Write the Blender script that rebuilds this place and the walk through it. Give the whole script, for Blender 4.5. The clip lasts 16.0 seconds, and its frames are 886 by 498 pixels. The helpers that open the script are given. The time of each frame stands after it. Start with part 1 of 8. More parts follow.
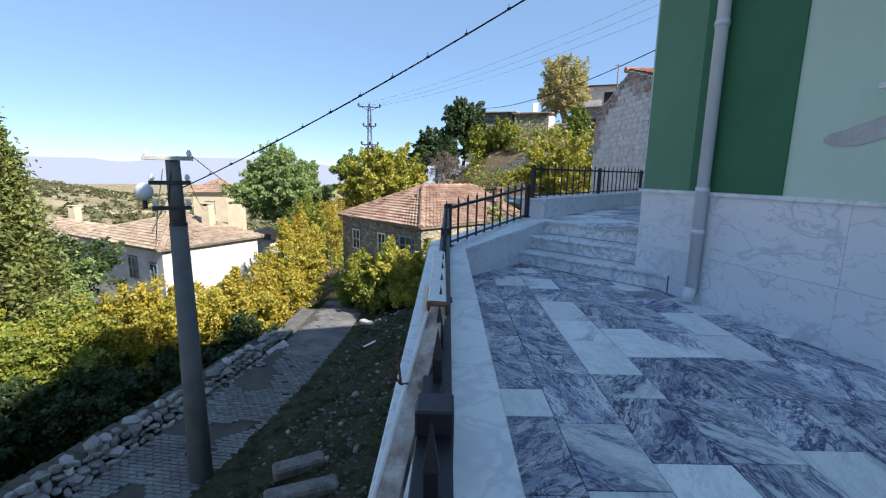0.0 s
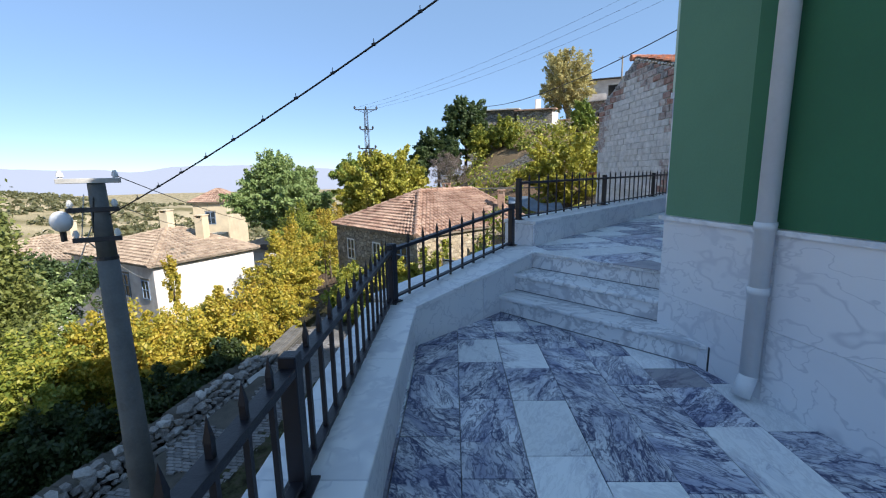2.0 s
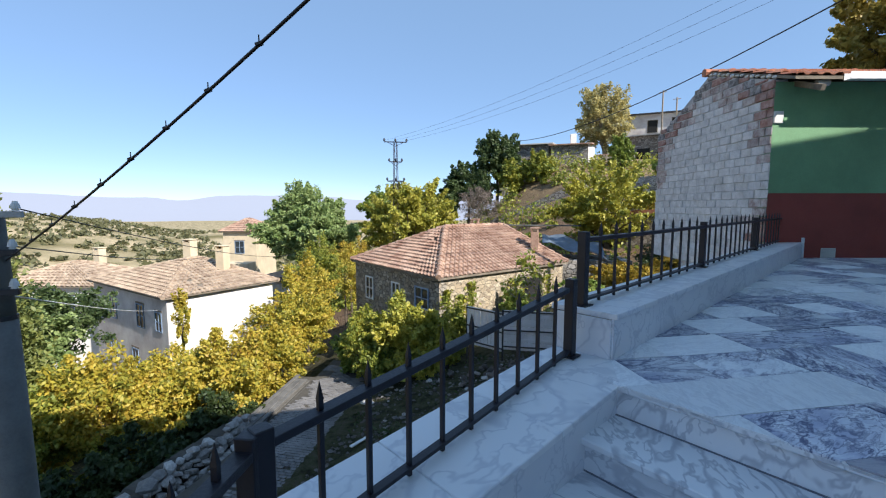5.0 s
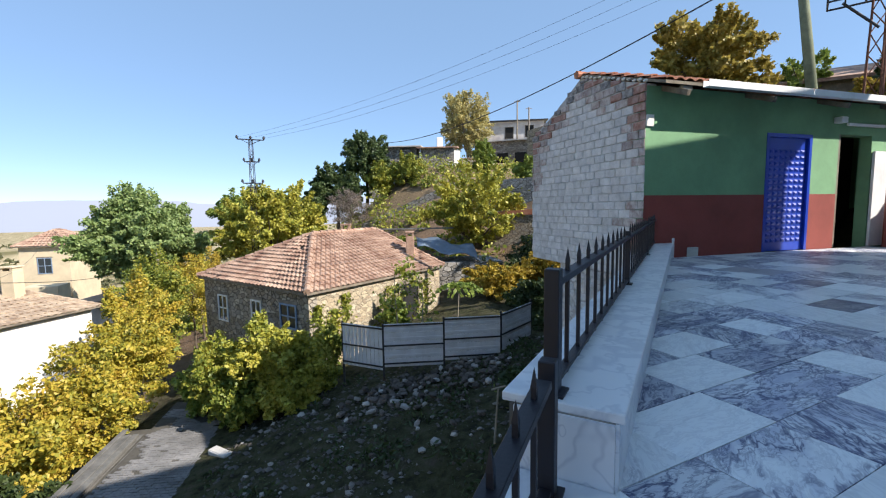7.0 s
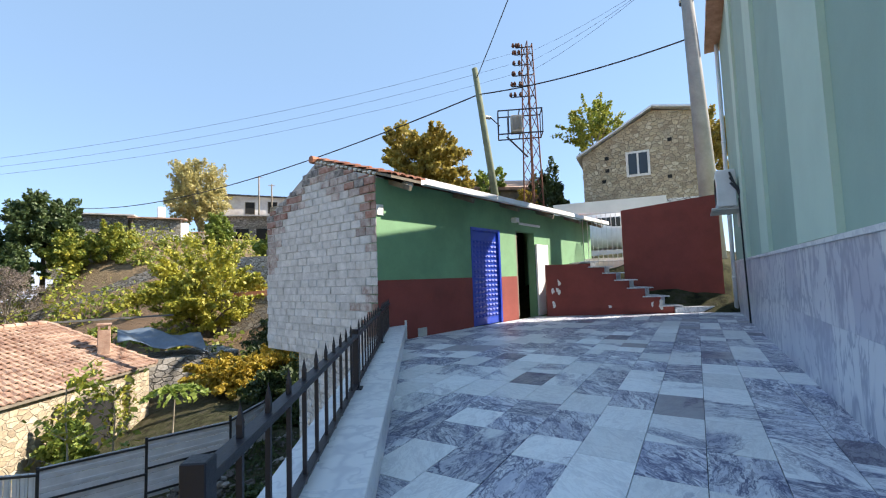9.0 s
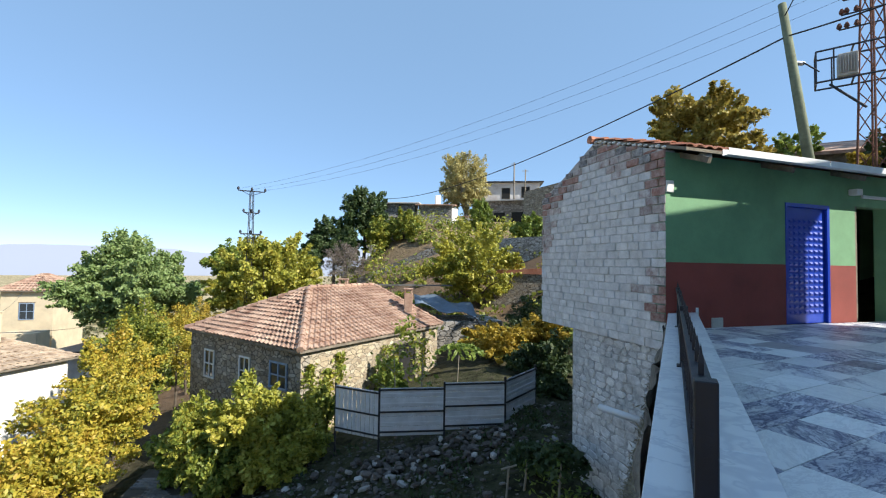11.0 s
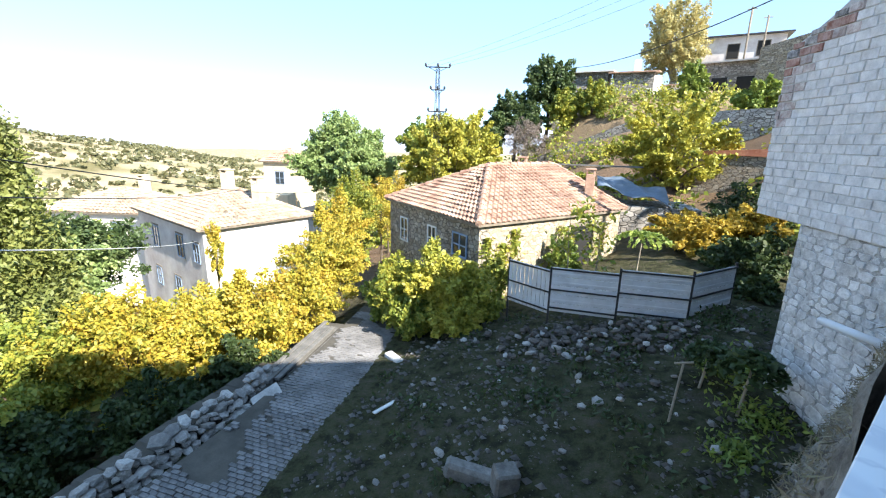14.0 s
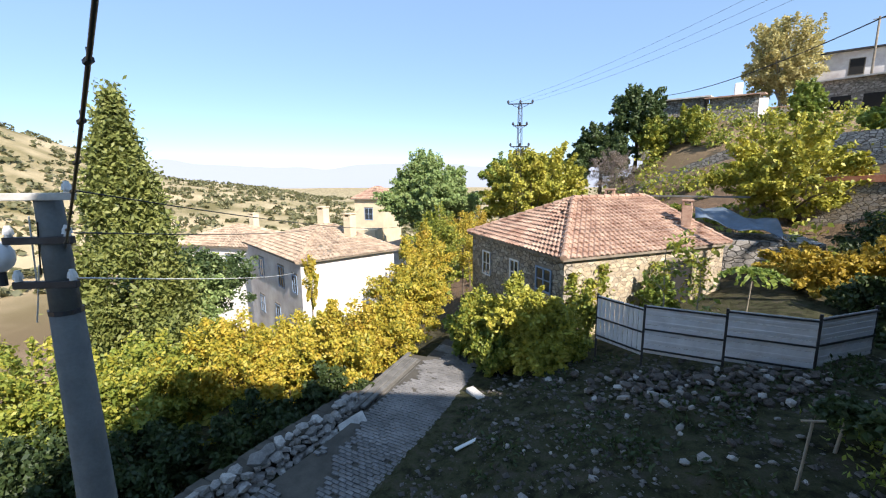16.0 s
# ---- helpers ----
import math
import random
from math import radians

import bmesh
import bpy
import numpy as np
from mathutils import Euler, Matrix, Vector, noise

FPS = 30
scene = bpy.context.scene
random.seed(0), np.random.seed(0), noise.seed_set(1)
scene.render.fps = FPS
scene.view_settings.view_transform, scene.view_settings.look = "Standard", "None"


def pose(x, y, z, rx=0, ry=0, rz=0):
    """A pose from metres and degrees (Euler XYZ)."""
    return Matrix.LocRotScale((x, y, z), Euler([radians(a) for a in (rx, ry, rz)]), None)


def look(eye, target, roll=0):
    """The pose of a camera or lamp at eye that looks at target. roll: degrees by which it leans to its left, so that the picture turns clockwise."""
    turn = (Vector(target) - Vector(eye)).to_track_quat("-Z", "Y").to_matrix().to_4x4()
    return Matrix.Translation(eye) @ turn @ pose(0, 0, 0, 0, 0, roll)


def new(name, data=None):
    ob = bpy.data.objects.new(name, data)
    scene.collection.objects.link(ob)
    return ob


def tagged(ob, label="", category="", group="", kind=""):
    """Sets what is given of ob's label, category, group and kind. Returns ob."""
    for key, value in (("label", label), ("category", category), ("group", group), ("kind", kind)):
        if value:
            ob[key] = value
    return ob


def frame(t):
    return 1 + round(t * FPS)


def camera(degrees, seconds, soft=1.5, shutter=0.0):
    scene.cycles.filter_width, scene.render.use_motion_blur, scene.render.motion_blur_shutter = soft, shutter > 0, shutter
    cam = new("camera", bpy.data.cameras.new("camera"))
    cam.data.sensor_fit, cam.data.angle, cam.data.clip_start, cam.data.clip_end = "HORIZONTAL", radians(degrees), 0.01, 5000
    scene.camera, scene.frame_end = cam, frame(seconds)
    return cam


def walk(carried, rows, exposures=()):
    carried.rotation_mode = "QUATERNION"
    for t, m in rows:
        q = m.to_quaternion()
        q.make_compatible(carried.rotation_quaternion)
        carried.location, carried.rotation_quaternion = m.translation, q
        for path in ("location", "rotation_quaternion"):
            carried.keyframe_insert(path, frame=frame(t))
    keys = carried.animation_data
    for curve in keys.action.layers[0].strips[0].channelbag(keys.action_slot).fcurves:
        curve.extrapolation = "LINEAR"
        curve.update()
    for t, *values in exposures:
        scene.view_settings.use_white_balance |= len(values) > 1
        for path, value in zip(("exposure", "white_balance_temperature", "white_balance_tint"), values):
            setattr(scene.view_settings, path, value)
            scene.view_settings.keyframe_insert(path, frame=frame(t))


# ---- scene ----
cam = camera(91.7, 16.0, 1.15)
PATH = [
    (0, (0.495, -1.088, 1.111), (0.239, 0.865, 0.763), 0.9),
    (0.5, (0.667, -0.706, 1.126), (0.333, 1.234, 0.771), 1.1),
    (1, (0.756, -0.275, 1.136), (0.43, 1.672, 0.817), 0.8),
    (1.5, (0.785, 0.078, 1.292), (0.525, 2.029, 0.935), -0.5),
    (2, (0.823, 0.34, 1.319), (0.529, 2.287, 0.97), -1.1),
    (2.5, (0.89, 0.735, 1.361), (0.545, 2.684, 1.073), -0.1),
    (3, (0.846, 1.165, 1.363), (0.535, 3.128, 1.143), 0.5),
    (3.5, (0.796, 1.451, 1.374), (0.463, 3.411, 1.15), -0.0),
    (4, (0.795, 1.826, 1.368), (0.366, 3.771, 1.182), 0.2),
    (6.5, (0.443, 3.452, 1.457), (0.009, 5.392, 1.239), -0.1),
    (7, (0.436, 3.784, 1.464), (0.591, 5.769, 1.273), -0.9),
    (7.5, (0.632, 4.026, 1.433), (1.343, 5.886, 1.248), 0.2),
    (8, (0.83, 4.117, 1.521), (2.017, 5.723, 1.42), -0.1),
    (10.5, (0.389, 4.218, 1.634), (1.46, 5.865, 2.011), 0.1),
    (11, (0.151, 4.208, 1.533), (0.336, 6.199, 1.602), 0.9),
    (11.5, (0.231, 4.318, 1.486), (-0.067, 6.28, 1.238), 0.7),
    (12, (0.246, 4.361, 1.484), (-0.15, 6.29, 1.132), 0.4),
    (12.5, (0.217, 4.335, 1.464), (-0.303, 6.221, 1.048), 1.0),
    (13, (0.216, 4.338, 1.465), (-0.343, 6.199, 0.993), 2.1),
    (13.5, (0.223, 4.33, 1.472), (-0.355, 6.18, 0.977), 2.0),
    (14, (0.225, 4.377, 1.478), (-0.37, 6.22, 0.982), 1.3),
    (14.5, (0.221, 4.349, 1.497), (-0.329, 6.204, 0.991), 2.0),
    (15, (0.222, 4.307, 1.499), (-0.369, 6.172, 1.081), 2.2),
    (15.5, (0.166, 4.285, 1.495), (-0.554, 6.115, 1.131), 0.8),
    (16, (0.182, 4.31, 1.492), (-0.769, 6.034, 1.147), -0.5),
]
walk(cam, [(t, look(eye, target, roll)) for t, eye, target, roll in PATH],
     [(0, 0.72, 6150, 14), (3.5, 0.66, 6150, 14), (6.5, 0.68, 6250, 14), (7.5, 0.95, 6450, 14), (8.2, 1.15, 6550, 14), (10.5, 1.08, 6900, 14), (11, 0.76, 6250, 10),
      (11.5, 0.72, 6300, 13), (12.5, 0.74, 6200, 14), (13, 0.95, 6250, 14), (13.5, 1.46, 6150, 12), (14.5, 1.75, 6400, 12), (15.2, 1.48, 6350, 10), (16, 0.98, 6400, 16)])

# ---- light ----
SUN_EL, SUN_AZ = 37.6, 117.0   # degrees; azimuth of the direction towards the sun, clockwise from +y
world = bpy.data.worlds.new("sky_world")
scene.world = world
world.use_nodes = True
wn = world.node_tree.nodes
sky = wn.new("ShaderNodeTexSky")
sky.sky_type, sky.sun_disc = "NISHITA", False
sky.sun_elevation, sky.sun_rotation = radians(SUN_EL), radians(SUN_AZ)
sky.air_density, sky.dust_density, sky.ozone_density = 0.85, 0.03, 3.0
sky.altitude = 1200
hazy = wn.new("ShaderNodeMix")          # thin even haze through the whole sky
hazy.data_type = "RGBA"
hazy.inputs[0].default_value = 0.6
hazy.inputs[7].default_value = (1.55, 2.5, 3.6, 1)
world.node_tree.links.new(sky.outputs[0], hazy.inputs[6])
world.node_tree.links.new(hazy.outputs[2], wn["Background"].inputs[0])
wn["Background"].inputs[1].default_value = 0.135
sun_data = bpy.data.lights.new("sun", "SUN")
sun_data.energy, sun_data.angle, sun_data.color = 5.0, radians(0.53), (1.0, 0.93, 0.80)
sun = new("sun", sun_data)
SUN_DIR = Vector((math.sin(radians(SUN_AZ)) * math.cos(radians(SUN_EL)),
                  math.cos(radians(SUN_AZ)) * math.cos(radians(SUN_EL)), math.sin(radians(SUN_EL))))
sun.matrix_world = look((0, 0, 30), Vector((0, 0, 30)) - SUN_DIR)


# ---- helpers of this scene ----
def clamp01(v):
    return max(0.0, min(1.0, v))


def smooth(v):
    v = clamp01(v)
    return v * v * (3 - 2 * v)


def material(name, base, rough=0.8, metal=0.0, var=0.25, scale=3.0, bump=0.3, fine=40.0, tint=None, per_object=0.0):
    """A surface with stains at a large scale, grain at a small one and fine relief."""
    m = bpy.data.materials.new(name)
    m.use_nodes = True
    nt = m.node_tree
    n, ln = nt.nodes, nt.links.new
    b = n["Principled BSDF"]
    b.inputs["Metallic"].default_value = metal
    co = n.new("ShaderNodeTexCoord")
    big, small = n.new("ShaderNodeTexNoise"), n.new("ShaderNodeTexNoise")
    for t, s, d in ((big, scale, 5), (small, fine, 6)):
        t.inputs["Scale"].default_value, t.inputs["Detail"].default_value = s, d
        t.inputs["Roughness"].default_value = 0.65
        ln(co.outputs["Object"], t.inputs["Vector"])
    dark = tuple(c * (1 - var) for c in base)
    light = tint or tuple(min(1, c * (1 + var)) for c in base)
    ramp = n.new("ShaderNodeValToRGB")
    ramp.color_ramp.elements[0].position, ramp.color_ramp.elements[1].position = 0.32, 0.68
    ramp.color_ramp.elements[0].color, ramp.color_ramp.elements[1].color = (*dark, 1), (*light, 1)
    ln(big.outputs["Fac"], ramp.inputs[0])
    mul = n.new("ShaderNodeMix")
    mul.data_type, mul.blend_type = "RGBA", "OVERLAY"
    mul.inputs[0].default_value = min(1.0, var * 1.3)
    ln(ramp.outputs[0], mul.inputs[6])
    ln(small.outputs["Fac"], mul.inputs[7])
    out = mul.outputs[2]
    if per_object:
        info, hsv = n.new("ShaderNodeObjectInfo"), n.new("ShaderNodeHueSaturation")
        rng = n.new("ShaderNodeMapRange")
        rng.inputs[3].default_value, rng.inputs[4].default_value = 1 - per_object, 1 + per_object
        ln(info.outputs["Random"], rng.inputs[0])
        ln(rng.outputs[0], hsv.inputs["Value"])
        ln(out, hsv.inputs["Color"])
        out = hsv.outputs[0]
    ln(out, b.inputs["Base Color"])
    rr = n.new("ShaderNodeMapRange")
    rr.inputs[3].default_value, rr.inputs[4].default_value = max(0.02, rough - 0.12), min(1, rough + 0.1)
    ln(small.outputs["Fac"], rr.inputs[0])
    ln(rr.outputs[0], b.inputs["Roughness"])
    if bump:
        bp = n.new("ShaderNodeBump")
        bp.inputs["Strength"].default_value, bp.inputs["Distance"].default_value = bump, 0.02
        ln(small.outputs["Fac"], bp.inputs["Height"])
        ln(bp.outputs[0], b.inputs["Normal"])
    return m


def mesh_of(bm, name, mat=None, smooth_shade=False):
    me = bpy.data.meshes.new(name)
    bm.normal_update()
    bm.to_mesh(me)
    bm.free()
    for mm in (mat if isinstance(mat, (list, tuple)) else [mat]):
        if mm:
            me.materials.append(mm)
    if smooth_shade:
        me.polygons.foreach_set("use_smooth", [True] * len(me.polygons))
    return me


def part(name, bm, mat, parent=None, label="", smooth_shade=False, m=None):
    ob = new(name, mesh_of(bm, name, mat, smooth_shade) if isinstance(bm, bmesh.types.BMesh) else bm)
    if parent is not None:
        ob.parent = parent
    if m is not None:
        ob.matrix_basis = m
    if label:
        tagged(ob, label)
    return ob


def thing(name, label, category, group="", kind="", at=None):
    ob = new(name)
    ob.empty_display_size = 0.1
    if at is not None:
        ob.matrix_basis = at
    return tagged(ob, label, category, group, kind)


def structure(name, bm, mat, label, category, smooth_shade=False):
    return tagged(part(name, bm, mat, None, "", smooth_shade), label, category, "", "structure")


def add_box(bm, c, s, m=None, bevel=0.0):
    """A box with centre c and size s."""
    r = bmesh.ops.create_cube(bm, size=1.0)
    bmesh.ops.scale(bm, vec=s, verts=r["verts"])
    if bevel:
        es = list({e for v in r["verts"] for e in v.link_edges})
        r2 = bmesh.ops.bevel(bm, geom=es, offset=bevel, segments=1, affect="EDGES")
        vs = list({v for f in r2["faces"] for v in f.verts} | {v for v in r["verts"] if v.is_valid})
    else:
        vs = r["verts"]
    bmesh.ops.translate(bm, vec=c, verts=vs)
    if m is not None:
        bmesh.ops.transform(bm, matrix=m, verts=vs)
    return vs


def prism(bm, pts, z0, z1):
    """An upright prism over a plan polygon; z1 may be a list of heights."""
    n = len(pts)
    area = sum(pts[i][0] * pts[(i + 1) % n][1] - pts[(i + 1) % n][0] * pts[i][1] for i in range(n))
    if area < 0:
        pts = pts[::-1]
        z1 = z1[::-1] if isinstance(z1, (list, tuple)) else z1
    tops = z1 if isinstance(z1, (list, tuple)) else [z1] * n
    lo = [bm.verts.new((p[0], p[1], z0)) for p in pts]
    hi = [bm.verts.new((p[0], p[1], h)) for p, h in zip(pts, tops)]
    bm.faces.new(lo[::-1])
    bm.faces.new(hi)
    for i in range(n):
        j = (i + 1) % n
        bm.faces.new((lo[i], lo[j], hi[j], hi[i]))
    return lo + hi


def tube(bm, a, b, r0, r1=None, seg=10, cap=True):
    a, b = Vector(a), Vector(b)
    d = b - a
    m = Matrix.Translation((a + b) / 2) @ d.to_track_quat("Z", "Y").to_matrix().to_4x4()
    return bmesh.ops.create_cone(bm, cap_ends=cap, segments=seg, radius1=r0, radius2=r0 if r1 is None else r1,
                                 depth=d.length, matrix=m)["verts"]


def along(a, b):
    """A pose at a whose x axis runs level to b, and the level length."""
    a, b = Vector(a), Vector(b)
    d = b - a
    return Matrix.Translation(a) @ Matrix.Rotation(math.atan2(d.y, d.x), 4, "Z"), math.hypot(d.x, d.y)


def off(a, b, w):
    """Both ends of a plan line moved by w to its left."""
    d = Vector((b[0] - a[0], b[1] - a[1])).normalized()
    n = Vector((-d.y, d.x)) * w
    return (a[0] + n.x, a[1] + n.y), (b[0] + n.x, b[1] + n.y)


def meet(p, q, r, s):
    """The point where the plan lines pq and rs meet."""
    d1, d2 = Vector((q[0] - p[0], q[1] - p[1])), Vector((s[0] - r[0], s[1] - r[1]))
    k = ((r[0] - p[0]) * d2.y - (r[1] - p[1]) * d2.x) / (d1.x * d2.y - d1.y * d2.x)
    return (p[0] + d1.x * k, p[1] + d1.y * k)


# ---- materials ----
def marble(name, base, vein, dark, vein_scale, strength, rough, cloudy=0.3, odd=0.0, smear=(1, 1, 1), wide=1.0):
    """Polished marble: veins from warped ridges, clouds, and a different cut for each slab."""
    m = bpy.data.materials.new(name)
    m.use_nodes = True
    nt = m.node_tree
    n, ln = nt.nodes, nt.links.new
    b = n["Principled BSDF"]
    co, info = n.new("ShaderNodeTexCoord"), n.new("ShaderNodeObjectInfo")
    wn1 = n.new("ShaderNodeTexWhiteNoise")
    wn1.noise_dimensions = "1D"
    ln(info.outputs["Random"], wn1.inputs["W"])
    shift = n.new("ShaderNodeVectorMath")
    shift.operation = "MULTIPLY_ADD"
    shift.inputs[1].default_value = (37, 41, 29)
    ln(wn1.outputs["Color"], shift.inputs[0])
    ln(co.outputs["Object"], shift.inputs[2])
    rot = n.new("ShaderNodeVectorRotate")
    rot.rotation_type = "Z_AXIS"
    ang = n.new("ShaderNodeMath")
    ang.operation = "MULTIPLY"
    ang.inputs[1].default_value = 2.6
    ln(info.outputs["Random"], ang.inputs[0])
    ln(ang.outputs[0], rot.inputs["Angle"])
    ln(shift.outputs[0], rot.inputs["Vector"])
    sm = n.new("ShaderNodeVectorMath")
    sm.operation = "MULTIPLY"
    sm.inputs[1].default_value = smear
    ln(rot.outputs[0], sm.inputs[0])
    warp = n.new("ShaderNodeTexNoise")
    warp.inputs["Scale"].default_value, warp.inputs["Detail"].default_value = vein_scale * 0.6, 5
    ln(sm.outputs[0], warp.inputs["Vector"])
    add = n.new("ShaderNodeVectorMath")
    add.operation = "MULTIPLY_ADD"
    add.inputs[1].default_value = (0.5, 0.5, 0.5)
    ln(warp.outputs["Color"], add.inputs[0])
    ln(sm.outputs[0], add.inputs[2])
    fold = None
    for sc, wd in ((vein_scale, 0.045 * wide), (vein_scale * 2.6, 0.04 * wide)):
        ns = n.new("ShaderNodeTexNoise")
        ns.inputs["Scale"].default_value, ns.inputs["Detail"].default_value, ns.inputs["Roughness"].default_value = sc, 3.0, 0.55
        ln(add.outputs[0], ns.inputs["Vector"])
        sub, ab, mr = n.new("ShaderNodeMath"), n.new("ShaderNodeMath"), n.new("ShaderNodeMapRange")
        sub.operation, ab.operation, mr.interpolation_type = "SUBTRACT", "ABSOLUTE", "SMOOTHSTEP"
        sub.inputs[1].default_value = 0.5
        ln(ns.outputs["Fac"], sub.inputs[0])
        ln(sub.outputs[0], ab.inputs[0])
        ln(ab.outputs[0], mr.inputs[0])
        mr.inputs[1].default_value, mr.inputs[2].default_value, mr.inputs[3].default_value, mr.inputs[4].default_value = 0.0, wd, 1.0, 0.0
        if fold is None:
            fold = mr.outputs[0]
        else:
            mxm = n.new("ShaderNodeMath")
            mxm.operation = "MAXIMUM"
            ln(fold, mxm.inputs[0])
            ln(mr.outputs[0], mxm.inputs[1])
            fold = mxm.outputs[0]
    cloud = n.new("ShaderNodeTexNoise")
    cloud.inputs["Scale"].default_value, cloud.inputs["Detail"].default_value = vein_scale * 0.45, 6
    ln(add.outputs[0], cloud.inputs["Vector"])
    # how heavily this slab is veined
    heavy = n.new("ShaderNodeMapRange")
    heavy.inputs[1].default_value, heavy.inputs[2].default_value = 0.10, 0.55
    heavy.inputs[3].default_value, heavy.inputs[4].default_value = strength * (0.3 if odd else 0.8), strength
    ln(wn1.outputs["Value"], heavy.inputs[0])
    mulv = n.new("ShaderNodeMath")
    mulv.operation = "MULTIPLY"
    ln(fold, mulv.inputs[0])
    ln(heavy.outputs[0], mulv.inputs[1])
    c1 = n.new("ShaderNodeMix")
    c1.data_type = "RGBA"
    c1.inputs[6].default_value, c1.inputs[7].default_value = (*base, 1), (*vein, 1)
    ln(mulv.outputs[0], c1.inputs[0])
    cr = n.new("ShaderNodeMapRange")
    cr.inputs[1].default_value, cr.inputs[2].default_value, cr.inputs[4].default_value = 0.48, 0.66, cloudy
    ln(cloud.outputs["Fac"], cr.inputs[0])
    c2 = n.new("ShaderNodeMix")
    c2.data_type = "RGBA"
    c2.inputs[7].default_value = (*dark, 1)
    ln(cr.outputs[0], c2.inputs[0])
    ln(c1.outputs[2], c2.inputs[6])
    out = c2.outputs[2]
    if odd:
        pick = n.new("ShaderNodeMath")
        pick.operation = "GREATER_THAN"
        pick.inputs[1].default_value = 1 - odd
        ln(info.outputs["Random"], pick.inputs[0])
        half = n.new("ShaderNodeMath")
        half.operation = "MULTIPLY"
        half.inputs[1].default_value = 0.45
        ln(pick.outputs[0], half.inputs[0])
        c3 = n.new("ShaderNodeMix")
        c3.data_type = "RGBA"
        c3.inputs[7].default_value = (0.10, 0.075, 0.11, 1)
        ln(half.outputs[0], c3.inputs[0])
        ln(out, c3.inputs[6])
        out = c3.outputs[2]
    ln(out, b.inputs["Base Color"])
    b.inputs["Roughness"].default_value = rough
    b.inputs["Specular IOR Level"].default_value = 0.4
    return m


def floor_marble(name, vein, grey, fine, lean, spread_):
    """Floor tiles cut from one veined block: some nearly white, some clouded, some dark with veins."""
    m = bpy.data.materials.new(name)
    m.use_nodes = True
    nt = m.node_tree
    n, ln = nt.nodes, nt.links.new
    b = n["Principled BSDF"]

    def math_(op, a, c, d=None):
        q = n.new("ShaderNodeMath")
        q.operation = op
        for k, v in enumerate((a, c, d)):
            if v is None:
                continue
            if isinstance(v, (int, float)):
                q.inputs[k].default_value = v
            else:
                ln(v, q.inputs[k])
        return q.outputs[0]

    def step(v, lo, hi, o0=0.0, o1=1.0):
        q = n.new("ShaderNodeMapRange")
        q.interpolation_type = "SMOOTHSTEP"
        for k, w in enumerate((lo, hi, o0, o1)):
            q.inputs[k + 1].default_value = w
        ln(v, q.inputs[0])
        return q.outputs[0]

    def noise_(vec, scale, detail, rough=0.6):
        q = n.new("ShaderNodeTexNoise")
        q.inputs["Scale"].default_value, q.inputs["Detail"].default_value, q.inputs["Roughness"].default_value = scale, detail, rough
        ln(vec, q.inputs["Vector"])
        return q

    def blend(fac, c0, c1):
        q = n.new("ShaderNodeMix")
        q.data_type = "RGBA"
        for k, v in ((0, fac), (6, c0), (7, c1)):
            if isinstance(v, tuple):
                q.inputs[k].default_value = (*v, 1)
            elif isinstance(v, float):
                q.inputs[k].default_value = v
            else:
                ln(v, q.inputs[k])
        return q.outputs[2]

    co, info, wn1 = n.new("ShaderNodeTexCoord"), n.new("ShaderNodeObjectInfo"), n.new("ShaderNodeTexWhiteNoise")
    wn1.noise_dimensions = "1D"
    ln(info.outputs["Random"], wn1.inputs["W"])
    shift = n.new("ShaderNodeVectorMath")
    shift.operation = "MULTIPLY_ADD"
    shift.inputs[1].default_value = (37, 41, 29)
    ln(wn1.outputs["Color"], shift.inputs[0])
    ln(co.outputs["Object"], shift.inputs[2])
    rot = n.new("ShaderNodeVectorRotate")
    rot.rotation_type = "Z_AXIS"
    ln(math_("MULTIPLY_ADD", info.outputs["Random"], 2.2, lean), rot.inputs["Angle"])
    ln(shift.outputs[0], rot.inputs["Vector"])
    sq = n.new("ShaderNodeVectorMath")
    sq.operation = "MULTIPLY"
    sq.inputs[1].default_value = (0.6, 1.5, 1)
    ln(rot.outputs[0], sq.inputs[0])
    warp = noise_(sq.outputs[0], 2.4, 4)
    bent = n.new("ShaderNodeVectorMath")
    bent.operation = "MULTIPLY_ADD"
    bent.inputs[1].default_value = (0.42, 0.42, 0.42)
    ln(warp.outputs["Color"], bent.inputs[0])
    ln(sq.outputs[0], bent.inputs[2])
    p = bent.outputs[0]
    lines = None
    for sc, wd, am in ((fine, 0.030, 1.0), (fine * 2.3, 0.034, 0.85), (fine * 5.0, 0.045, 0.6)):
        r = math_("ABSOLUTE", math_("SUBTRACT", noise_(p, sc, 5, 0.62).outputs["Fac"], 0.5), 0.0)
        v = step(r, 0.0, wd, am, 0.0)
        lines = v if lines is None else math_("MAXIMUM", lines, v)
    bias = step(wn1.outputs["Value"], 0.08, 0.92, spread_[0], spread_[1])
    dense = step(math_("ADD", noise_(p, fine * 0.5, 4).outputs["Fac"], bias), 0.44, 0.56)
    wisp = math_("MULTIPLY", lines, math_("MULTIPLY_ADD", dense, 0.80, 0.18))
    haze_ = math_("MULTIPLY", dense, step(noise_(p, fine * 1.6, 6, 0.7).outputs["Fac"], 0.36, 0.66, 0.18, 0.85))
    col = blend(haze_, (0.79, 0.82, 0.84), grey)
    col = blend(wisp, col, vein)
    odd = math_("MULTIPLY", math_("GREATER_THAN", info.outputs["Random"], 0.945), 0.62)
    col = blend(odd, col, (0.085, 0.07, 0.115))
    hsv = n.new("ShaderNodeHueSaturation")
    sepc = n.new("ShaderNodeSeparateColor")
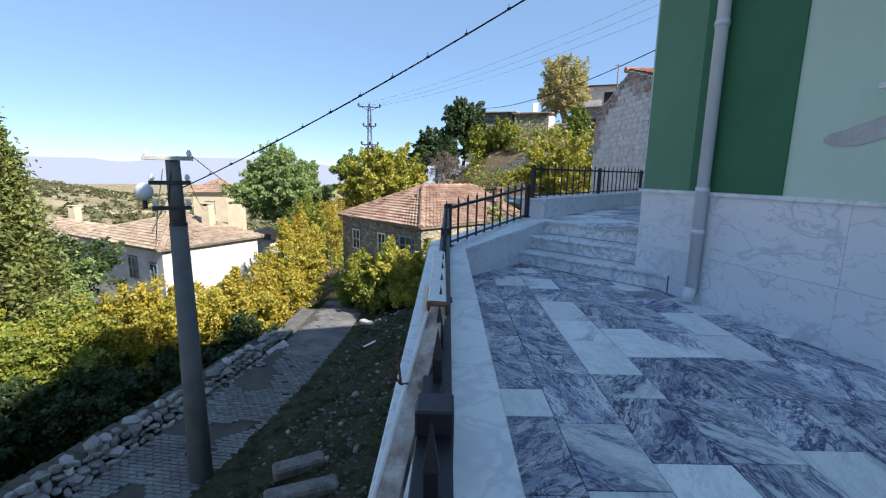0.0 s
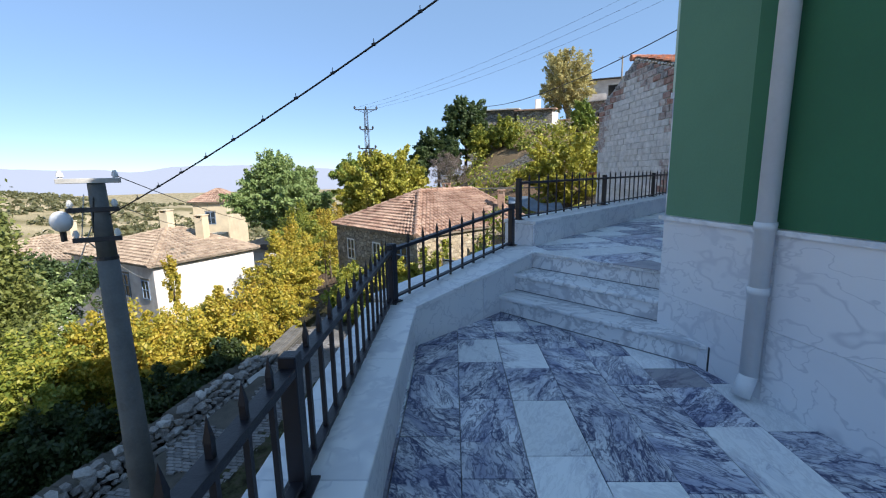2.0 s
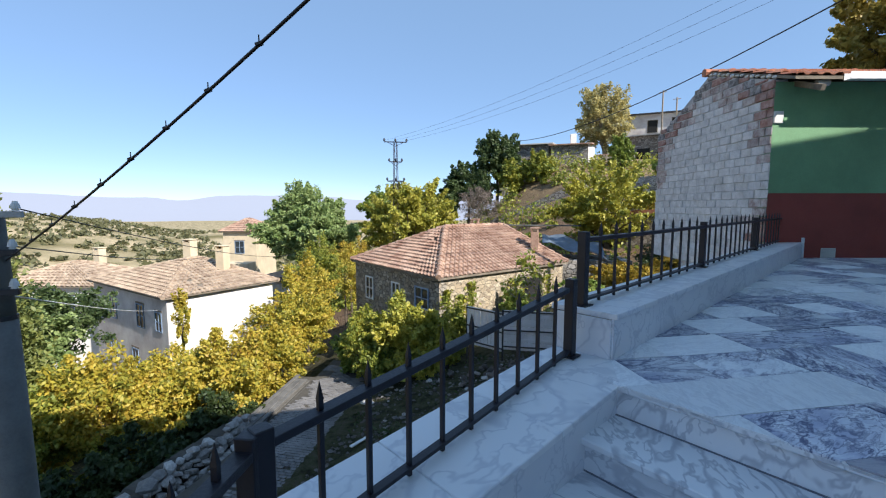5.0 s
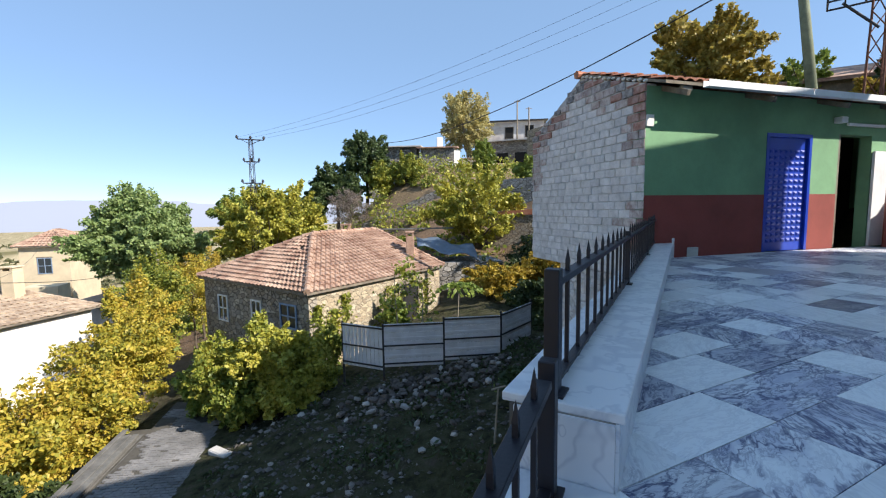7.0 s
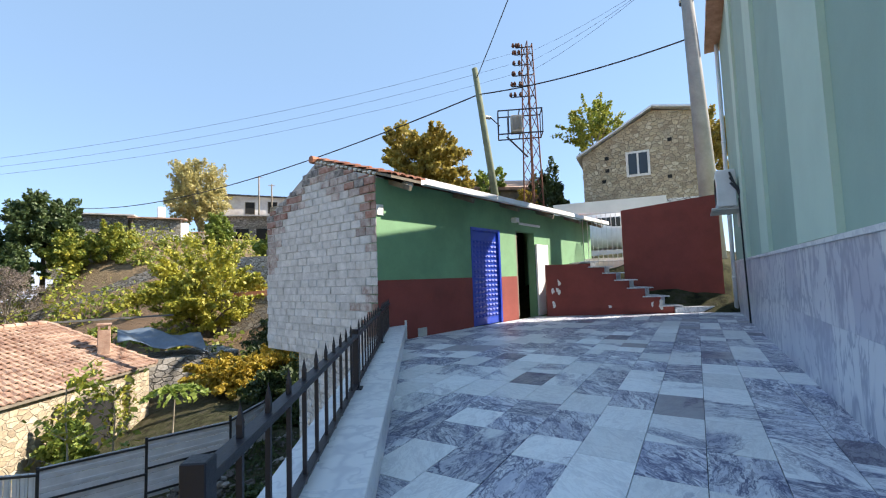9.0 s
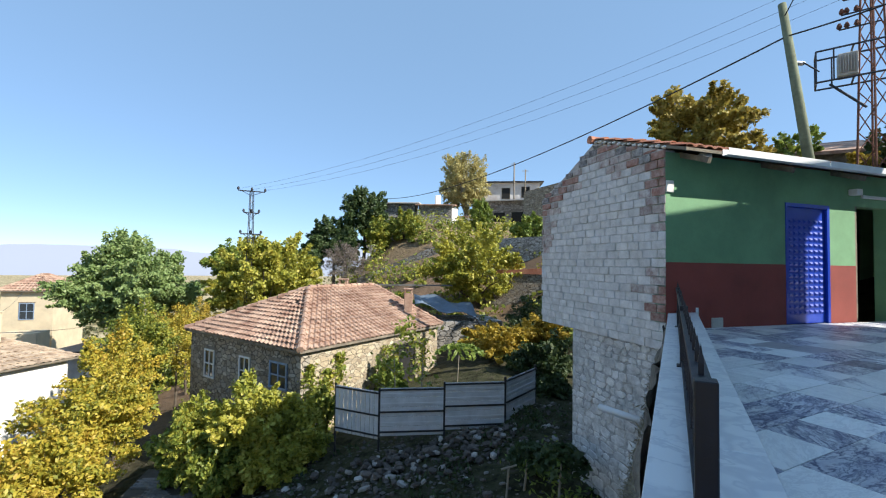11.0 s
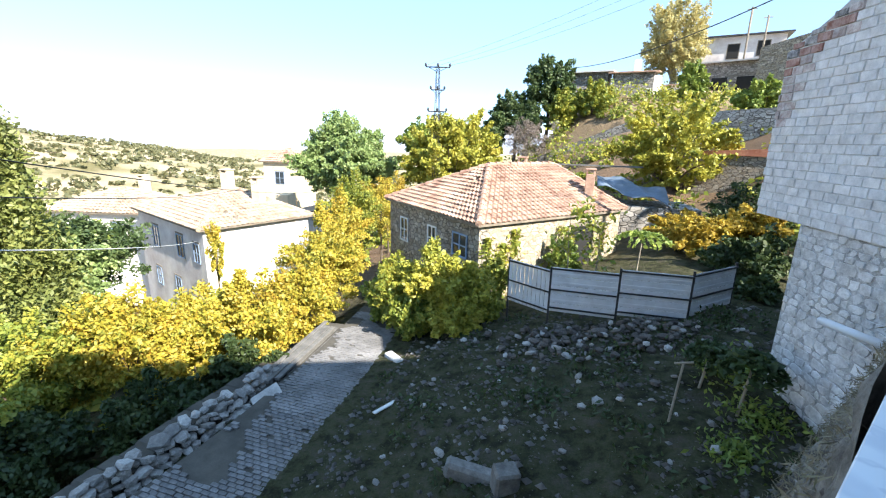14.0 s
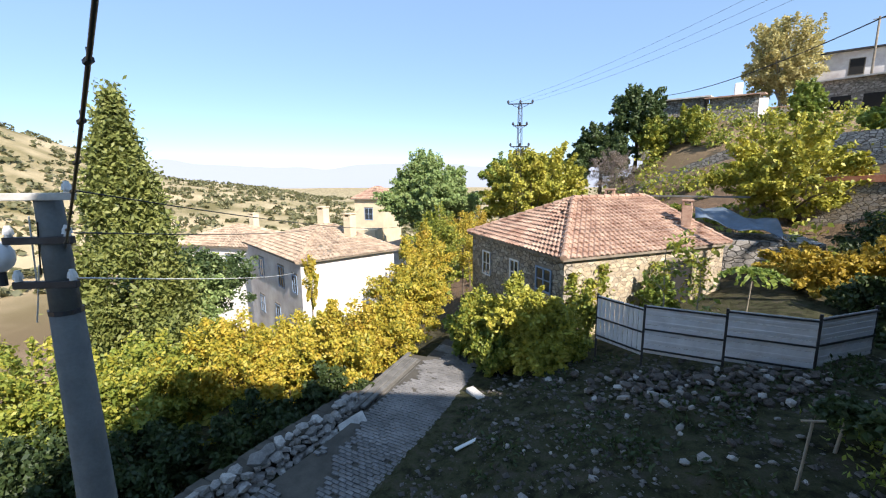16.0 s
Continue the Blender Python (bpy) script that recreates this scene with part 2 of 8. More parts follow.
    ln(wn1.outputs["Color"], sepc.inputs[0])
    ln(step(sepc.outputs[2], 0.0, 1.0, 0.86, 1.06), hsv.inputs["Value"])
    ln(col, hsv.inputs["Color"])
    ln(hsv.outputs[0], b.inputs["Base Color"])
    ln(step(noise_(co.outputs["Object"], 3.0, 5).outputs["Fac"], 0.3, 0.7, 0.36, 0.52), b.inputs["Roughness"])
    b.inputs["Specular IOR Level"].default_value = 0.32
    return m


def stone_mat(name, cols, joint, scale, bump=0.8, joint_w=0.06, white=0.0, flat=1.0):
    """Coursed rubble: cells of their own colour, joints, rough relief; white is patchy limewash."""
    m = bpy.data.materials.new(name)
    m.use_nodes = True
    nt = m.node_tree
    n, ln = nt.nodes, nt.links.new
    b = n["Principled BSDF"]
    co = n.new("ShaderNodeTexCoord")
    mp = n.new("ShaderNodeMapping")
    mp.inputs["Scale"].default_value = (1, 1, flat)
    ln(co.outputs["Object"], mp.inputs[0])
    ns = n.new("ShaderNodeTexNoise")
    ns.inputs["Scale"].default_value, ns.inputs["Detail"].default_value = scale * 1.3, 3
    ln(mp.outputs[0], ns.inputs["Vector"])
    ad = n.new("ShaderNodeVectorMath")
    ad.operation = "MULTIPLY_ADD"
    ad.inputs[1].default_value = (0.12, 0.12, 0.12)
    ln(ns.outputs["Color"], ad.inputs[0])
    ln(mp.outputs[0], ad.inputs[2])
    v1, v2 = n.new("ShaderNodeTexVoronoi"), n.new("ShaderNodeTexVoronoi")
    v2.feature = "DISTANCE_TO_EDGE"
    for v in (v1, v2):
        v.inputs["Scale"].default_value = scale
        ln(ad.outputs[0], v.inputs["Vector"])
    sep = n.new("ShaderNodeSeparateColor")
    ln(v1.outputs["Color"], sep.inputs[0])
    ramp = n.new("ShaderNodeValToRGB")
    ramp.color_ramp.elements[0].color = (*cols[0], 1)
    ramp.color_ramp.elements[1].color = (*cols[-1], 1)
    for i, c in enumerate(cols[1:-1]):
        ramp.color_ramp.elements.new((i + 1) / (len(cols) - 1)).color = (*c, 1)
    ln(sep.outputs[0], ramp.inputs[0])
    fine = n.new("ShaderNodeTexNoise")
    fine.inputs["Scale"].default_value, fine.inputs["Detail"].default_value = 14, 6
    ln(co.outputs["Object"], fine.inputs["Vector"])
    ov = n.new("ShaderNodeMix")
    ov.data_type, ov.blend_type = "RGBA", "OVERLAY"
    ov.inputs[0].default_value = 0.6
    ln(ramp.outputs[0], ov.inputs[6])
    ln(fine.outputs["Fac"], ov.inputs[7])
    jr = n.new("ShaderNodeMapRange")
    jr.inputs[1].default_value, jr.inputs[2].default_value = joint_w * 0.3, joint_w
    ln(v2.outputs["Distance"], jr.inputs[0])
    jm = n.new("ShaderNodeMix")
    jm.data_type = "RGBA"
    jm.inputs[6].default_value = (*joint, 1)
    ln(jr.outputs[0], jm.inputs[0])
    ln(ov.outputs[2], jm.inputs[7])
    out = jm.outputs[2]
    if white:
        pn = n.new("ShaderNodeTexNoise")
        pn.inputs["Scale"].default_value, pn.inputs["Detail"].default_value = 1.6, 6
        ln(co.outputs["Object"], pn.inputs["Vector"])
        pr = n.new("ShaderNodeMapRange")
        pr.inputs[1].default_value, pr.inputs[2].default_value = 0.62 - white * 0.35, 0.72 - white * 0.3
        ln(pn.outputs["Fac"], pr.inputs[0])
        pm = n.new("ShaderNodeMix")
        pm.data_type = "RGBA"
        pm.inputs[7].default_value = (0.72, 0.71, 0.70, 1)
        ln(pr.outputs[0], pm.inputs[0])
        ln(out, pm.inputs[6])
        out = pm.outputs[2]
    ln(out, b.inputs["Base Color"])
    b.inputs["Roughness"].default_value = 0.92
    h = n.new("ShaderNodeMath")
    h.operation = "MULTIPLY_ADD"
    h.inputs[1].default_value = 0.35
    ln(fine.outputs["Fac"], h.inputs[0])
    ln(jr.outputs[0], h.inputs[2])
    bp = n.new("ShaderNodeBump")
    bp.inputs["Strength"].default_value, bp.inputs["Distance"].default_value = bump, 0.05
    ln(h.outputs[0], bp.inputs["Height"])
    ln(bp.outputs[0], b.inputs["Normal"])
    return m


def leaf_mat(name, cols, rough=0.55):
    """Leaves, each with its own shade, thin enough to let light through."""
    m = bpy.data.materials.new(name)
    m.use_nodes = True
    nt = m.node_tree
    n, ln = nt.nodes, nt.links.new
    b = n["Principled BSDF"]
    geo = n.new("ShaderNodeNewGeometry")
    ramp = n.new("ShaderNodeValToRGB")
    ramp.color_ramp.elements[0].color = (*cols[0], 1)
    ramp.color_ramp.elements[1].color = (*cols[-1], 1)
    for i, c in enumerate(cols[1:-1]):
        ramp.color_ramp.elements.new((i + 1) / (len(cols) - 1)).color = (*c, 1)
    co, ns = n.new("ShaderNodeTexCoord"), n.new("ShaderNodeTexNoise")
    ns.inputs["Scale"].default_value = 0.9
    ln(co.outputs["Object"], ns.inputs["Vector"])
    mix = n.new("ShaderNodeMath")
    mix.operation = "MULTIPLY_ADD"
    mix.inputs[1].default_value = 0.55
    mr = n.new("ShaderNodeMapRange")
    mr.inputs[1].default_value, mr.inputs[2].default_value, mr.inputs[4].default_value = 0.3, 0.7, 0.45
    ln(ns.outputs["Fac"], mr.inputs[0])
    ln(geo.outputs["Random Per Island"], mix.inputs[0])
    ln(mr.outputs[0], mix.inputs[2])
    ln(mix.outputs[0], ramp.inputs[0])
    ln(ramp.outputs[0], b.inputs["Base Color"])
    b.inputs["Roughness"].default_value = rough
    tr = n.new("ShaderNodeBsdfTranslucent")
    ln(ramp.outputs[0], tr.inputs["Color"])
    ms = n.new("ShaderNodeMixShader")
    ms.inputs[0].default_value = 0.32
    ln(b.outputs[0], ms.inputs[1])
    ln(tr.outputs[0], ms.inputs[2])
    ln(ms.outputs[0], n["Material Output"].inputs[0])
    return m


def glass_mat(name):
    m = bpy.data.materials.new(name)
    m.use_nodes = True
    b = m.node_tree.nodes["Principled BSDF"]
    b.inputs["Base Color"].default_value = (0.03, 0.04, 0.05, 1)
    b.inputs["Roughness"].default_value = 0.08
    return m


FLOOR_MARBLE = floor_marble("floor_marble", (0.03, 0.04, 0.115), (0.19, 0.22, 0.37), 2.7, 0.3, (-0.07, 0.25))
FLOOR_MARBLE_UP = floor_marble("floor_marble_upper", (0.065, 0.08, 0.17), (0.28, 0.31, 0.45), 2.4, 1.0, (-0.14, 0.19))
WALL_MARBLE = marble("wall_marble", (0.70, 0.72, 0.75), (0.34, 0.37, 0.44), (0.56, 0.59, 0.65), 1.5, 0.46, 0.36, 0.4, 0, (0.5, 1.6, 1.5), 0.5)
WALL_MARBLE_STAINED = marble("wall_marble_streaked", (0.68, 0.70, 0.74), (0.20, 0.23, 0.34), (0.36, 0.38, 0.50), 1.6, 0.7, 0.3, 0.6, 0, (1, 1, 0.45))
CAP_MARBLE = marble("cap_marble", (0.74, 0.76, 0.78), (0.46, 0.49, 0.55), (0.60, 0.63, 0.67), 1.8, 0.6, 0.35, 0.3)
STEP_MARBLE = marble("step_marble", (0.72, 0.74, 0.76), (0.32, 0.34, 0.39), (0.52, 0.54, 0.58), 2.4, 0.7, 0.35, 0.4, 0, (0.7, 1.4, 1))
GROUT = material("joint_grout", (0.16, 0.17, 0.20), 0.9, 0, 0.2, 4, 0.3)
GREEN_DARK = material("dark_green_paint", (0.030, 0.135, 0.062), 0.75, 0, 0.10, 0.9, 0.12, 60)
GREEN_MID = material("mid_green_paint", (0.10, 0.225, 0.135), 0.75, 0, 0.08, 0.9, 0.12, 60)
GREEN_PALE = material("pale_green_paint", (0.47, 0.60, 0.50), 0.8, 0, 0.06, 0.8, 0.12, 60)
GREEN_GREY = material("grey_green_paint", (0.30, 0.42, 0.35), 0.8, 0, 0.07, 0.8, 0.12, 60)
SHED_GREEN = material("shed_green_paint", (0.17, 0.33, 0.175), 0.85, 0, 0.14, 1.2, 0.2, 50)
SHED_RED = material("shed_red_paint", (0.25, 0.055, 0.042), 0.85, 0, 0.15, 1.4, 0.25, 50)
PLASTER = material("bare_plaster", (0.42, 0.42, 0.42), 0.95, 0, 0.2, 4, 0.4)
WHITE_PAINT = material("white_paint", (0.72, 0.72, 0.72), 0.6, 0, 0.1, 2, 0.1)
PIPE_GREY = material("grey_plastic_pipe", (0.60, 0.63, 0.66), 0.4, 0, 0.08, 2, 0.05)
IRON = material("black_iron_paint", (0.007, 0.007, 0.013), 0.48, 0.0, 0.25, 6, 0.12, 90)
RUST = material("rusted_white_paint", (0.70, 0.66, 0.60), 0.8, 0.0, 0.15, 16, 0.5, 60, tint=(0.13, 0.055, 0.022))
CHIPPED = material("chipped_white_paint", (0.70, 0.70, 0.69), 0.7, 0.0, 0.1, 14, 0.4, 60)
BLUE_DOOR = material("blue_sheet_metal", (0.012, 0.05, 0.40), 0.35, 0.0, 0.15, 2, 0.05)
# near black paint for the shade inside doorways, windows and wall holes
DARK = material("painted_opening_shade", (0.012, 0.012, 0.012), 0.9, 0, 0.2, 2, 0)
BLOCK_WHITE = material("limewashed_block", (0.62, 0.61, 0.61), 0.92, 0, 0.22, 5.0, 0.5, 30, per_object=0.06)
BLOCK_RED = material("bare_red_block", (0.33, 0.125, 0.085), 0.9, 0, 0.35, 7.0, 0.6, 30, tint=(0.50, 0.36, 0.32), per_object=0.2)
BLOCK_PINK = material("thinly_limewashed_block", (0.44, 0.30, 0.27), 0.92, 0, 0.35, 7.0, 0.6, 30, tint=(0.60, 0.57, 0.56), per_object=0.15)
BLOCK_GREY = material("weathered_dark_block", (0.16, 0.15, 0.15), 0.95, 0, 0.5, 9.0, 0.8, 30, tint=(0.46, 0.44, 0.44), per_object=0.25)
MORTAR = material("pale_mortar", (0.50, 0.49, 0.48), 0.95, 0, 0.25, 4, 0.5)
ROOF_OLD = material("weathered_roof_tile", (0.32, 0.165, 0.11), 0.9, 0, 0.38, 1.6, 0.5, 25, tint=(0.50, 0.35, 0.26))
ROOF_BEIGE = material("sun_bleached_roof_tile", (0.36, 0.25, 0.17), 0.9, 0, 0.35, 1.6, 0.5, 25, tint=(0.56, 0.44, 0.32))
ROOF_NEW = material("orange_roof_tile", (0.44, 0.14, 0.075), 0.85, 0, 0.3, 1.6, 0.3, 25, tint=(0.56, 0.27, 0.17))
RUBBLE_WHITE = stone_mat("limewashed_rubble", [(0.40, 0.39, 0.38), (0.66, 0.65, 0.64), (0.75, 0.74, 0.73)], (0.20, 0.19, 0.18), 4.2, 1.0, 0.07, 0.35, 1.6)
BASE_MORTAR = material("limewashed_mortar", (0.46, 0.45, 0.44), 0.95, 0, 0.5, 5.0, 0.6, 24, tint=(0.62, 0.61, 0.60))
BASE_STONE = material("limewashed_stone", (0.56, 0.55, 0.54), 0.93, 0, 0.30, 3.2, 0.9, 22, tint=(0.80, 0.79, 0.78), per_object=0.10)
RUBBLE = stone_mat("rubble_wall", [(0.20, 0.165, 0.12), (0.36, 0.30, 0.22), (0.28, 0.25, 0.21), (0.48, 0.42, 0.33)], (0.10, 0.085, 0.065), 3.6, 1.0, 0.07, 0, 1.6)
# paler, warmer copy of RUBBLE; paints sunlight onto the stone house's right wall
RUBBLE_WARM = stone_mat("warm_rubble_wall", [(0.38, 0.30, 0.20), (0.50, 0.42, 0.29), (0.28, 0.22, 0.15), (0.58, 0.51, 0.38)], (0.42, 0.36, 0.27), 3.8, 1.0, 0.06, 0, 1.5)
RUBBLE_GREY = stone_mat("grey_rubble_wall", [(0.17, 0.155, 0.13), (0.28, 0.26, 0.23), (0.38, 0.36, 0.33)], (0.09, 0.085, 0.075), 2.6, 1.0, 0.08, 0, 1.8)
RUBBLE_PALE = stone_mat("pale_rubble_wall", [(0.30, 0.28, 0.25), (0.46, 0.44, 0.41), (0.56, 0.54, 0.50)], (0.14, 0.125, 0.11), 2.6, 1.0, 0.08, 0, 1.8)
STONE = material("field_stone", (0.27, 0.255, 0.235), 0.92, 0, 0.3, 2.5, 0.6, 22, per_object=0.3)
STONE_DULL = material("dull_grey_stone", (0.17, 0.16, 0.145), 0.95, 0, 0.4, 4.0, 0.9, 18, per_object=0.15)
STONE_BROWN = material("brown_field_stone", (0.10, 0.086, 0.075), 0.95, 0, 0.4, 3.0, 0.7, 22, per_object=0.35)
STONE_PALE = material("pale_stone", (0.40, 0.385, 0.36), 0.92, 0, 0.25, 2.5, 0.6, 22, per_object=0.2)
GRAVEL = leaf_mat("mixed_rubble", [(0.06, 0.052, 0.045), (0.11, 0.10, 0.09), (0.16, 0.15, 0.14), (0.34, 0.33, 0.31)], 0.95)
COBBLE = material("paving_block", (0.155, 0.15, 0.145), 0.85, 0, 0.45, 0.9, 0.4, 25, per_object=0.22)
SAND = material("jointing_soil", (0.075, 0.068, 0.055), 0.95, 0, 0.3, 2, 0.4)
BANK_EARTH = material("dry_stony_earth", (0.13, 0.115, 0.095), 0.97, 0, 0.5, 5.0, 1.0, 30, tint=(0.26, 0.24, 0.205))
CONCRETE = material("pole_concrete", (0.14, 0.147, 0.142), 0.9, 0, 0.2, 2.0, 0.35, 30)
CONCRETE_PALE = material("pale_concrete", (0.46, 0.45, 0.42), 0.9, 0, 0.18, 2.0, 0.3, 30)
STEEL = material("galvanised_sheet", (0.66, 0.68, 0.71), 0.45, 0.2, 0.12, 3.0, 0.1)
STEEL_DARK = material("dark_steel", (0.05, 0.05, 0.055), 0.5, 0.5, 0.3, 4, 0.2)
RUSTY = material("rusted_steel", (0.16, 0.07, 0.045), 0.85, 0.2, 0.4, 5, 0.4)
WOOD = material("weathered_wood", (0.20, 0.17, 0.13), 0.9, 0, 0.35, 3, 0.5, 25)
# grey wood, darkened so the timber pile looks shaded
WOOD_GREY = material("grey_driftwood", (0.135, 0.13, 0.12), 0.9, 0, 0.3, 3, 0.5, 25)
BARK = material("bark", (0.11, 0.085, 0.06), 0.95, 0, 0.35, 4, 0.7, 20)
BARK_PALE = material("pale_bark", (0.30, 0.26, 0.20), 0.95, 0, 0.25, 4, 0.5, 20)
LIME = material("stained_limewash", (0.78, 0.75, 0.70), 0.9, 0, 0.07, 0.7, 0.25, 20)
LIME_PINK = material("flaking_pink_limewash", (0.60, 0.54, 0.53), 0.9, 0, 0.22, 0.6, 0.3, 20, tint=(0.72, 0.70, 0.68))
CREAM = material("cream_plaster", (0.62, 0.52, 0.36), 0.9, 0, 0.12, 0.8, 0.2, 20)
CABLE = material("cable_rubber", (0.010, 0.010, 0.011), 0.5, 0, 0.1, 4, 0)
GLASS = glass_mat("window_glass")
WIN_BLUE = material("faded_blue_joinery", (0.22, 0.30, 0.42), 0.7, 0, 0.2, 3, 0.2)
WIN_WHITE = material("white_joinery", (0.68, 0.68, 0.66), 0.6, 0, 0.12, 3, 0.1)
TARP = material("blue_grey_tarpaulin", (0.13, 0.17, 0.22), 0.5, 0, 0.25, 1.5, 0.4, 10)
LEAF_YELLOW = leaf_mat("yellow_autumn_leaves", [(0.10, 0.14, 0.025), (0.28, 0.28, 0.035), (0.48, 0.40, 0.05), (0.56, 0.42, 0.06), (0.38, 0.23, 0.03)])
LEAF_MIX = leaf_mat("yellowing_green_leaves", [(0.09, 0.14, 0.025), (0.20, 0.25, 0.04), (0.34, 0.34, 0.05), (0.50, 0.42, 0.06)])
LEAF_GREEN = leaf_mat("green_leaves", [(0.08, 0.13, 0.025), (0.16, 0.23, 0.04), (0.27, 0.33, 0.06), (0.38, 0.40, 0.08)])
LEAF_BRIGHT = leaf_mat("bright_green_leaves", [(0.12, 0.19, 0.055), (0.26, 0.35, 0.12), (0.41, 0.48, 0.20)])
LEAF_CYPRESS = leaf_mat("cypress_foliage", [(0.09, 0.115, 0.03), (0.20, 0.23, 0.06), (0.34, 0.35, 0.10)])
# near black greens; on the bank shrubs they also carry the hedge's shade
LEAF_DARK = leaf_mat("dark_and_shaded_foliage", [(0.02, 0.04, 0.016), (0.045, 0.075, 0.022), (0.09, 0.12, 0.035)])
# yellowing green leaves, lightened to hold sunlight in their colour
LEAF_GOLD = leaf_mat("sunlit_green_gold_leaves", [(0.14, 0.18, 0.03), (0.32, 0.33, 0.05), (0.50, 0.46, 0.07), (0.58, 0.48, 0.09)])
LEAF_FIG = leaf_mat("deep_green_foliage", [(0.035, 0.065, 0.022), (0.08, 0.125, 0.04), (0.15, 0.20, 0.07)])
LEAF_ORANGE = leaf_mat("orange_autumn_leaves", [(0.18, 0.14, 0.02), (0.36, 0.26, 0.03), (0.46, 0.33, 0.04), (0.25, 0.23, 0.03)])
LEAF_TAN = leaf_mat("dry_tan_leaves", [(0.30, 0.28, 0.10), (0.48, 0.42, 0.17), (0.62, 0.54, 0.26)])
LEAF_BROWN = leaf_mat("rusty_autumn_leaves", [(0.17, 0.15, 0.03), (0.32, 0.25, 0.05), (0.46, 0.36, 0.08), (0.26, 0.26, 0.05)])
DRY_WEED = leaf_mat("dry_grey_weeds", [(0.10, 0.085, 0.06), (0.19, 0.165, 0.11), (0.30, 0.265, 0.18), (0.13, 0.14, 0.05)])
LEAF_SCRUB = leaf_mat("olive_scrub", [(0.08, 0.09, 0.04), (0.15, 0.15, 0.07), (0.24, 0.23, 0.11)])
TWIG = leaf_mat("bare_twigs", [(0.20, 0.16, 0.13), (0.30, 0.25, 0.21)])


def ground_mat():
    """Dark soil with rubble near by; pale dry grass and scrub on the far hills; mountains with painted haze are a
    separate backdrop.
    """
    m = bpy.data.materials.new("village_ground")
    m.use_nodes = True
    nt = m.node_tree
    n, ln = nt.nodes, nt.links.new
    b = n["Principled BSDF"]
    co = n.new("ShaderNodeTexCoord")
    big, mid, fine = (n.new("ShaderNodeTexNoise") for _ in range(3))
    for t, s in ((big, 0.35), (mid, 2.6), (fine, 26.0)):
        t.inputs["Scale"].default_value, t.inputs["Detail"].default_value, t.inputs["Roughness"].default_value = s, 8, 0.7
        ln(co.outputs["Object"], t.inputs["Vector"])
    near = n.new("ShaderNodeValToRGB")
    near.color_ramp.elements[0].color, near.color_ramp.elements[1].color = (0.022, 0.022, 0.014, 1), (0.085, 0.072, 0.056, 1)
    near.color_ramp.elements[0].position, near.color_ramp.elements[1].position = 0.38, 0.66
    e = near.color_ramp.elements.new(0.5)
    e.color = (0.055, 0.058, 0.028, 1)
    ln(mid.outputs["Fac"], near.inputs[0])
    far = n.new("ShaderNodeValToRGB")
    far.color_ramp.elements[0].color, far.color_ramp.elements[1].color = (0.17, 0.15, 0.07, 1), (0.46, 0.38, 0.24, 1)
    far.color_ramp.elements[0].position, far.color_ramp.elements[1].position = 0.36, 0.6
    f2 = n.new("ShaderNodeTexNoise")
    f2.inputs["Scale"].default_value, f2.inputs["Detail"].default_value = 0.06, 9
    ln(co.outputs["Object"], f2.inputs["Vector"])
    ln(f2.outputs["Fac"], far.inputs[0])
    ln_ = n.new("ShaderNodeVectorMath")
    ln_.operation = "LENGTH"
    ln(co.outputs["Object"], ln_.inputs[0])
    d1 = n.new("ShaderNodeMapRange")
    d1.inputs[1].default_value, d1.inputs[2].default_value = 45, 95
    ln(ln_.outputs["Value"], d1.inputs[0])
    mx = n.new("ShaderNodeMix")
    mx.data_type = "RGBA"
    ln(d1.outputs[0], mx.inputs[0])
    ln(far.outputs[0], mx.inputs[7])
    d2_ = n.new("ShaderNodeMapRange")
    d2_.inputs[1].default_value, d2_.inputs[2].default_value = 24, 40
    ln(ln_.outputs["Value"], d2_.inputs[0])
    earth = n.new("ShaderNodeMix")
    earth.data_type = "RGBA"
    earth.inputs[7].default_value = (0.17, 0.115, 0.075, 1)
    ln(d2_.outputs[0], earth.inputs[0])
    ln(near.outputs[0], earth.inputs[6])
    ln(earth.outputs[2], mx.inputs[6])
    ov = n.new("ShaderNodeMix")
    ov.data_type, ov.blend_type = "RGBA", "OVERLAY"
    ov.inputs[0].default_value = 0.7
    ln(mx.outputs[2], ov.inputs[6])
    ln(fine.outputs["Fac"], ov.inputs[7])
    ln(ov.outputs[2], b.inputs["Base Color"])
    b.inputs["Roughness"].default_value = 0.97
    b.inputs["Specular IOR Level"].default_value = 0.1
    h = n.new("ShaderNodeMath")
    h.operation = "MULTIPLY_ADD"
    h.inputs[1].default_value = 0.4
    ln(fine.outputs["Fac"], h.inputs[0])
    ln(mid.outputs["Fac"], h.inputs[2])
    bp = n.new("ShaderNodeBump")
    bp.inputs["Strength"].default_value, bp.inputs["Distance"].default_value = 0.8, 0.15
    ln(h.outputs[0], bp.inputs["Height"])
    ln(bp.outputs[0], b.inputs["Normal"])
    return m


SOIL = ground_mat()


# ---- ground ----
def road_mid(y):
    return -6.25 + 0.55 * smooth((y - 5) / 7) - 0.9 * smooth((y - 13) / 8)


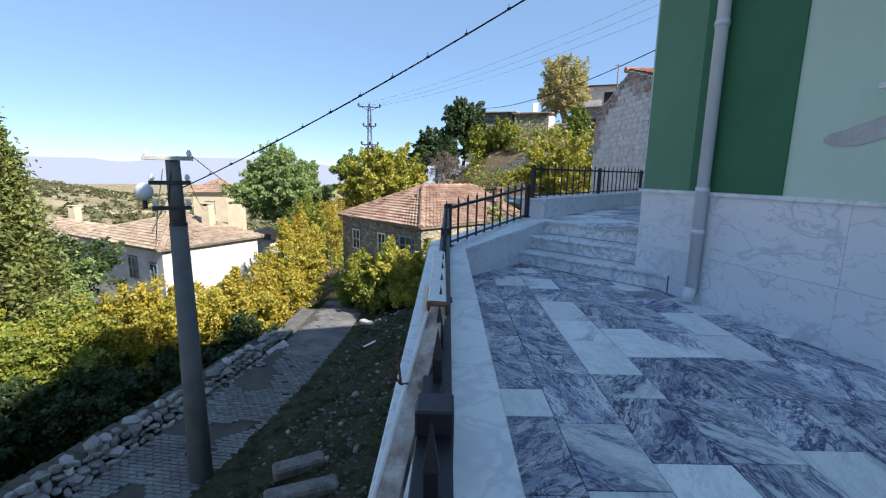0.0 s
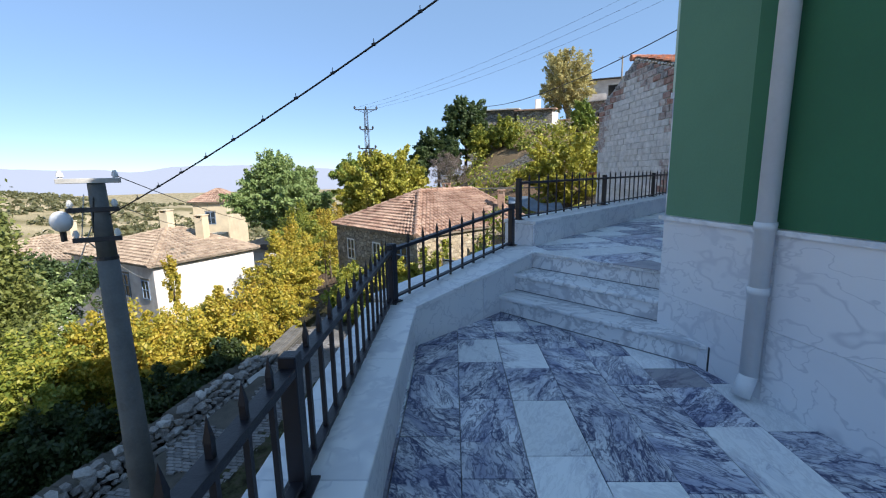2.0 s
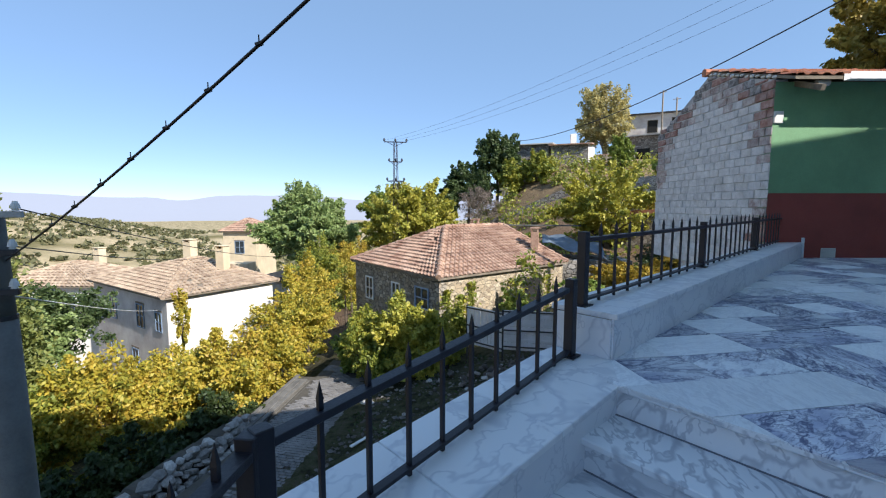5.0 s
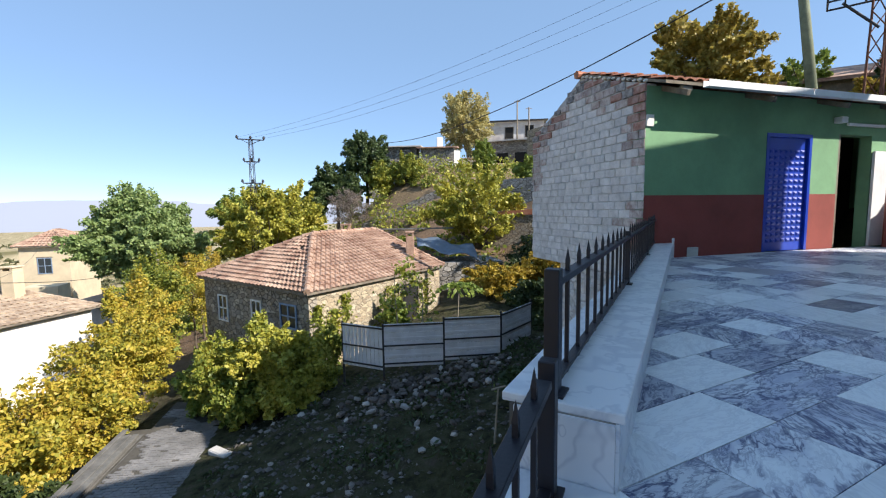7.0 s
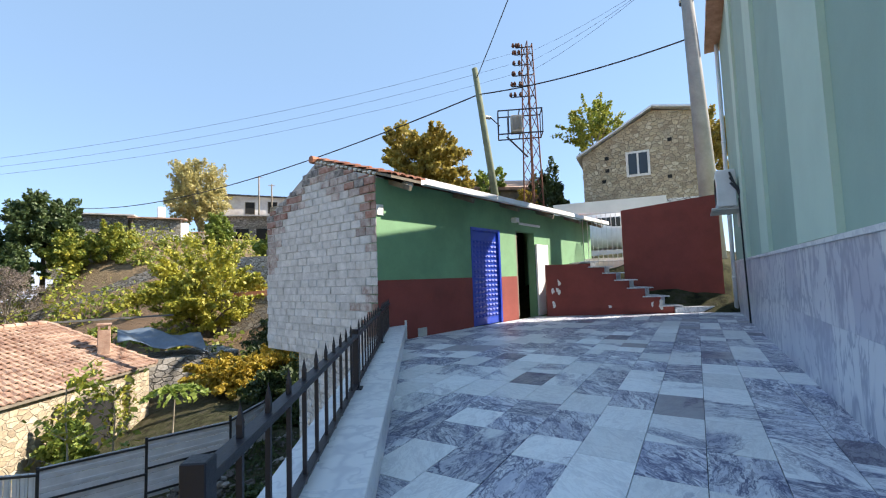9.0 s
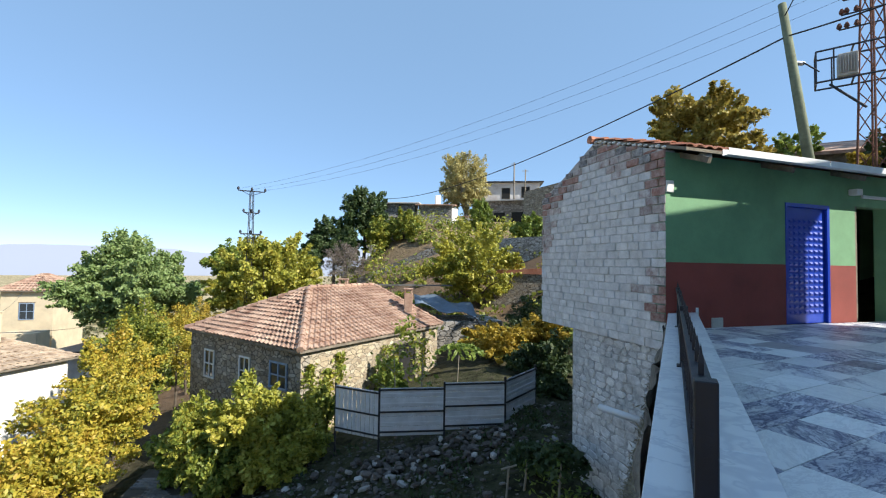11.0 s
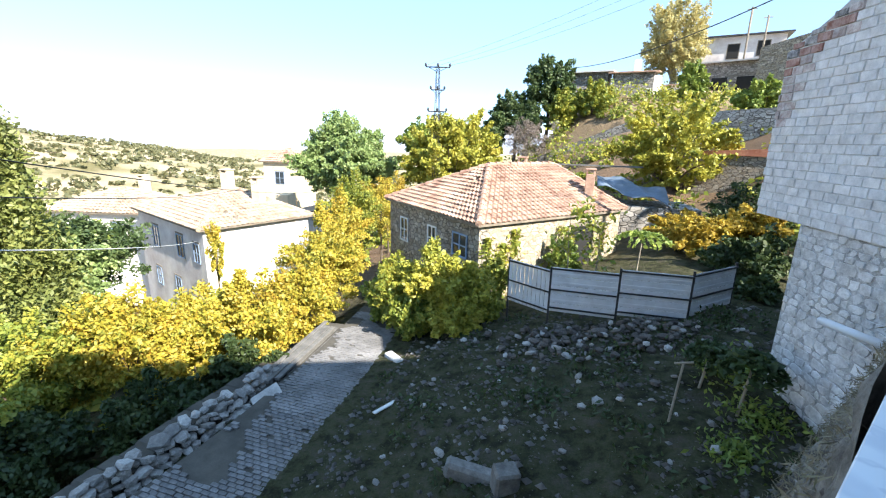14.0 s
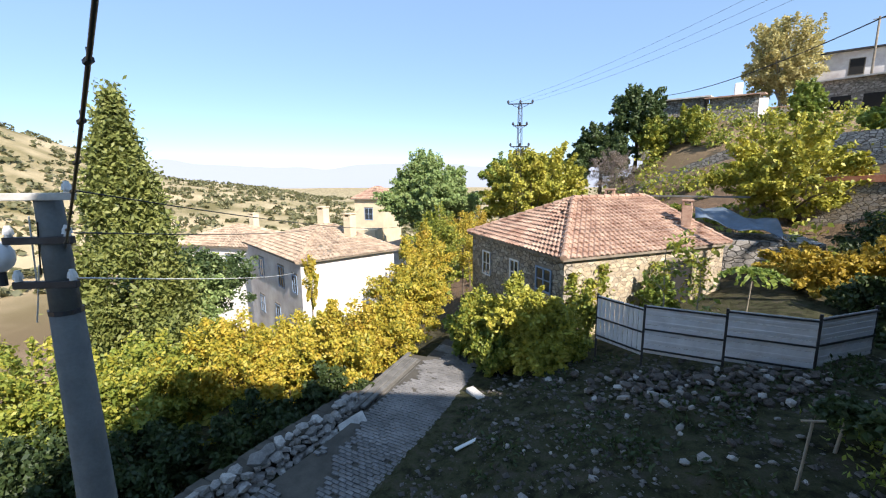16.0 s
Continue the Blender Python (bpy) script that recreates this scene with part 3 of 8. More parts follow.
def ground_z(x, y):
    z = float(np.interp(x, (-22.0, -10.0, -8.7, -4.2, 4.0), (-9.65, -6.7, -5.6, -5.15, -3.2)))
    z += 0.4 * math.exp(-((x + 1.0) ** 2 + (y - 14.5) ** 2) / 28)
    z += 12.5 * smooth((y - 24) / 56) * smooth((x + 20) / 30)
    z += 2.8 * math.exp(-((x + 1.5) / 6.5) ** 2 - ((y - 63) / 6) ** 2)
    z += 5.5 * smooth((x - 7) / 9) * smooth((y - 2) / 9) * smooth((60 - y) / 30)
    far = math.hypot(x, y - 4)
    left = smooth((-x - 16) / 30)
    z -= 5 * left
    bearing = math.degrees(math.atan2(-x, y - 4))     # left of straight ahead
    crest = float(np.interp(bearing, (0, 30, 40, 45, 49, 55, 61, 65, 69, 74, 90, 120), (-20, -17, -11.0, -10.0, -7.0, -3.5, -0.5, 5.5, 11.5, 18, 27, 32)))
    hill = left * smooth((far - 60) / 150)
    z += (crest - z) * hill
    if far > 60:
        z += 2.2 * smooth((far - 60) / 60) * noise.fractal(Vector((x * 0.014, y * 0.014, 0.3)), 1.0, 2.0, 4)
    z -= 85 * smooth((far - 250) / 420)
    if far < 40:
        z += 0.14 * noise.fractal(Vector((x * 0.8, y * 0.8, 1.7)), 1.0, 2.0, 5) * smooth((far - 2) / 3) * smooth((abs(x - road_mid(y)) - 1.5) / 1.2)
    return z


bm = bmesh.new()
rings, segs = 150, 200
prev = None
for i in range(rings):
    r = 0.4 + 60 * (i / 100) ** 1.7 if i < 100 else 60.4 * (3600 / 60.4) ** ((i - 99) / (rings - 100))
    ring = []
    for j in range(segs):
        a = j * 2 * math.pi / segs
        x, y = r * math.cos(a), 10 + r * math.sin(a)
        ring.append(bm.verts.new((x, y, ground_z(x, y))))
    if prev:
        for j in range(segs):
            k = (j + 1) % segs
            bm.faces.new((prev[j], ring[j], ring[k], prev[k]))
    else:
        bm.faces.new(ring)
    prev = ring
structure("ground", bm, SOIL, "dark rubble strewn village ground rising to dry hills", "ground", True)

# far mountains; their haze is a flat blue grey glow set in the material
haze = bpy.data.materials.new("mountain_haze_glow")
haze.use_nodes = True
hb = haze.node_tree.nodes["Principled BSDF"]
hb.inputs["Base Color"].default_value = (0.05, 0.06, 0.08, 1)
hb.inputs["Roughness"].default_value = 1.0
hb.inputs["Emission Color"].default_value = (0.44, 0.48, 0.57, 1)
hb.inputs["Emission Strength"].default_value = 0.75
bm = bmesh.new()
prev = None
for i in range(361):
    a = radians(i)
    x, y = 3300 * math.cos(a), 3300 * math.sin(a)
    h = 70 + 75 * noise.fractal(Vector((math.cos(a) * 3, math.sin(a) * 3, 2.2)), 1.0, 2.0, 5)
    cur = [bm.verts.new((x, y, -160)), bm.verts.new((x, y, max(20, h))), bm.verts.new((x * 1.06, y * 1.06, max(10, h) - 60))]
    if prev:
        bm.faces.new((prev[0], cur[0], cur[1], prev[1]))
        bm.faces.new((prev[1], cur[1], cur[2], prev[2]))
    prev = cur
structure("backdrop", bm, haze, "blue grey mountain range with painted haze", "mountains", True)

# ---- terrace ----
C = (1.97, 3.66)                       # corner of the green building
WA, WB = Vector((0.37, -0.93)), Vector((0.925, 0.38))
A0 = (C[0] + WA.x * 9.5, C[1] + WA.y * 9.5)
BE = (C[0] + WB.x * 13.0, C[1] + WB.y * 13.0)
LP0, BEND, S3 = (1.16, -5.0), (0.115, 3.42), (1.06, 4.74)
UP0, UP1 = (1.10, 5.09), (5.10, 11.10)   # inner line of the upper parapet
Z1 = 0.51
STEP_L = ((0.73, 4.30), (0.87, 4.50), (1.06, 4.73))
STEP_R = ((2.15, 3.20), (1.985, 3.63), (2.27, 3.785))


def wall_b(s, o=0.0, z=0.0):
    """A point on the long wall, s along it and o out from it."""
    return Vector((C[0] + WB.x * s - WB.y * o, C[1] + WB.y * s + WB.x * o, z))


def wall_a(s, o=0.0, z=0.0):
    """A point on the end wall, s along it and o out from it."""
    return Vector((C[0] + WA.x * s + WA.y * o, C[1] + WA.y * s - WA.x * o, z))


def clip(poly, region):
    """A convex plan polygon cut down to a convex region (both counter-clockwise)."""
    out = poly
    for i in range(len(region)):
        p, q = region[i], region[(i + 1) % len(region)]
        src, out = out, []
        side = lambda s: (q[0] - p[0]) * (s[1] - p[1]) - (q[1] - p[1]) * (s[0] - p[0])
        for j in range(len(src)):
            a, b = src[j - 1], src[j]
            sa, sb = side(a), side(b)
            if (sa >= 0) != (sb >= 0):
                k = sa / (sa - sb)
                out.append((a[0] + (b[0] - a[0]) * k, a[1] + (b[1] - a[1]) * k))
            if sb >= 0:
                out.append(b)
        if len(out) < 3:
            return []
    return out


def ccw(p):
    a = sum(p[i][0] * p[(i + 1) % len(p)][1] - p[(i + 1) % len(p)][0] * p[i][1] for i in range(len(p)))
    return p if a > 0 else p[::-1]


LOWER = ccw([LP0, BEND, STEP_L[0], STEP_R[0], A0])
UPPER = ccw([STEP_L[2], UP0, UP1, (10.1, 12.15), (12.75, 9.75), BE, STEP_R[2]])
bm = bmesh.new()
prism(bm, LOWER, -5.2, -0.018)
floor_lower = structure("floor_1", bm, GROUT, "lower terrace floor of veined blue grey marble tiles", "floor")
bm = bmesh.new()
prism(bm, ccw([(1.16, 4.86), UP0, UP1, (10.1, 12.15), (12.75, 9.75), BE, (2.36, 3.92)]), -5.2, Z1 - 0.018)
floor_upper = structure("floor_2", bm, GROUT, "upper terrace floor of white and grey marble tiles", "floor")


def lay_tiles(parent, region, origin, ax, width, lengths, top, mat, seed, rise=0.002):
    """Bands of tiles along ax from origin, cut to the region; every tile a part."""
    rng = random.Random(seed)
    ax = Vector(ax).normalized()
    ay = Vector((-ax.y, ax.x))
    us = [(Vector(p) - Vector(origin)).dot(ax) for p in region]
    vs = [(Vector(p) - Vector(origin)).dot(ay) for p in region]
    g = 0.0022
    v = min(vs) - 0.1
    while v < max(vs):
        u = min(us) - rng.random() * lengths[1]
        while u < max(us):
            le = rng.choice(lengths)
            quad = [Vector(origin) + ax * a + ay * b for a, b in
                    ((u + g, v + g), (u + le - g, v + g), (u + le - g, v + width - g), (u + g, v + width - g))]
            poly = clip([tuple(q) for q in quad], region)
            u += le
            if len(poly) < 3:
                continue
            h = top + rng.uniform(-rise, rise)
            k = len(poly)
            me = bpy.data.meshes.new("tile")
            me.from_pydata([(p[0], p[1], h) for p in poly] + [(p[0], p[1], h - 0.02) for p in poly], [],
                           [list(range(k))] + [[i, i + k, (i + 1) % k + k, (i + 1) % k] for i in range(k)])
            me.materials.append(mat)
            ob = new("tile", me)
            ob.parent = parent
        v += width


# stairs: tread and riser slabs
stairs = thing("stairs", "three pale marble steps between the two terrace levels", "stairs", kind="structure")
for k in range(3):
    zt = 0.17 * (k + 1)
    l, r = Vector(STEP_L[k]), Vector(STEP_R[k])
    d = (r - l).normalized()
    back = Vector((-d.y, d.x))
    if back.y < 0:
        back = -back
    inset = 0.034
    depth = 0.36 if k < 2 else 0.30
    re = r + d * 0.12
    le = l - d * 0.06
    bm = bmesh.new()
    prism(bm, [tuple(le + back * inset), tuple(re + back * inset), tuple(re + back * depth), tuple(le + back * depth)], zt - 0.17, zt - 0.032)
    part("riser", bm, STEP_MARBLE, stairs)
    bm = bmesh.new()
    prism(bm, [tuple(le + back * 0.027), tuple(re + back * 0.027), tuple(re + back * 0.034), tuple(le + back * 0.034)], zt - 0.17, zt - 0.165)
    part("dirty_joint", bm, GROUT, stairs, "dirt filled joint under the riser")
    cuts = (0.0, 0.62, 1.0) if k != 1 else (0.0, 0.55, 1.0)
    for a, b in zip(cuts, cuts[1:]):
        p, q = le.lerp(re, a) + d * 0.001, le.lerp(re, b) - d * 0.001
        bm = bmesh.new()
        vs = prism(bm, [tuple(p), tuple(q), tuple(q + back * depth), tuple(p + back * depth)], zt - 0.032, zt - (0.004 if k == 2 else 0))
        bmesh.ops.bevel(bm, geom=[e for e in bm.edges if abs(e.verts[0].co.z - e.verts[1].co.z) < 1e-4], offset=0.005, segments=1, affect="EDGES")
        part("tread", bm, STEP_MARBLE, stairs)
    if k == 0:
        bm = bmesh.new()
        m, _ = along((r.x, r.y, 0), (r.x + d.x, r.y + d.y, 0))
        add_box(bm, (0.0, 0.01, 0.085), (0.05, 0.05, 0.17), m, 0.004)
        part("dark_end_strip", bm, STEEL_DARK, stairs, "dark metal strip closing the end of the lowest step")


# parapets
def parapet(name, a, b, za, zb, width, label, slabs, ends=(0.0, 0.0)):
    """Rendered marble wall with cap slabs; a-b is its inner line, the wall stands to its left."""
    root = thing(name, label, "parapet", kind="structure")
    a, b = Vector(a), Vector(b)
    d = (b - a).normalized()
    n = Vector((-d.y, d.x))
    bm = bmesh.new()
    prism(bm, [tuple(a + n * (width - 0.03)), tuple(a), tuple(b), tuple(b + n * (width - 0.03))], -5.4,
          [za - 0.035, za - 0.035, zb - 0.035, zb - 0.035])
    part("core", bm, RUBBLE_GREY, root, "grey rubble retaining wall under the parapet")
    ln_ = (b - a).length
    nf = max(1, round(ln_ / 1.1))
    for i in range(nf):
        p, q = a.lerp(b, i / nf), a.lerp(b, (i + 1) / nf)
        zp, zq = za + (zb - za) * i / nf, za + (zb - za) * (i + 1) / nf
        bm = bmesh.new()
        e = d * 0.001
        p, q = p + e, q - e
        prism(bm, [tuple(p), tuple(p - n * 0.012), tuple(q - n * 0.012), tuple(q)], -0.05, [zp - 0.036, zp - 0.036, zq - 0.036, zq - 0.036])
        part("facing_slab", bm, WALL_MARBLE, root)
    for i in range(slabs):
        t0, t1 = i / slabs, (i + 1) / slabs
        p, q = a.lerp(b, t0) + d * 0.001, a.lerp(b, t1) - d * 0.001
        if i == 0:
            p = p - d * ends[0]
        if i == slabs - 1:
            q = q + d * ends[1]
        zp, zq = za + (zb - za) * t0, za + (zb - za) * t1
        bm = bmesh.new()
        lo = [tuple(p - n * 0.03), tuple(q - n * 0.03), tuple(q + n * width), tuple(p + n * width)]
        zs = [zp, zq, zq, zp]
        v0 = [bm.verts.new((x, y, h - 0.035)) for (x, y), h in zip(lo, zs)]
        v1 = [bm.verts.new((x, y, h)) for (x, y), h in zip(lo, zs)]
        bm.faces.new(v0[::-1])
        bm.faces.new(v1)
        for j in range(4):
            bm.faces.new((v0[j], v0[(j + 1) % 4], v1[(j + 1) % 4], v1[j]))
        bmesh.ops.bevel(bm, geom=list(bm.edges), offset=0.004, segments=1, affect="EDGES")
        part("cap_slab", bm, CAP_MARBLE, root)
    return root


parapet("parapet_1", LP0, BEND, 0.325, 0.325, 0.36, "low white marble parapet of the lower terrace", 9, (0, 0.10))
parapet("parapet_2", BEND, (1.10, 4.80), 0.322, 0.512, 0.52, "white marble parapet rising beside the steps", 3)
parapet("parapet_3", UP0, UP1, 0.78, 0.78, 0.40, "white marble parapet of the upper terrace", 8)
d2 = (Vector(UP1) - Vector(UP0)).normalized()
n2 = Vector((-d2.y, d2.x))
bm = bmesh.new()
e0, e1 = Vector(UP0) - d2 * 0.014, Vector(UP0) + n2 * 0.35 - d2 * 0.014
prism(bm, [tuple(e0), tuple(e1), tuple(e1 + d2 * 0.013), tuple(e0 + d2 * 0.013)], 0.0, 0.742)
structure("parapet_end", bm, WALL_MARBLE, "white marble end slab of the upper parapet", "parapet")
bm = bmesh.new()
p0 = Vector(UP1) - d2 * 0.02
prism(bm, [tuple(p0 - n2 * 0.05), tuple(p0 + n2 * 0.12), tuple(p0 + n2 * 0.12 + d2 * 0.16), tuple(p0 - n2 * 0.05 + d2 * 0.16)], 0.45, 0.86)
structure("parapet_pier", bm, WALL_MARBLE, "small marble pier ending the upper parapet", "parapet")

# marble infill between the side parapet and the upper one
bm = bmesh.new()
prism(bm, [(1.09, 4.76), (1.10, 5.07), (0.79, 5.27), (0.67, 5.10)], -5.2, 0.511)
structure("parapet_landing", bm, CAP_MARBLE, "flat marble slab between the two parapets", "parapet")


# railings
def railing(name, posts, step, label, bar_h=0.52, rail_h=0.41):
    """Spear-topped iron railing through posts (x, y, z of the cap under it)."""
    root = thing(name, label, "railing")
    bar = bmesh.new()
    w = 0.008
    add_box(bar, (0, 0, bar_h / 2 - 0.03), (w * 2, w * 2, bar_h - 0.06))
    vs = [bar.verts.new(p) for p in ((-w * 1.15, -w * 1.15, bar_h - 0.06), (w * 1.15, -w * 1.15, bar_h - 0.06), (w * 1.15, w * 1.15, bar_h - 0.06),
                                     (-w * 1.15, w * 1.15, bar_h - 0.06), (0, 0, bar_h))]
    bar.faces.new(vs[3::-1])
    for i in range(4):
        bar.faces.new((vs[i], vs[(i + 1) % 4], vs[4]))
    bar_me = mesh_of(bar, "bar", IRON)
    pm = bmesh.new()
    add_box(pm, (0, 0, 0.23), (0.055, 0.055, 0.46), None, 0.003)
    add_box(pm, (0, 0, 0.004), (0.10, 0.10, 0.008))
    post_me = mesh_of(pm, "post", IRON)
    for i, (a, b) in enumerate(zip(posts, posts[1:])):
        a, b = Vector(a), Vector(b)
        d = b - a
        yaw = math.atan2(d.y, d.x)
        tilt = -math.atan2(d.z, math.hypot(d.x, d.y))
        for h, s in ((rail_h, (0.017, 0.052)), (0.035, (0.010, 0.040))):
            bm = bmesh.new()
            add_box(bm, (d.length / 2, 0, h), (d.length - 0.05, s[1], s[0] * 1.6), None, 0.002)
            part("top_rail" if h == rail_h else "bottom_rail", bm, IRON, root, "", m=Matrix.Translation(a) @ Matrix.Rotation(yaw, 4, "Z") @ Matrix.Rotation(tilt, 4, "Y"))
        k = max(2, round(math.hypot(d.x, d.y) / step))
        for j in range(1, k):
            part("bar", bar_me, None, root, m=Matrix.Translation(a.lerp(b, j / k)) @ Matrix.Rotation(yaw, 4, "Z"))
    for p, q in zip(posts, posts[1:] + [posts[-2]]):
        part("post", post_me, None, root, m=Matrix.Translation(p) @ Matrix.Rotation(math.atan2(q[1] - p[1], q[0] - p[0]), 4, "Z"))
    return root


def rail_at(y):
    return -0.07 - 0.1206 * (y - 3.48)


railing("railing", [(rail_at(-4.6), -4.6, 0.325), (rail_at(-2.5), -2.5, 0.325), (rail_at(-0.52), -0.52, 0.325), (rail_at(1.49), 1.49, 0.325), (-0.07, 3.48, 0.325)], 0.145,
        "black iron railing with spear tips on the lower parapet")
railing("railing", [(-0.055, 3.51, 0.33), (0.87, 5.09, 0.515)], 0.19, "black iron railing climbing beside the marble steps")
R0, R1 = Vector((0.95, 5.28)), Vector((4.93, 11.32))
railing("railing", [(*R0.lerp(R1, k), 0.78) for k in (0, 0.34, 0.68, 1.0)], 0.225, "black iron railing with spear tips on the upper parapet")

# old rusty rail leaning outside the railing
old = thing("old_handrail", "old white painted rusty steel handrail hung outside the railing", "handrail")
drop_a, drop_b = Vector((0.368, -0.19, 0.822)), Vector((0.340, -0.95, 0.50))
lie = Matrix.Translation(drop_a) @ (drop_b - drop_a).to_track_quat("X", "Z").to_matrix().to_4x4()
ln0 = (drop_b - drop_a).length
bm = bmesh.new()
add_box(bm, (ln0 / 2, 0, 0), (ln0, 0.027, 0.004), lie)
for dy in (-0.0145, 0.0145):
    add_box(bm, (ln0 / 2, dy, -0.012), (ln0, 0.003, 0.028), lie)
part("rail", bm, RUST, old, "broken rusted steel channel with peeling white paint")
bm = bmesh.new()
tube(bm, lie @ Vector((0.0, -0.024, -0.02)), lie @ Vector((ln0, -0.026, -0.02)), 0.006, seg=10)
part("side_tube", bm, CHIPPED, old, "thin chipped white tube")
bm = bmesh.new()
add_box(bm, (-0.004, 0, -0.008), (0.012, 0.05, 0.036), lie, 0.003)
part("end_bracket", bm, RUSTY, old, "rusted bracket where the rail broke")
bm = bmesh.new()
m, ln0 = along((0.272, 0.50, 0), (0.364, -0.18, 0))
add_box(bm, (ln0 / 2, 0, 0.805), (ln0, 0.044, 0.034), m, 0.004)
part("rail", bm, CHIPPED, old, "white painted rail end with chipped edges")
bm = bmesh.new()
tube(bm, (0.24, 0.1, 0.30), (0.30, 0.1, 0.79), 0.014, seg=8)
part("stay", bm, CHIPPED, old)
bm = bmesh.new()
for dx in (-0.03, 0.012):
    tube(bm, lie @ Vector((0.2, -0.036, -0.02)), lie @ Vector((0.2 + dx, -0.045, 0.02)), 0.0025, seg=6)
tube(bm, lie @ Vector((0.2, -0.036, -0.02)), lie @ Vector((0.21, 0.018, 0.004)), 0.0025, seg=6)
part("wire_tie", bm, RUSTY, old)

# ---- green building ----
H = 7.8
inner_a, inner_b = wall_a(9.5), wall_b(13)
bm = bmesh.new()
prism(bm, [tuple(wall_a(0)[:2]), tuple(wall_a(9.5)[:2]), tuple(wall_a(9.5, -0.35)[:2]), tuple((Vector(C) + (WB + WA) * 0.35))], -0.2, H)
wall_end = structure("wall_1", bm, GREEN_PALE, "pale green rendered end wall with dark green bands and a marble plinth", "wall")
bm = bmesh.new()
q = Vector(C) + (WB + WA) * 0.35
prism(bm, [tuple(wall_b(0)[:2]), tuple(q), tuple(wall_b(13, -0.35)[:2]), tuple(wall_b(13)[:2])], 0.3, H)
wall_long = structure("wall_2", bm, GREEN_GREY, "grey green rendered long wall with pale pilasters and a marble plinth", "wall")
bm = bmesh.new()
far_c = wall_a(9.5) + Vector((WB.x, WB.y, 0)) * 13
prism(bm, [tuple(wall_b(13)[:2]), tuple(wall_b(13, -0.3)[:2]), tuple((far_c - Vector((WB.x, WB.y, 0)) * 0.3)[:2]), tuple(far_c[:2])], -0.2, H)
structure("wall_3", bm, GREEN_PALE, "pale green rendered wall behind", "wall")
bm = bmesh.new()
prism(bm, [tuple(wall_a(9.5)[:2]), tuple(far_c[:2]), tuple((far_c - Vector((WA.x, WA.y, 0)) * 0.3)[:2]), tuple(wall_a(9.2)[:2])], -0.2, H)
structure("wall_4", bm, GREEN_PALE, "pale green rendered rear wall", "wall")
bm = bmesh.new()
eave = [wall_b(-0.3, 0.35), wall_b(13.3, 0.35), far_c + Vector((WB.x + WA.x, WB.y + WA.y, 0)) * 0.35, wall_a(9.8, 0.3)]
top = [bm.verts.new((p.x, p.y, H + 0.14)) for p in eave]
bot = [bm.verts.new((p.x, p.y, H)) for p in eave]
cx = sum((p for p in eave), Vector()) / 4
ap = [bm.verts.new((*(cx - Vector((WB.x, WB.y, 0)) * 3)[:2], H + 1.9)), bm.verts.new((*(cx + Vector((WB.x, WB.y, 0)) * 3)[:2], H + 1.9))]
bm.faces.new(bot)
for i in range(4):
    bm.faces.new((bot[i], bot[(i + 1) % 4], top[(i + 1) % 4], top[i]))
bm.faces.new((top[0], top[1], ap[1], ap[0]))
bm.faces.new((top[2], top[3], ap[0], ap[1]))
bm.faces.new((top[1], top[2], ap[1]))
bm.faces.new((top[3], top[0], ap[0]))
bmesh.ops.recalc_face_normals(bm, faces=list(bm.faces))
structure("roof", bm, ROOF_OLD, "hipped roof of the green building", "roof")


def slab_on(fn, s0, s1, z0, z1, thick, name, mat, parent, label="", o=0.0):
    bm = bmesh.new()
    prism(bm, [tuple(fn(s0, o)[:2]), tuple(fn(s1, o)[:2]), tuple(fn(s1, o + thick)[:2]), tuple(fn(s0, o + thick)[:2])], z0, z1)
    return part(name, bm, mat, parent, label)


# end wall: painted bands, plinth slabs, ledge
slab_on(wall_a, 0.0, 0.60, 0.99, H - 0.02, 0.008, "green_band", GREEN_MID, wall_end, "mid green painted band")
slab_on(wall_a, 0.60, 1.44, 0.99, H - 0.02, 0.012, "green_band", GREEN_DARK, wall_end, "dark green painted band")
s = 0.0
for i, w in enumerate((0.85, 1.05, 1.0, 1.1, 1.0, 1.1, 1.0, 1.1, 1.0)):
    for z0, z1 in ((-0.02, 0.42), (0.422, 0.955)):
        slab_on(wall_a, s + 0.001, s + w - 0.001, z0, z1, 0.022, "plinth_slab", WALL_MARBLE, wall_end)
    s += w
slab_on(wall_a, -0.035, 9.3, 0.956, 0.985, 0.04, "plinth_ledge", CAP_MARBLE, wall_end)
# bare plaster patch where the paint has come off, beside the window
bm = bmesh.new()
rng = random.Random(4)
pts = []
for i in range(22):
    a = i * 2 * math.pi / 22
    rr = 1 + 0.35 * math.sin(2 * a + 1) + rng.uniform(-0.12, 0.12)
    pts.append(wall_a(1.98 + 0.26 * rr * math.cos(a), 0.004, 1.42 + 0.085 * rr * math.sin(a) + 0.05 * math.cos(a)))
bm.faces.new([bm.verts.new(p) for p in pts])
ex = bmesh.ops.extrude_face_region(bm, geom=list(bm.faces))
bmesh.ops.translate(bm, vec=(wall_a(0, 0.003) - wall_a(0)), verts=[v for v in ex["geom"] if isinstance(v, bmesh.types.BMVert)])
bmesh.ops.recalc_face_normals(bm, faces=list(bm.faces))
part("plaster_patch", bm, PLASTER, wall_end, "bare grey plaster where the paint has flaked off")


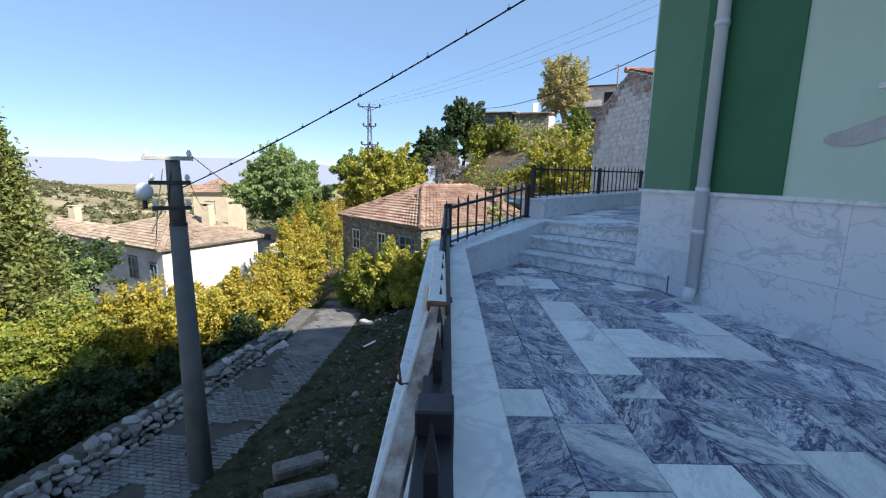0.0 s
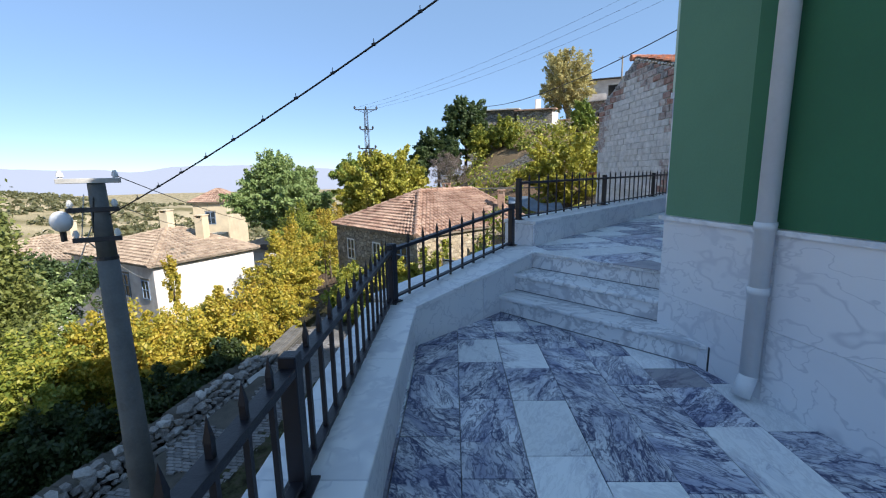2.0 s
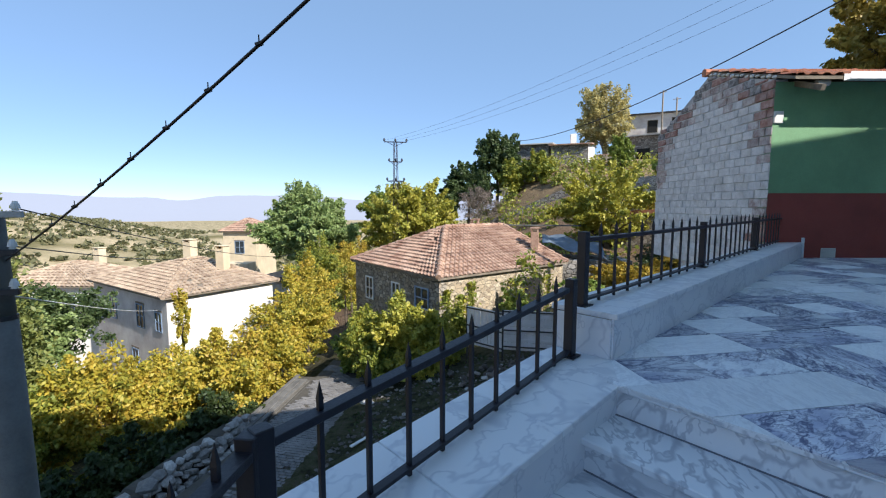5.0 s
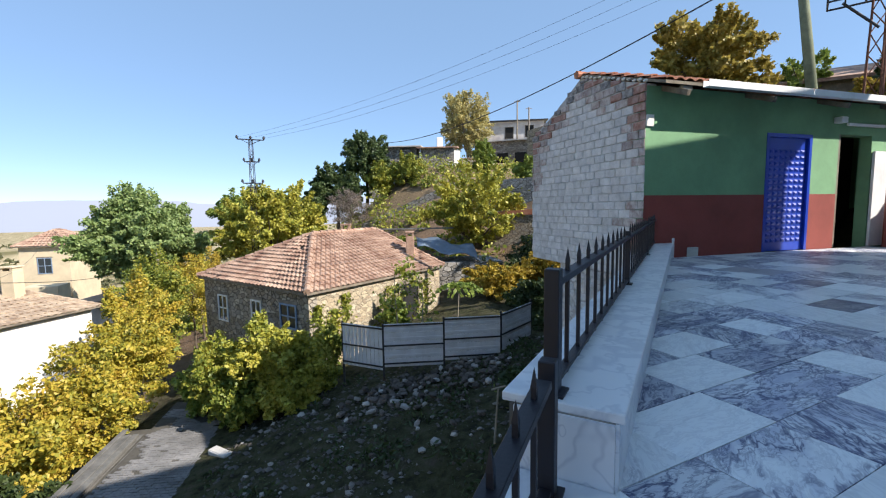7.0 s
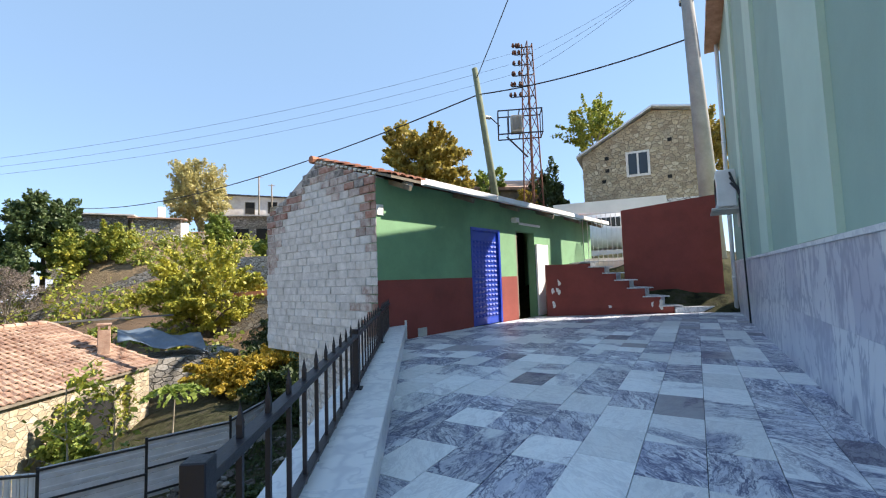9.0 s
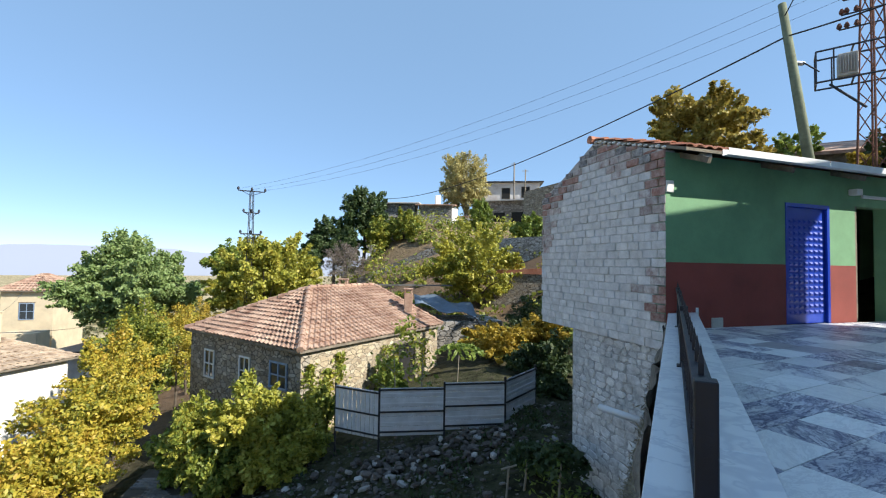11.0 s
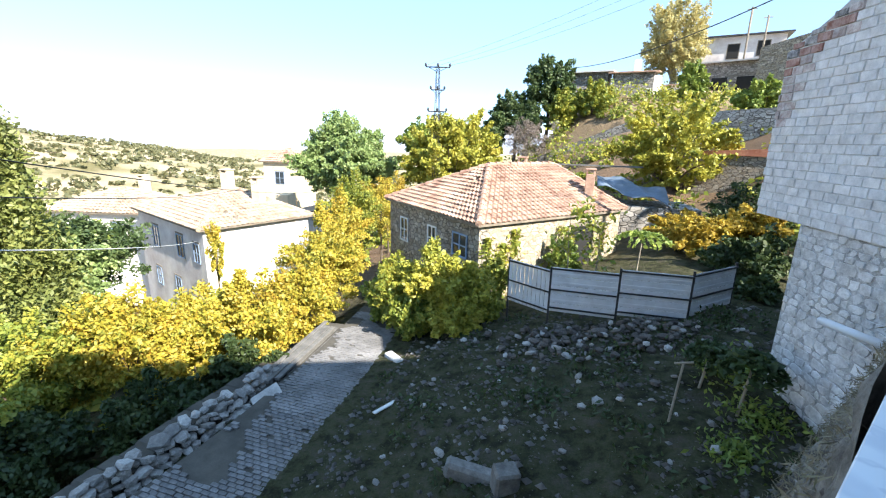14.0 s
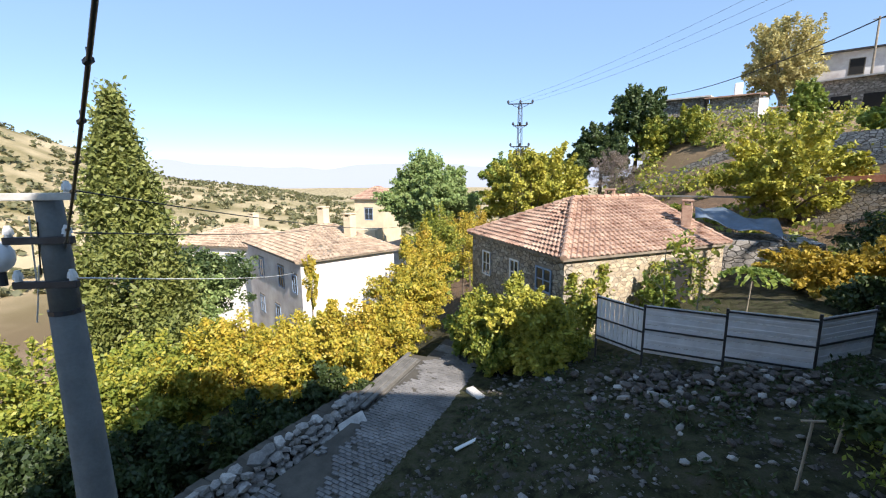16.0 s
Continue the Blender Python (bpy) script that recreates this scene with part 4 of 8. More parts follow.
def window_on(fn, s0, s1, z0, z1, o, name, label, mat, cols=2, rows=1):
    root = thing(name, label, "window", kind="structure")
    t = 0.05
    for a, b, c, e in ((s0, s1, z0, z0 + t), (s0, s1, z1 - t, z1), (s0, s0 + t, z0 + t, z1 - t), (s1 - t, s1, z0 + t, z1 - t)):
        slab_on(fn, a, b, c, e, 0.045, "frame", mat, root, "", o)
    for i in range(cols):
        for j in range(rows):
            a0, a1 = s0 + t + (s1 - s0 - 2 * t) * i / cols, s0 + t + (s1 - s0 - 2 * t) * (i + 1) / cols
            c0, c1 = z0 + t + (z1 - z0 - 2 * t) * j / rows, z0 + t + (z1 - z0 - 2 * t) * (j + 1) / rows
            slab_on(fn, a0 + 0.015, a1 - 0.015, c0 + 0.015, c1 - 0.015, 0.012, "pane", GLASS, root, "", o + 0.004)
            if i:
                slab_on(fn, a0 - 0.015, a0 + 0.015, c0, c1, 0.03, "mullion", mat, root, "", o)
            if j:
                slab_on(fn, a0, a1, c0 - 0.015, c0 + 0.015, 0.03, "glazing_bar", mat, root, "", o)
    return root


win = window_on(wall_a, 2.02, 3.1, 1.66, 2.95, 0.006, "window_1", "white framed window in the pale green end wall", WIN_WHITE)
slab_on(wall_a, 1.97, 3.15, 1.625, 1.655, 0.10, "window_sill", CAP_MARBLE, win)

# downpipe of the end wall
dp = thing("downpipe", "grey plastic rainwater downpipe fixed to the end wall", "downpipe")
P = wall_a(0.815, 0.075)
bm = bmesh.new()
tube(bm, (P.x, P.y, 0.12), (P.x, P.y, H - 0.05), 0.048, seg=16)
part("pipe", bm, PIPE_GREY, dp, "", True)
bm = bmesh.new()
Q = wall_a(0.815, 0.12)
tube(bm, (P.x, P.y, 0.14), (Q.x, Q.y, 0.02), 0.049, seg=16)
part("shoe", bm, PIPE_GREY, dp, "bent outlet shoe at the floor", True)
for z in (0.62, 0.98, 2.30, 4.2, 6.0):
    bm = bmesh.new()
    tube(bm, (P.x, P.y, z), (P.x, P.y, z + 0.045), 0.055, seg=16)
    W0 = wall_a(0.815, 0.0)
    tube(bm, (P.x, P.y, z + 0.02), (W0.x, W0.y, z + 0.02), 0.012, seg=6)
    part("collar", bm, PIPE_GREY, dp, "", True)

# long wall: plinth, pilasters, pipe, air conditioner
s = 0.0
while s < 12.9:
    w = 0.62
    for z0, z1 in ((0.45, 1.14), (1.142, 1.80)):
        slab_on(wall_b, s + 0.001, min(13, s + w) - 0.001, z0, z1, 0.022, "plinth_slab", WALL_MARBLE_STAINED, wall_long)
    s += w
slab_on(wall_b, 0.0, 13.0, 1.801, 1.84, 0.045, "plinth_ledge", CAP_MARBLE, wall_long)
for s0, s1 in ((3.2, 4.6), (6.55, 7.35), (9.4, 10.0)):
    slab_on(wall_b, s0, s1, 1.842, H - 0.02, 0.05, "pilaster", GREEN_PALE, wall_long, "pale green raised pilaster")
slab_on(wall_b, 0.0, 2.0, 1.842, H - 0.02, 0.03, "pilaster", GREEN_PALE, wall_long, "pale green raised corner band")
pp = thing("downpipe", "white rainwater downpipe at the far end of the long wall", "downpipe")
P = wall_b(12.75, 0.09)
bm = bmesh.new()
tube(bm, (P.x, P.y, 0.55), (P.x, P.y, H - 0.05), 0.05, seg=12)
part("pipe", bm, WHITE_PAINT, pp, "", True)
for z in (1.4, 3.0, 5.0):
    bm = bmesh.new()
    tube(bm, (P.x, P.y, z), (P.x, P.y, z + 0.05), 0.058, seg=12)
    part("collar", bm, WHITE_PAINT, pp, "", True)
ac = thing("air_conditioner", "white air conditioner outdoor unit on wall brackets", "air conditioner")
mx = Matrix.Translation(wall_b(10.6, 0.0, 2.95)) @ Matrix.Rotation(math.atan2(WB.y, WB.x), 4, "Z")
bm = bmesh.new()
add_box(bm, (0, 0.27, 0.42), (0.95, 0.36, 0.80), mx, 0.015)
part("casing", bm, WHITE_PAINT, ac)
bm = bmesh.new()
m2 = mx @ Matrix.Translation((0.0, 0.455, 0.42)) @ Matrix.Rotation(radians(90), 4, "X")
for rr in (0.30, 0.24, 0.18, 0.12, 0.06):
    bmesh.ops.create_cone(bm, cap_ends=False, segments=28, radius1=rr, radius2=rr - 0.02, depth=0.015, matrix=m2)
part("fan_grille", bm, STEEL_DARK, ac)
for x in (-0.35, 0.35):
    bm = bmesh.new()
    add_box(bm, (x, 0.28, 0.0), (0.04, 0.56, 0.04), mx)
    add_box(bm, (x, 0.03, -0.18), (0.04, 0.04, 0.4), mx)
    part("bracket", bm, WHITE_PAINT, ac)
bm = bmesh.new()
add_box(bm, (0, 0.28, -0.035), (1.1, 0.58, 0.03), mx)
part("shelf", bm, CONCRETE_PALE, ac)
for x, z0, z1 in ((-0.52, 0.15, 0.75), (-0.56, 0.3, 0.62), (-0.6, 0.25, 0.5)):
    bm = bmesh.new()
    tube(bm, mx @ Vector((x, 0.2, z1)), mx @ Vector((x - 0.05, 0.03, z0)), 0.022, seg=8)
    part("refrigerant_pipe", bm, STEEL_DARK, ac)
wire = thing("wall_cable", "dark drain hose running down the long wall", "cable")
bm = bmesh.new()
for a, b in (((9.95, 3.1), (9.85, 2.4)), ((9.85, 2.4), (9.8, 1.9)), ((9.8, 1.9), (9.55, 0.55))):
    tube(bm, wall_b(a[0], 0.075, a[1]), wall_b(b[0], 0.075, b[1]), 0.016, seg=8)
part("hose", bm, CABLE, wire, "", True)

# ---- shed at the end of the terrace ----
SH = Vector((4.47, 10.94, 0))
SF, SG = Vector((0.9747, 0.2235, 0)), Vector((-0.2235, 0.9747, 0))


def shed_p(f, g, z):
    return SH + SF * f + SG * g + Vector((0, 0, z))


def shed_slab(f0, f1, g0, g1, z0, z1, name, mat, parent, label="", bevel=0.0):
    bm = bmesh.new()
    prism(bm, [tuple(shed_p(a, b, 0)[:2]) for a, b in ((f0, g0), (f1, g0), (f1, g1), (f0, g1))], z0, z1)
    if bevel:
        bmesh.ops.bevel(bm, geom=list(bm.edges), offset=bevel, segments=1, affect="EDGES")
    return part(name, bm, mat, parent, label)


SW = 10.1
shed = thing("shed", "green and red painted shed with a white block gable", "shed")
EAVE = 3.46
for f0, f1, z0, z1 in ((0.0, 2.83, 0.2, EAVE), (2.83, 4.05, 2.78, EAVE), (4.05, 4.83, 0.2, EAVE), (4.83, 5.85, 2.82, EAVE), (5.85, SW, 0.2, EAVE)):
    shed_slab(f0, f1, 0, 0.22, z0, z1, "front_wall", SHED_GREEN, shed, "green painted rendered front wall")
for f0, f1 in ((0.0, 2.83), (4.05, 4.83), (6.4, SW)):
    shed_slab(f0, f1, -0.005, -0.001, 0.45, 1.62, "red_dado", SHED_RED, shed, "dark red painted lower wall")
shed_slab(SW - 0.2, SW, 0.22, 3.8, 0.2, EAVE, "side_wall", SHED_GREEN, shed)
shed_slab(0.25, SW - 0.2, 3.6, 3.8, 0.2, 3.3, "back_wall", MORTAR, shed)
# near black sheet inside the shed paints the shade behind its open door
shed_slab(0.3, SW - 0.2, 2.6, 2.7, 0.45, 3.3, "shade_backing", DARK, shed)
# gable core and its blocks
bm = bmesh.new()
core = [(0.02, 0.16), (3.78, 0.16), (3.82, 3.18), (2.85, 3.58), (1.85, 4.08), (0.02, 3.50)]
fr_ = [bm.verts.new(shed_p(0.0, g, z)) for g, z in core]
bk_ = [bm.verts.new(shed_p(0.22, g, z)) for g, z in core]
bm.faces.new(fr_)
bm.faces.new(bk_[::-1])
for i in range(len(core)):
    bm.faces.new((fr_[i], bk_[i], bk_[(i + 1) % len(core)], fr_[(i + 1) % len(core)]))
bmesh.ops.recalc_face_normals(bm, faces=list(bm.faces))
gable = part("gable_wall", bm, MORTAR, shed, "limewashed gable wall of hollow blocks")
rng = random.Random(11)


def gable_top(g):
    return float(np.interp(g, (0.0, 1.85, 2.85, 3.82), (3.52, 4.11, 3.60, 3.20)))


row, z = 0, 0.16
while z < 4.1:
    h = 0.152
    g = -0.01 - (0.0 if row % 2 else 0.15)
    while g < 3.82:
        w = 0.30 + rng.uniform(-0.03, 0.03)
        a, b = max(g, -0.01), min(g + w, 3.82)
        g += w
        if b - a < 0.06:
            continue
        zt = min(z + h, min(gable_top(max(0, a)), gable_top(b)) + rng.uniform(-0.02, 0.05))
        if zt - z < 0.05:
            continue
        cg, cz = (a + b) / 2, (z + zt) / 2
        # the wall is worn along its top, its seaward slope and the corner by the door
        wear = 1.1 * smooth((cz - gable_top(cg) + 0.75) / 0.7) + 0.9 * smooth((0.62 - cg) / 0.45) * smooth((cz - 1.9) / 0.8) + 0.8 * smooth((cg - 2.9) / 0.7) * smooth((cz - 1.7) / 0.7)
        wear += 0.9 * (cg < 0.42 and 0.62 < cz < 1.55) + 0.6 * (0.4 < cg < 0.66 and 0.9 < cz < 1.25)
        wear += 0.25 * noise.noise(Vector((cg * 1.6, cz * 1.6, 4.0)))
        proud = rng.uniform(0.004, 0.022) + 0.012 * min(1, wear) * rng.random()
        edge = 0.007 + 0.012 * min(1, max(0, wear)) * rng.random()
        bm = bmesh.new()
        j = lambda: rng.uniform(-0.007, 0.007)
        quad = [(a + edge / 2 + j(), z + edge / 2 + j()), (b - edge / 2 + j(), z + edge / 2 + j()), (b - edge / 2 + j(), zt - edge / 2 + j()), (a + edge / 2 + j(), zt - edge / 2 + j())]
        v0 = [bm.verts.new(shed_p(0.002, x, y)) for x, y in quad]
        v1 = [bm.verts.new(shed_p(-proud + rng.uniform(-0.002, 0.002), x + (cg - x) * 0.06, y + (cz - y) * 0.1)) for x, y in quad]
        bm.faces.new(v1[::-1])
        for i in range(4):
            bm.faces.new((v0[i], v0[(i + 1) % 4], v1[(i + 1) % 4], v1[i]))
        bmesh.ops.recalc_face_normals(bm, faces=list(bm.faces))
        k = wear + rng.uniform(-0.35, 0.35)
        top_edge = cz > gable_top(cg) - 0.24
        part("block", bm, BLOCK_GREY if top_edge and rng.random() < 0.6 else BLOCK_RED if k > 0.95 else BLOCK_PINK if k > 0.45 else BLOCK_WHITE, gable)
    z += h
    row += 1
bm = bmesh.new()
prism(bm, [tuple(shed_p(f, g, 0)[:2]) for f, g in ((0.06, -0.2), (0.06, 2.62), (3.0, 2.9), (3.0, -0.2))], -4.6, 0.155)
base_wall = part("stone_base", bm, BASE_MORTAR, shed, "limewashed rubble stone base under the gable")
rng = random.Random(61)
z, count = 0.15, 0
while z > -4.4:
    h = rng.uniform(0.10, 0.21) * (1.0 if z > -2.6 else 1.6)
    g = -0.2 + rng.uniform(-0.1, 0.05)
    while g < 2.62:
        w = h * rng.uniform(0.9, 2.3)
        a, b = max(-0.19, g), min(2.615, g + w)
        g += w
        if b - a < 0.06:
            continue
        cg, cz, hw, hh = (a + b) / 2, z - h / 2, (b - a) / 2 - 0.006, h / 2 - 0.005
        n8 = rng.choice((6, 7, 8))
        ph = rng.random() * 6.28
        ring = []
        for k in range(n8):
            t = ph + 6.283 * (k + rng.uniform(-0.25, 0.25)) / n8
            c_, s_ = math.cos(t), math.sin(t)
            r_ = min(1 / max(abs(c_), 1e-3), 1 / max(abs(s_), 1e-3)) * rng.uniform(0.84, 1.08)
            ring.append((cg + c_ * r_ * hw, cz + s_ * r_ * hh + 0.02 * math.sin(cg * 4)))
        proud = rng.uniform(0.006, 0.026)
        bm = bmesh.new()
        v0 = [bm.verts.new(shed_p(0.064, x, y)) for x, y in ring]
        v1 = [bm.verts.new(shed_p(0.06 - proud * 0.75 + rng.uniform(-0.006, 0.006), x + (cg - x) * 0.09, y + (cz - y) * 0.09)) for x, y in ring]
        top = bm.verts.new(shed_p(0.06 - proud, cg + rng.uniform(-0.3, 0.3) * hw, cz + rng.uniform(-0.3, 0.3) * hh))
        for k in range(n8):
            q = (k + 1) % n8
            bm.faces.new((v0[k], v0[q], v1[q], v1[k]))
            bm.faces.new((v1[k], v1[q], top))
        bmesh.ops.recalc_face_normals(bm, faces=list(bm.faces))
        part("stone", bm, BASE_STONE, base_wall)
    z -= h
bm = bmesh.new()
for k in range(14):
    q = Vector(shed_p(0.0, 0.02 + k * 0.135, 0))
    bmesh.ops.create_icosphere(bm, subdivisions=1, radius=0.045, matrix=Matrix.Translation((q.x, q.y, 3.54 + 0.0425 * k + 0.01 * math.sin(k * 2.3))) @ Matrix.Diagonal((1.0, 1.4, 0.75 + 0.2 * math.sin(k * 1.7), 1)))
part("verge_pointing", bm, LIME, shed, "lumps of white mortar closing the tile ends along the verge")
bm = bmesh.new()
tube(bm, shed_p(-0.30, 0.10, -1.0), shed_p(-0.50, 1.0, -1.02), 0.062, seg=12)
part("drain_pipe", bm, PIPE_GREY, shed, "short grey drain pipe sticking out of the stone base", True)


# pan tiled roof slope: courses of tiles, each a rounded cap over its pan
def tiled_slope(name, a, b, c, d, nx, ny, mat, parent, rise=0.045, label="", seed=1, gaps=0.0):
    """Tiles over the slope with eave a-b and ridge d-c."""
    rng = random.Random(seed)
    a, b, c, d = (Vector(p) for p in (a, b, c, d))
    nrm = (b - a).cross(d - a).normalized()
    if nrm.z < 0:
        nrm = -nrm
    verts, faces = [], []
    for j in range(ny):
        t0, t1 = j / ny, min(1.0, (j + 1.25) / ny)
        l0, r0, l1, r1 = a.lerp(d, t0), b.lerp(c, t0), a.lerp(d, t1), b.lerp(c, t1)
        ew = (b - a).length / nx
        n = max(1, round((r0 - l0).length / ew))
        for i in range(n):
            if gaps and rng.random() < gaps:
                continue
            u0, u1 = i / n, (i + 1) / n
            lift = rng.uniform(-0.25, 0.25) * rise
            base = len(verts)
            for (u, h) in ((u0, 0.0), (u0 + (u1 - u0) * 0.22, 1.0), (u0 + (u1 - u0) * 0.55, 1.0), (u0 + (u1 - u0) * 0.78, 0.05), (u1, 0.0)):
                verts.append(l0.lerp(r0, u) + nrm * (rise * h + rise * 1.3 + lift))
                verts.append(l1.lerp(r1, u) + nrm * (rise * h * 0.9 + lift * 0.3 + 0.004))
                verts.append(l0.lerp(r0, u) + nrm * (rise * h + rise * 0.5 + lift))
            for k in range(4):
                p = base + k * 3
                faces.append((p, p + 3, p + 4, p + 1))
                faces.append((p + 2, p + 5, p + 3, p))
    me = bpy.data.meshes.new(name)
    me.from_pydata([tuple(v) for v in verts], [], faces)
    me.materials.append(mat)
    ob = part(name, me, None, parent, label)
    tagged(ob, kind="stuff")
    return ob


ov = 0.42
roof_pts = [(-0.01, -ov), (SW + 0.5, -ov), (SW + 0.5, 1.85), (-0.01, 1.85)]
zf = 3.52 - ov * 0.32
r4 = [shed_p(f, g, zf if g < 0 else 4.12) for f, g in roof_pts]
bm = bmesh.new()
lo, hi = [bm.verts.new(p) for p in r4], [bm.verts.new(p + Vector((0, 0, 0.05))) for p in r4]
bm.faces.new(lo[::-1])
bm.faces.new(hi)
for i in range(4):
    bm.faces.new((lo[i], lo[(i + 1) % 4], hi[(i + 1) % 4], hi[i]))
roof_deck = part("roof_deck", bm, WOOD, shed, "dark boarded underside of the roof")
tiled_slope("roof_tiles", *[p + Vector((0, 0, 0.055)) for p in r4], 52, 7, ROOF_NEW, roof_deck, 0.03, "orange red interlocking roof tiles", 3)
r5 = [shed_p(SW + 0.5, 3.95, 3.08), shed_p(0.12, 3.95, 3.08), shed_p(0.12, 1.87, 4.10), shed_p(SW + 0.5, 1.87, 4.10)]
bm = bmesh.new()
lo, hi = [bm.verts.new(p) for p in r5], [bm.verts.new(p + Vector((0, 0, 0.05))) for p in r5]
bm.faces.new(lo[::-1])
bm.faces.new(hi)
for i in range(4):
    bm.faces.new((lo[i], lo[(i + 1) % 4], hi[(i + 1) % 4], hi[i]))
part("roof_back", bm, ROOF_OLD, shed)
bm = bmesh.new()
for i in range(26):
    f = -0.1 + i * 0.42
    tube(bm, shed_p(f, 1.86, 4.15), shed_p(f + 0.45, 1.86, 4.16), 0.085, 0.07, 8)
part("ridge_tiles", bm, ROOF_NEW, roof_deck, "orange ridge tiles")
for f in range(6):
    bm = bmesh.new()
    add_box(bm, (0, 0, 0), (0.07, 0.7, 0.09), Matrix.Translation(shed_p(0.35 + f * 1.9, -0.2, zf - 0.03)) @ Matrix.Rotation(math.atan2(SF.y, SF.x), 4, "Z") @ Matrix.Rotation(radians(21), 4, "X"))
    part("rafter", bm, WOOD, shed, "exposed rafter end under the eave")
m = Matrix.Translation(shed_p(0.75, -ov - 0.06, zf + 0.03)) @ Matrix.Rotation(math.atan2(SF.y, SF.x), 4, "Z")
for k in range(4):
    x0, x1 = k * 2.45, k * 2.45 + 2.43
    bm = bmesh.new()
    for dx, dz, sy, sz in ((0, -0.055, 0.11, 0.006), (-0.055, 0, 0.006, 0.11), (0.055, 0, 0.006, 0.11)):
        add_box(bm, ((x0 + x1) / 2, dx, dz), (x1 - x0, sy, sz), m)
    part("gutter", bm, WHITE_PAINT, shed, "length of white box gutter along the eave")
# doors, lamp, tube light, patch
door = shed_slab(2.84, 4.04, 0.04, 0.09, 0.512, 2.775, "door", BLUE_DOOR, shed, "bright blue pressed metal door")
stud = bmesh.new()
vs = [stud.verts.new(p) for p in ((-0.055, 0, -0.04), (0.055, 0, -0.04), (0.055, 0, 0.04), (-0.055, 0, 0.04), (-0.02, -0.022, 0), (0.02, -0.022, 0))]
for f in ((0, 1, 5, 4), (1, 2, 5), (2, 3, 4, 5), (3, 0, 4)):
    stud.faces.new([vs[i] for i in f])
stud_me = mesh_of(stud, "relief", BLUE_DOOR)
for i in range(7):
    for j in range(16):
        part("relief", stud_me, None, door, m=Matrix.Translation(shed_p(3.02 + i * 0.14, 0.037, 0.72 + j * 0.115)) @ Matrix.Rotation(math.atan2(SF.y, SF.x), 4, "Z"))
for f0, f1, z0, z1 in ((2.83, 2.90, 0.512, 2.78), (3.98, 4.05, 0.512, 2.78), (2.90, 3.98, 2.71, 2.78)):
    shed_slab(f0, f1, -0.012, 0.035, z0, z1, "door_frame", BLUE_DOOR, shed)
leaf = shed_slab(5.86, 6.55, -0.07, -0.02, 0.515, 2.5, "door", WHITE_PAINT, shed, "white door leaf folded back against the wall")
shed_slab(4.83, 4.9, 0.01, 0.21, 0.512, 2.82, "door_frame", WOOD, shed, "dark door jamb")
lamp = shed_slab(4.62, 4.80, -0.16, -0.01, 3.02, 3.14, "flood_lamp", WHITE_PAINT, shed, "small white flood lamp over the door", 0.01)
shed_slab(5.0, 6.15, -0.06, -0.01, 2.99, 3.05, "tube_light", WHITE_PAINT, shed, "white fluorescent tube light", 0.01)
shed_slab(0.98, 1.24, -0.03, -0.006, 0.512, 0.68, "render_patch", CONCRETE_PALE, shed, "grey patch of bare render by the floor", 0.01)
shed_slab(-0.005, 0.16, -0.03, -0.006, 2.78, 2.98, "render_patch", LIME, shed, "flaked white patch by the corner", 0.01)
bm = bmesh.new()
tube(bm, shed_p(0.42, -0.3, 3.36), shed_p(0.62, -0.3, 3.36), 0.05, seg=8)
part("light_fitting", bm, CONCRETE_PALE, shed)

# ---- red stair beside the shed ----
LA, LB = Vector((10.15, 11.85)), Vector((12.62, 9.66))
ld = (LB - LA).normalized()
ln2 = Vector((-ld.y, ld.x))
if ln2.y < 0:
    ln2 = -ln2
LL = (LB - LA).length
side = thing("stair_wall", "low dark red wall with flaking paint stepped along a stair", "wall", kind="structure")
noses = [(0.36, 1.96), (0.47, 1.82), (0.56, 1.64), (0.66, 1.44), (0.78, 1.22), (0.90, 0.98), (1.0, 0.72)]
prev_s = 0.0
for i, (s, zt) in enumerate([(0.36, 1.93)] + noses[1:]):
    p, q = LA + ld * LL * prev_s, LA + ld * LL * s
    bm = bmesh.new()
    prism(bm, [tuple(p), tuple(q), tuple(q + ln2 * 0.2), tuple(p + ln2 * 0.2)], 0.4, zt - 0.03)
    part("wall_section", bm, SHED_RED, side)
    prev_s = s
rng = random.Random(8)
for i in range(11):
    s = rng.choice((0.05, 0.08, 0.12, 0.5, 0.62, 0.75, 0.83, 0.9, 0.1, 0.06, 0.55))
    z = 0.6 + rng.random() * (0.9 if s < 0.3 else 0.35)
    c = LA + ld * LL * s
    bm = bmesh.new()
    pts = []
    for k in range(9):
        a = k * 2 * math.pi / 9
        r = rng.uniform(0.03, 0.11)
        u = c + ld * r * math.cos(a) * 0.6 - ln2 * 0.002
        pts.append(bm.verts.new((u.x, u.y, z + r * math.sin(a))))
    bm.faces.new(pts)
    e = bmesh.ops.extrude_face_region(bm, geom=list(bm.faces))
    bmesh.ops.translate(bm, vec=(-ln2.x * 0.004, -ln2.y * 0.004, 0), verts=[v for v in e["geom"] if isinstance(v, bmesh.types.BMVert)])
    bmesh.ops.recalc_face_normals(bm, faces=list(bm.faces))
    part("flaked_patch", bm, LIME, side, "pale patch of flaked paint")
flight = thing("stairs", "grey marble stair climbing between red walls to the lane", "stairs", kind="structure")
prev_s = 0.30
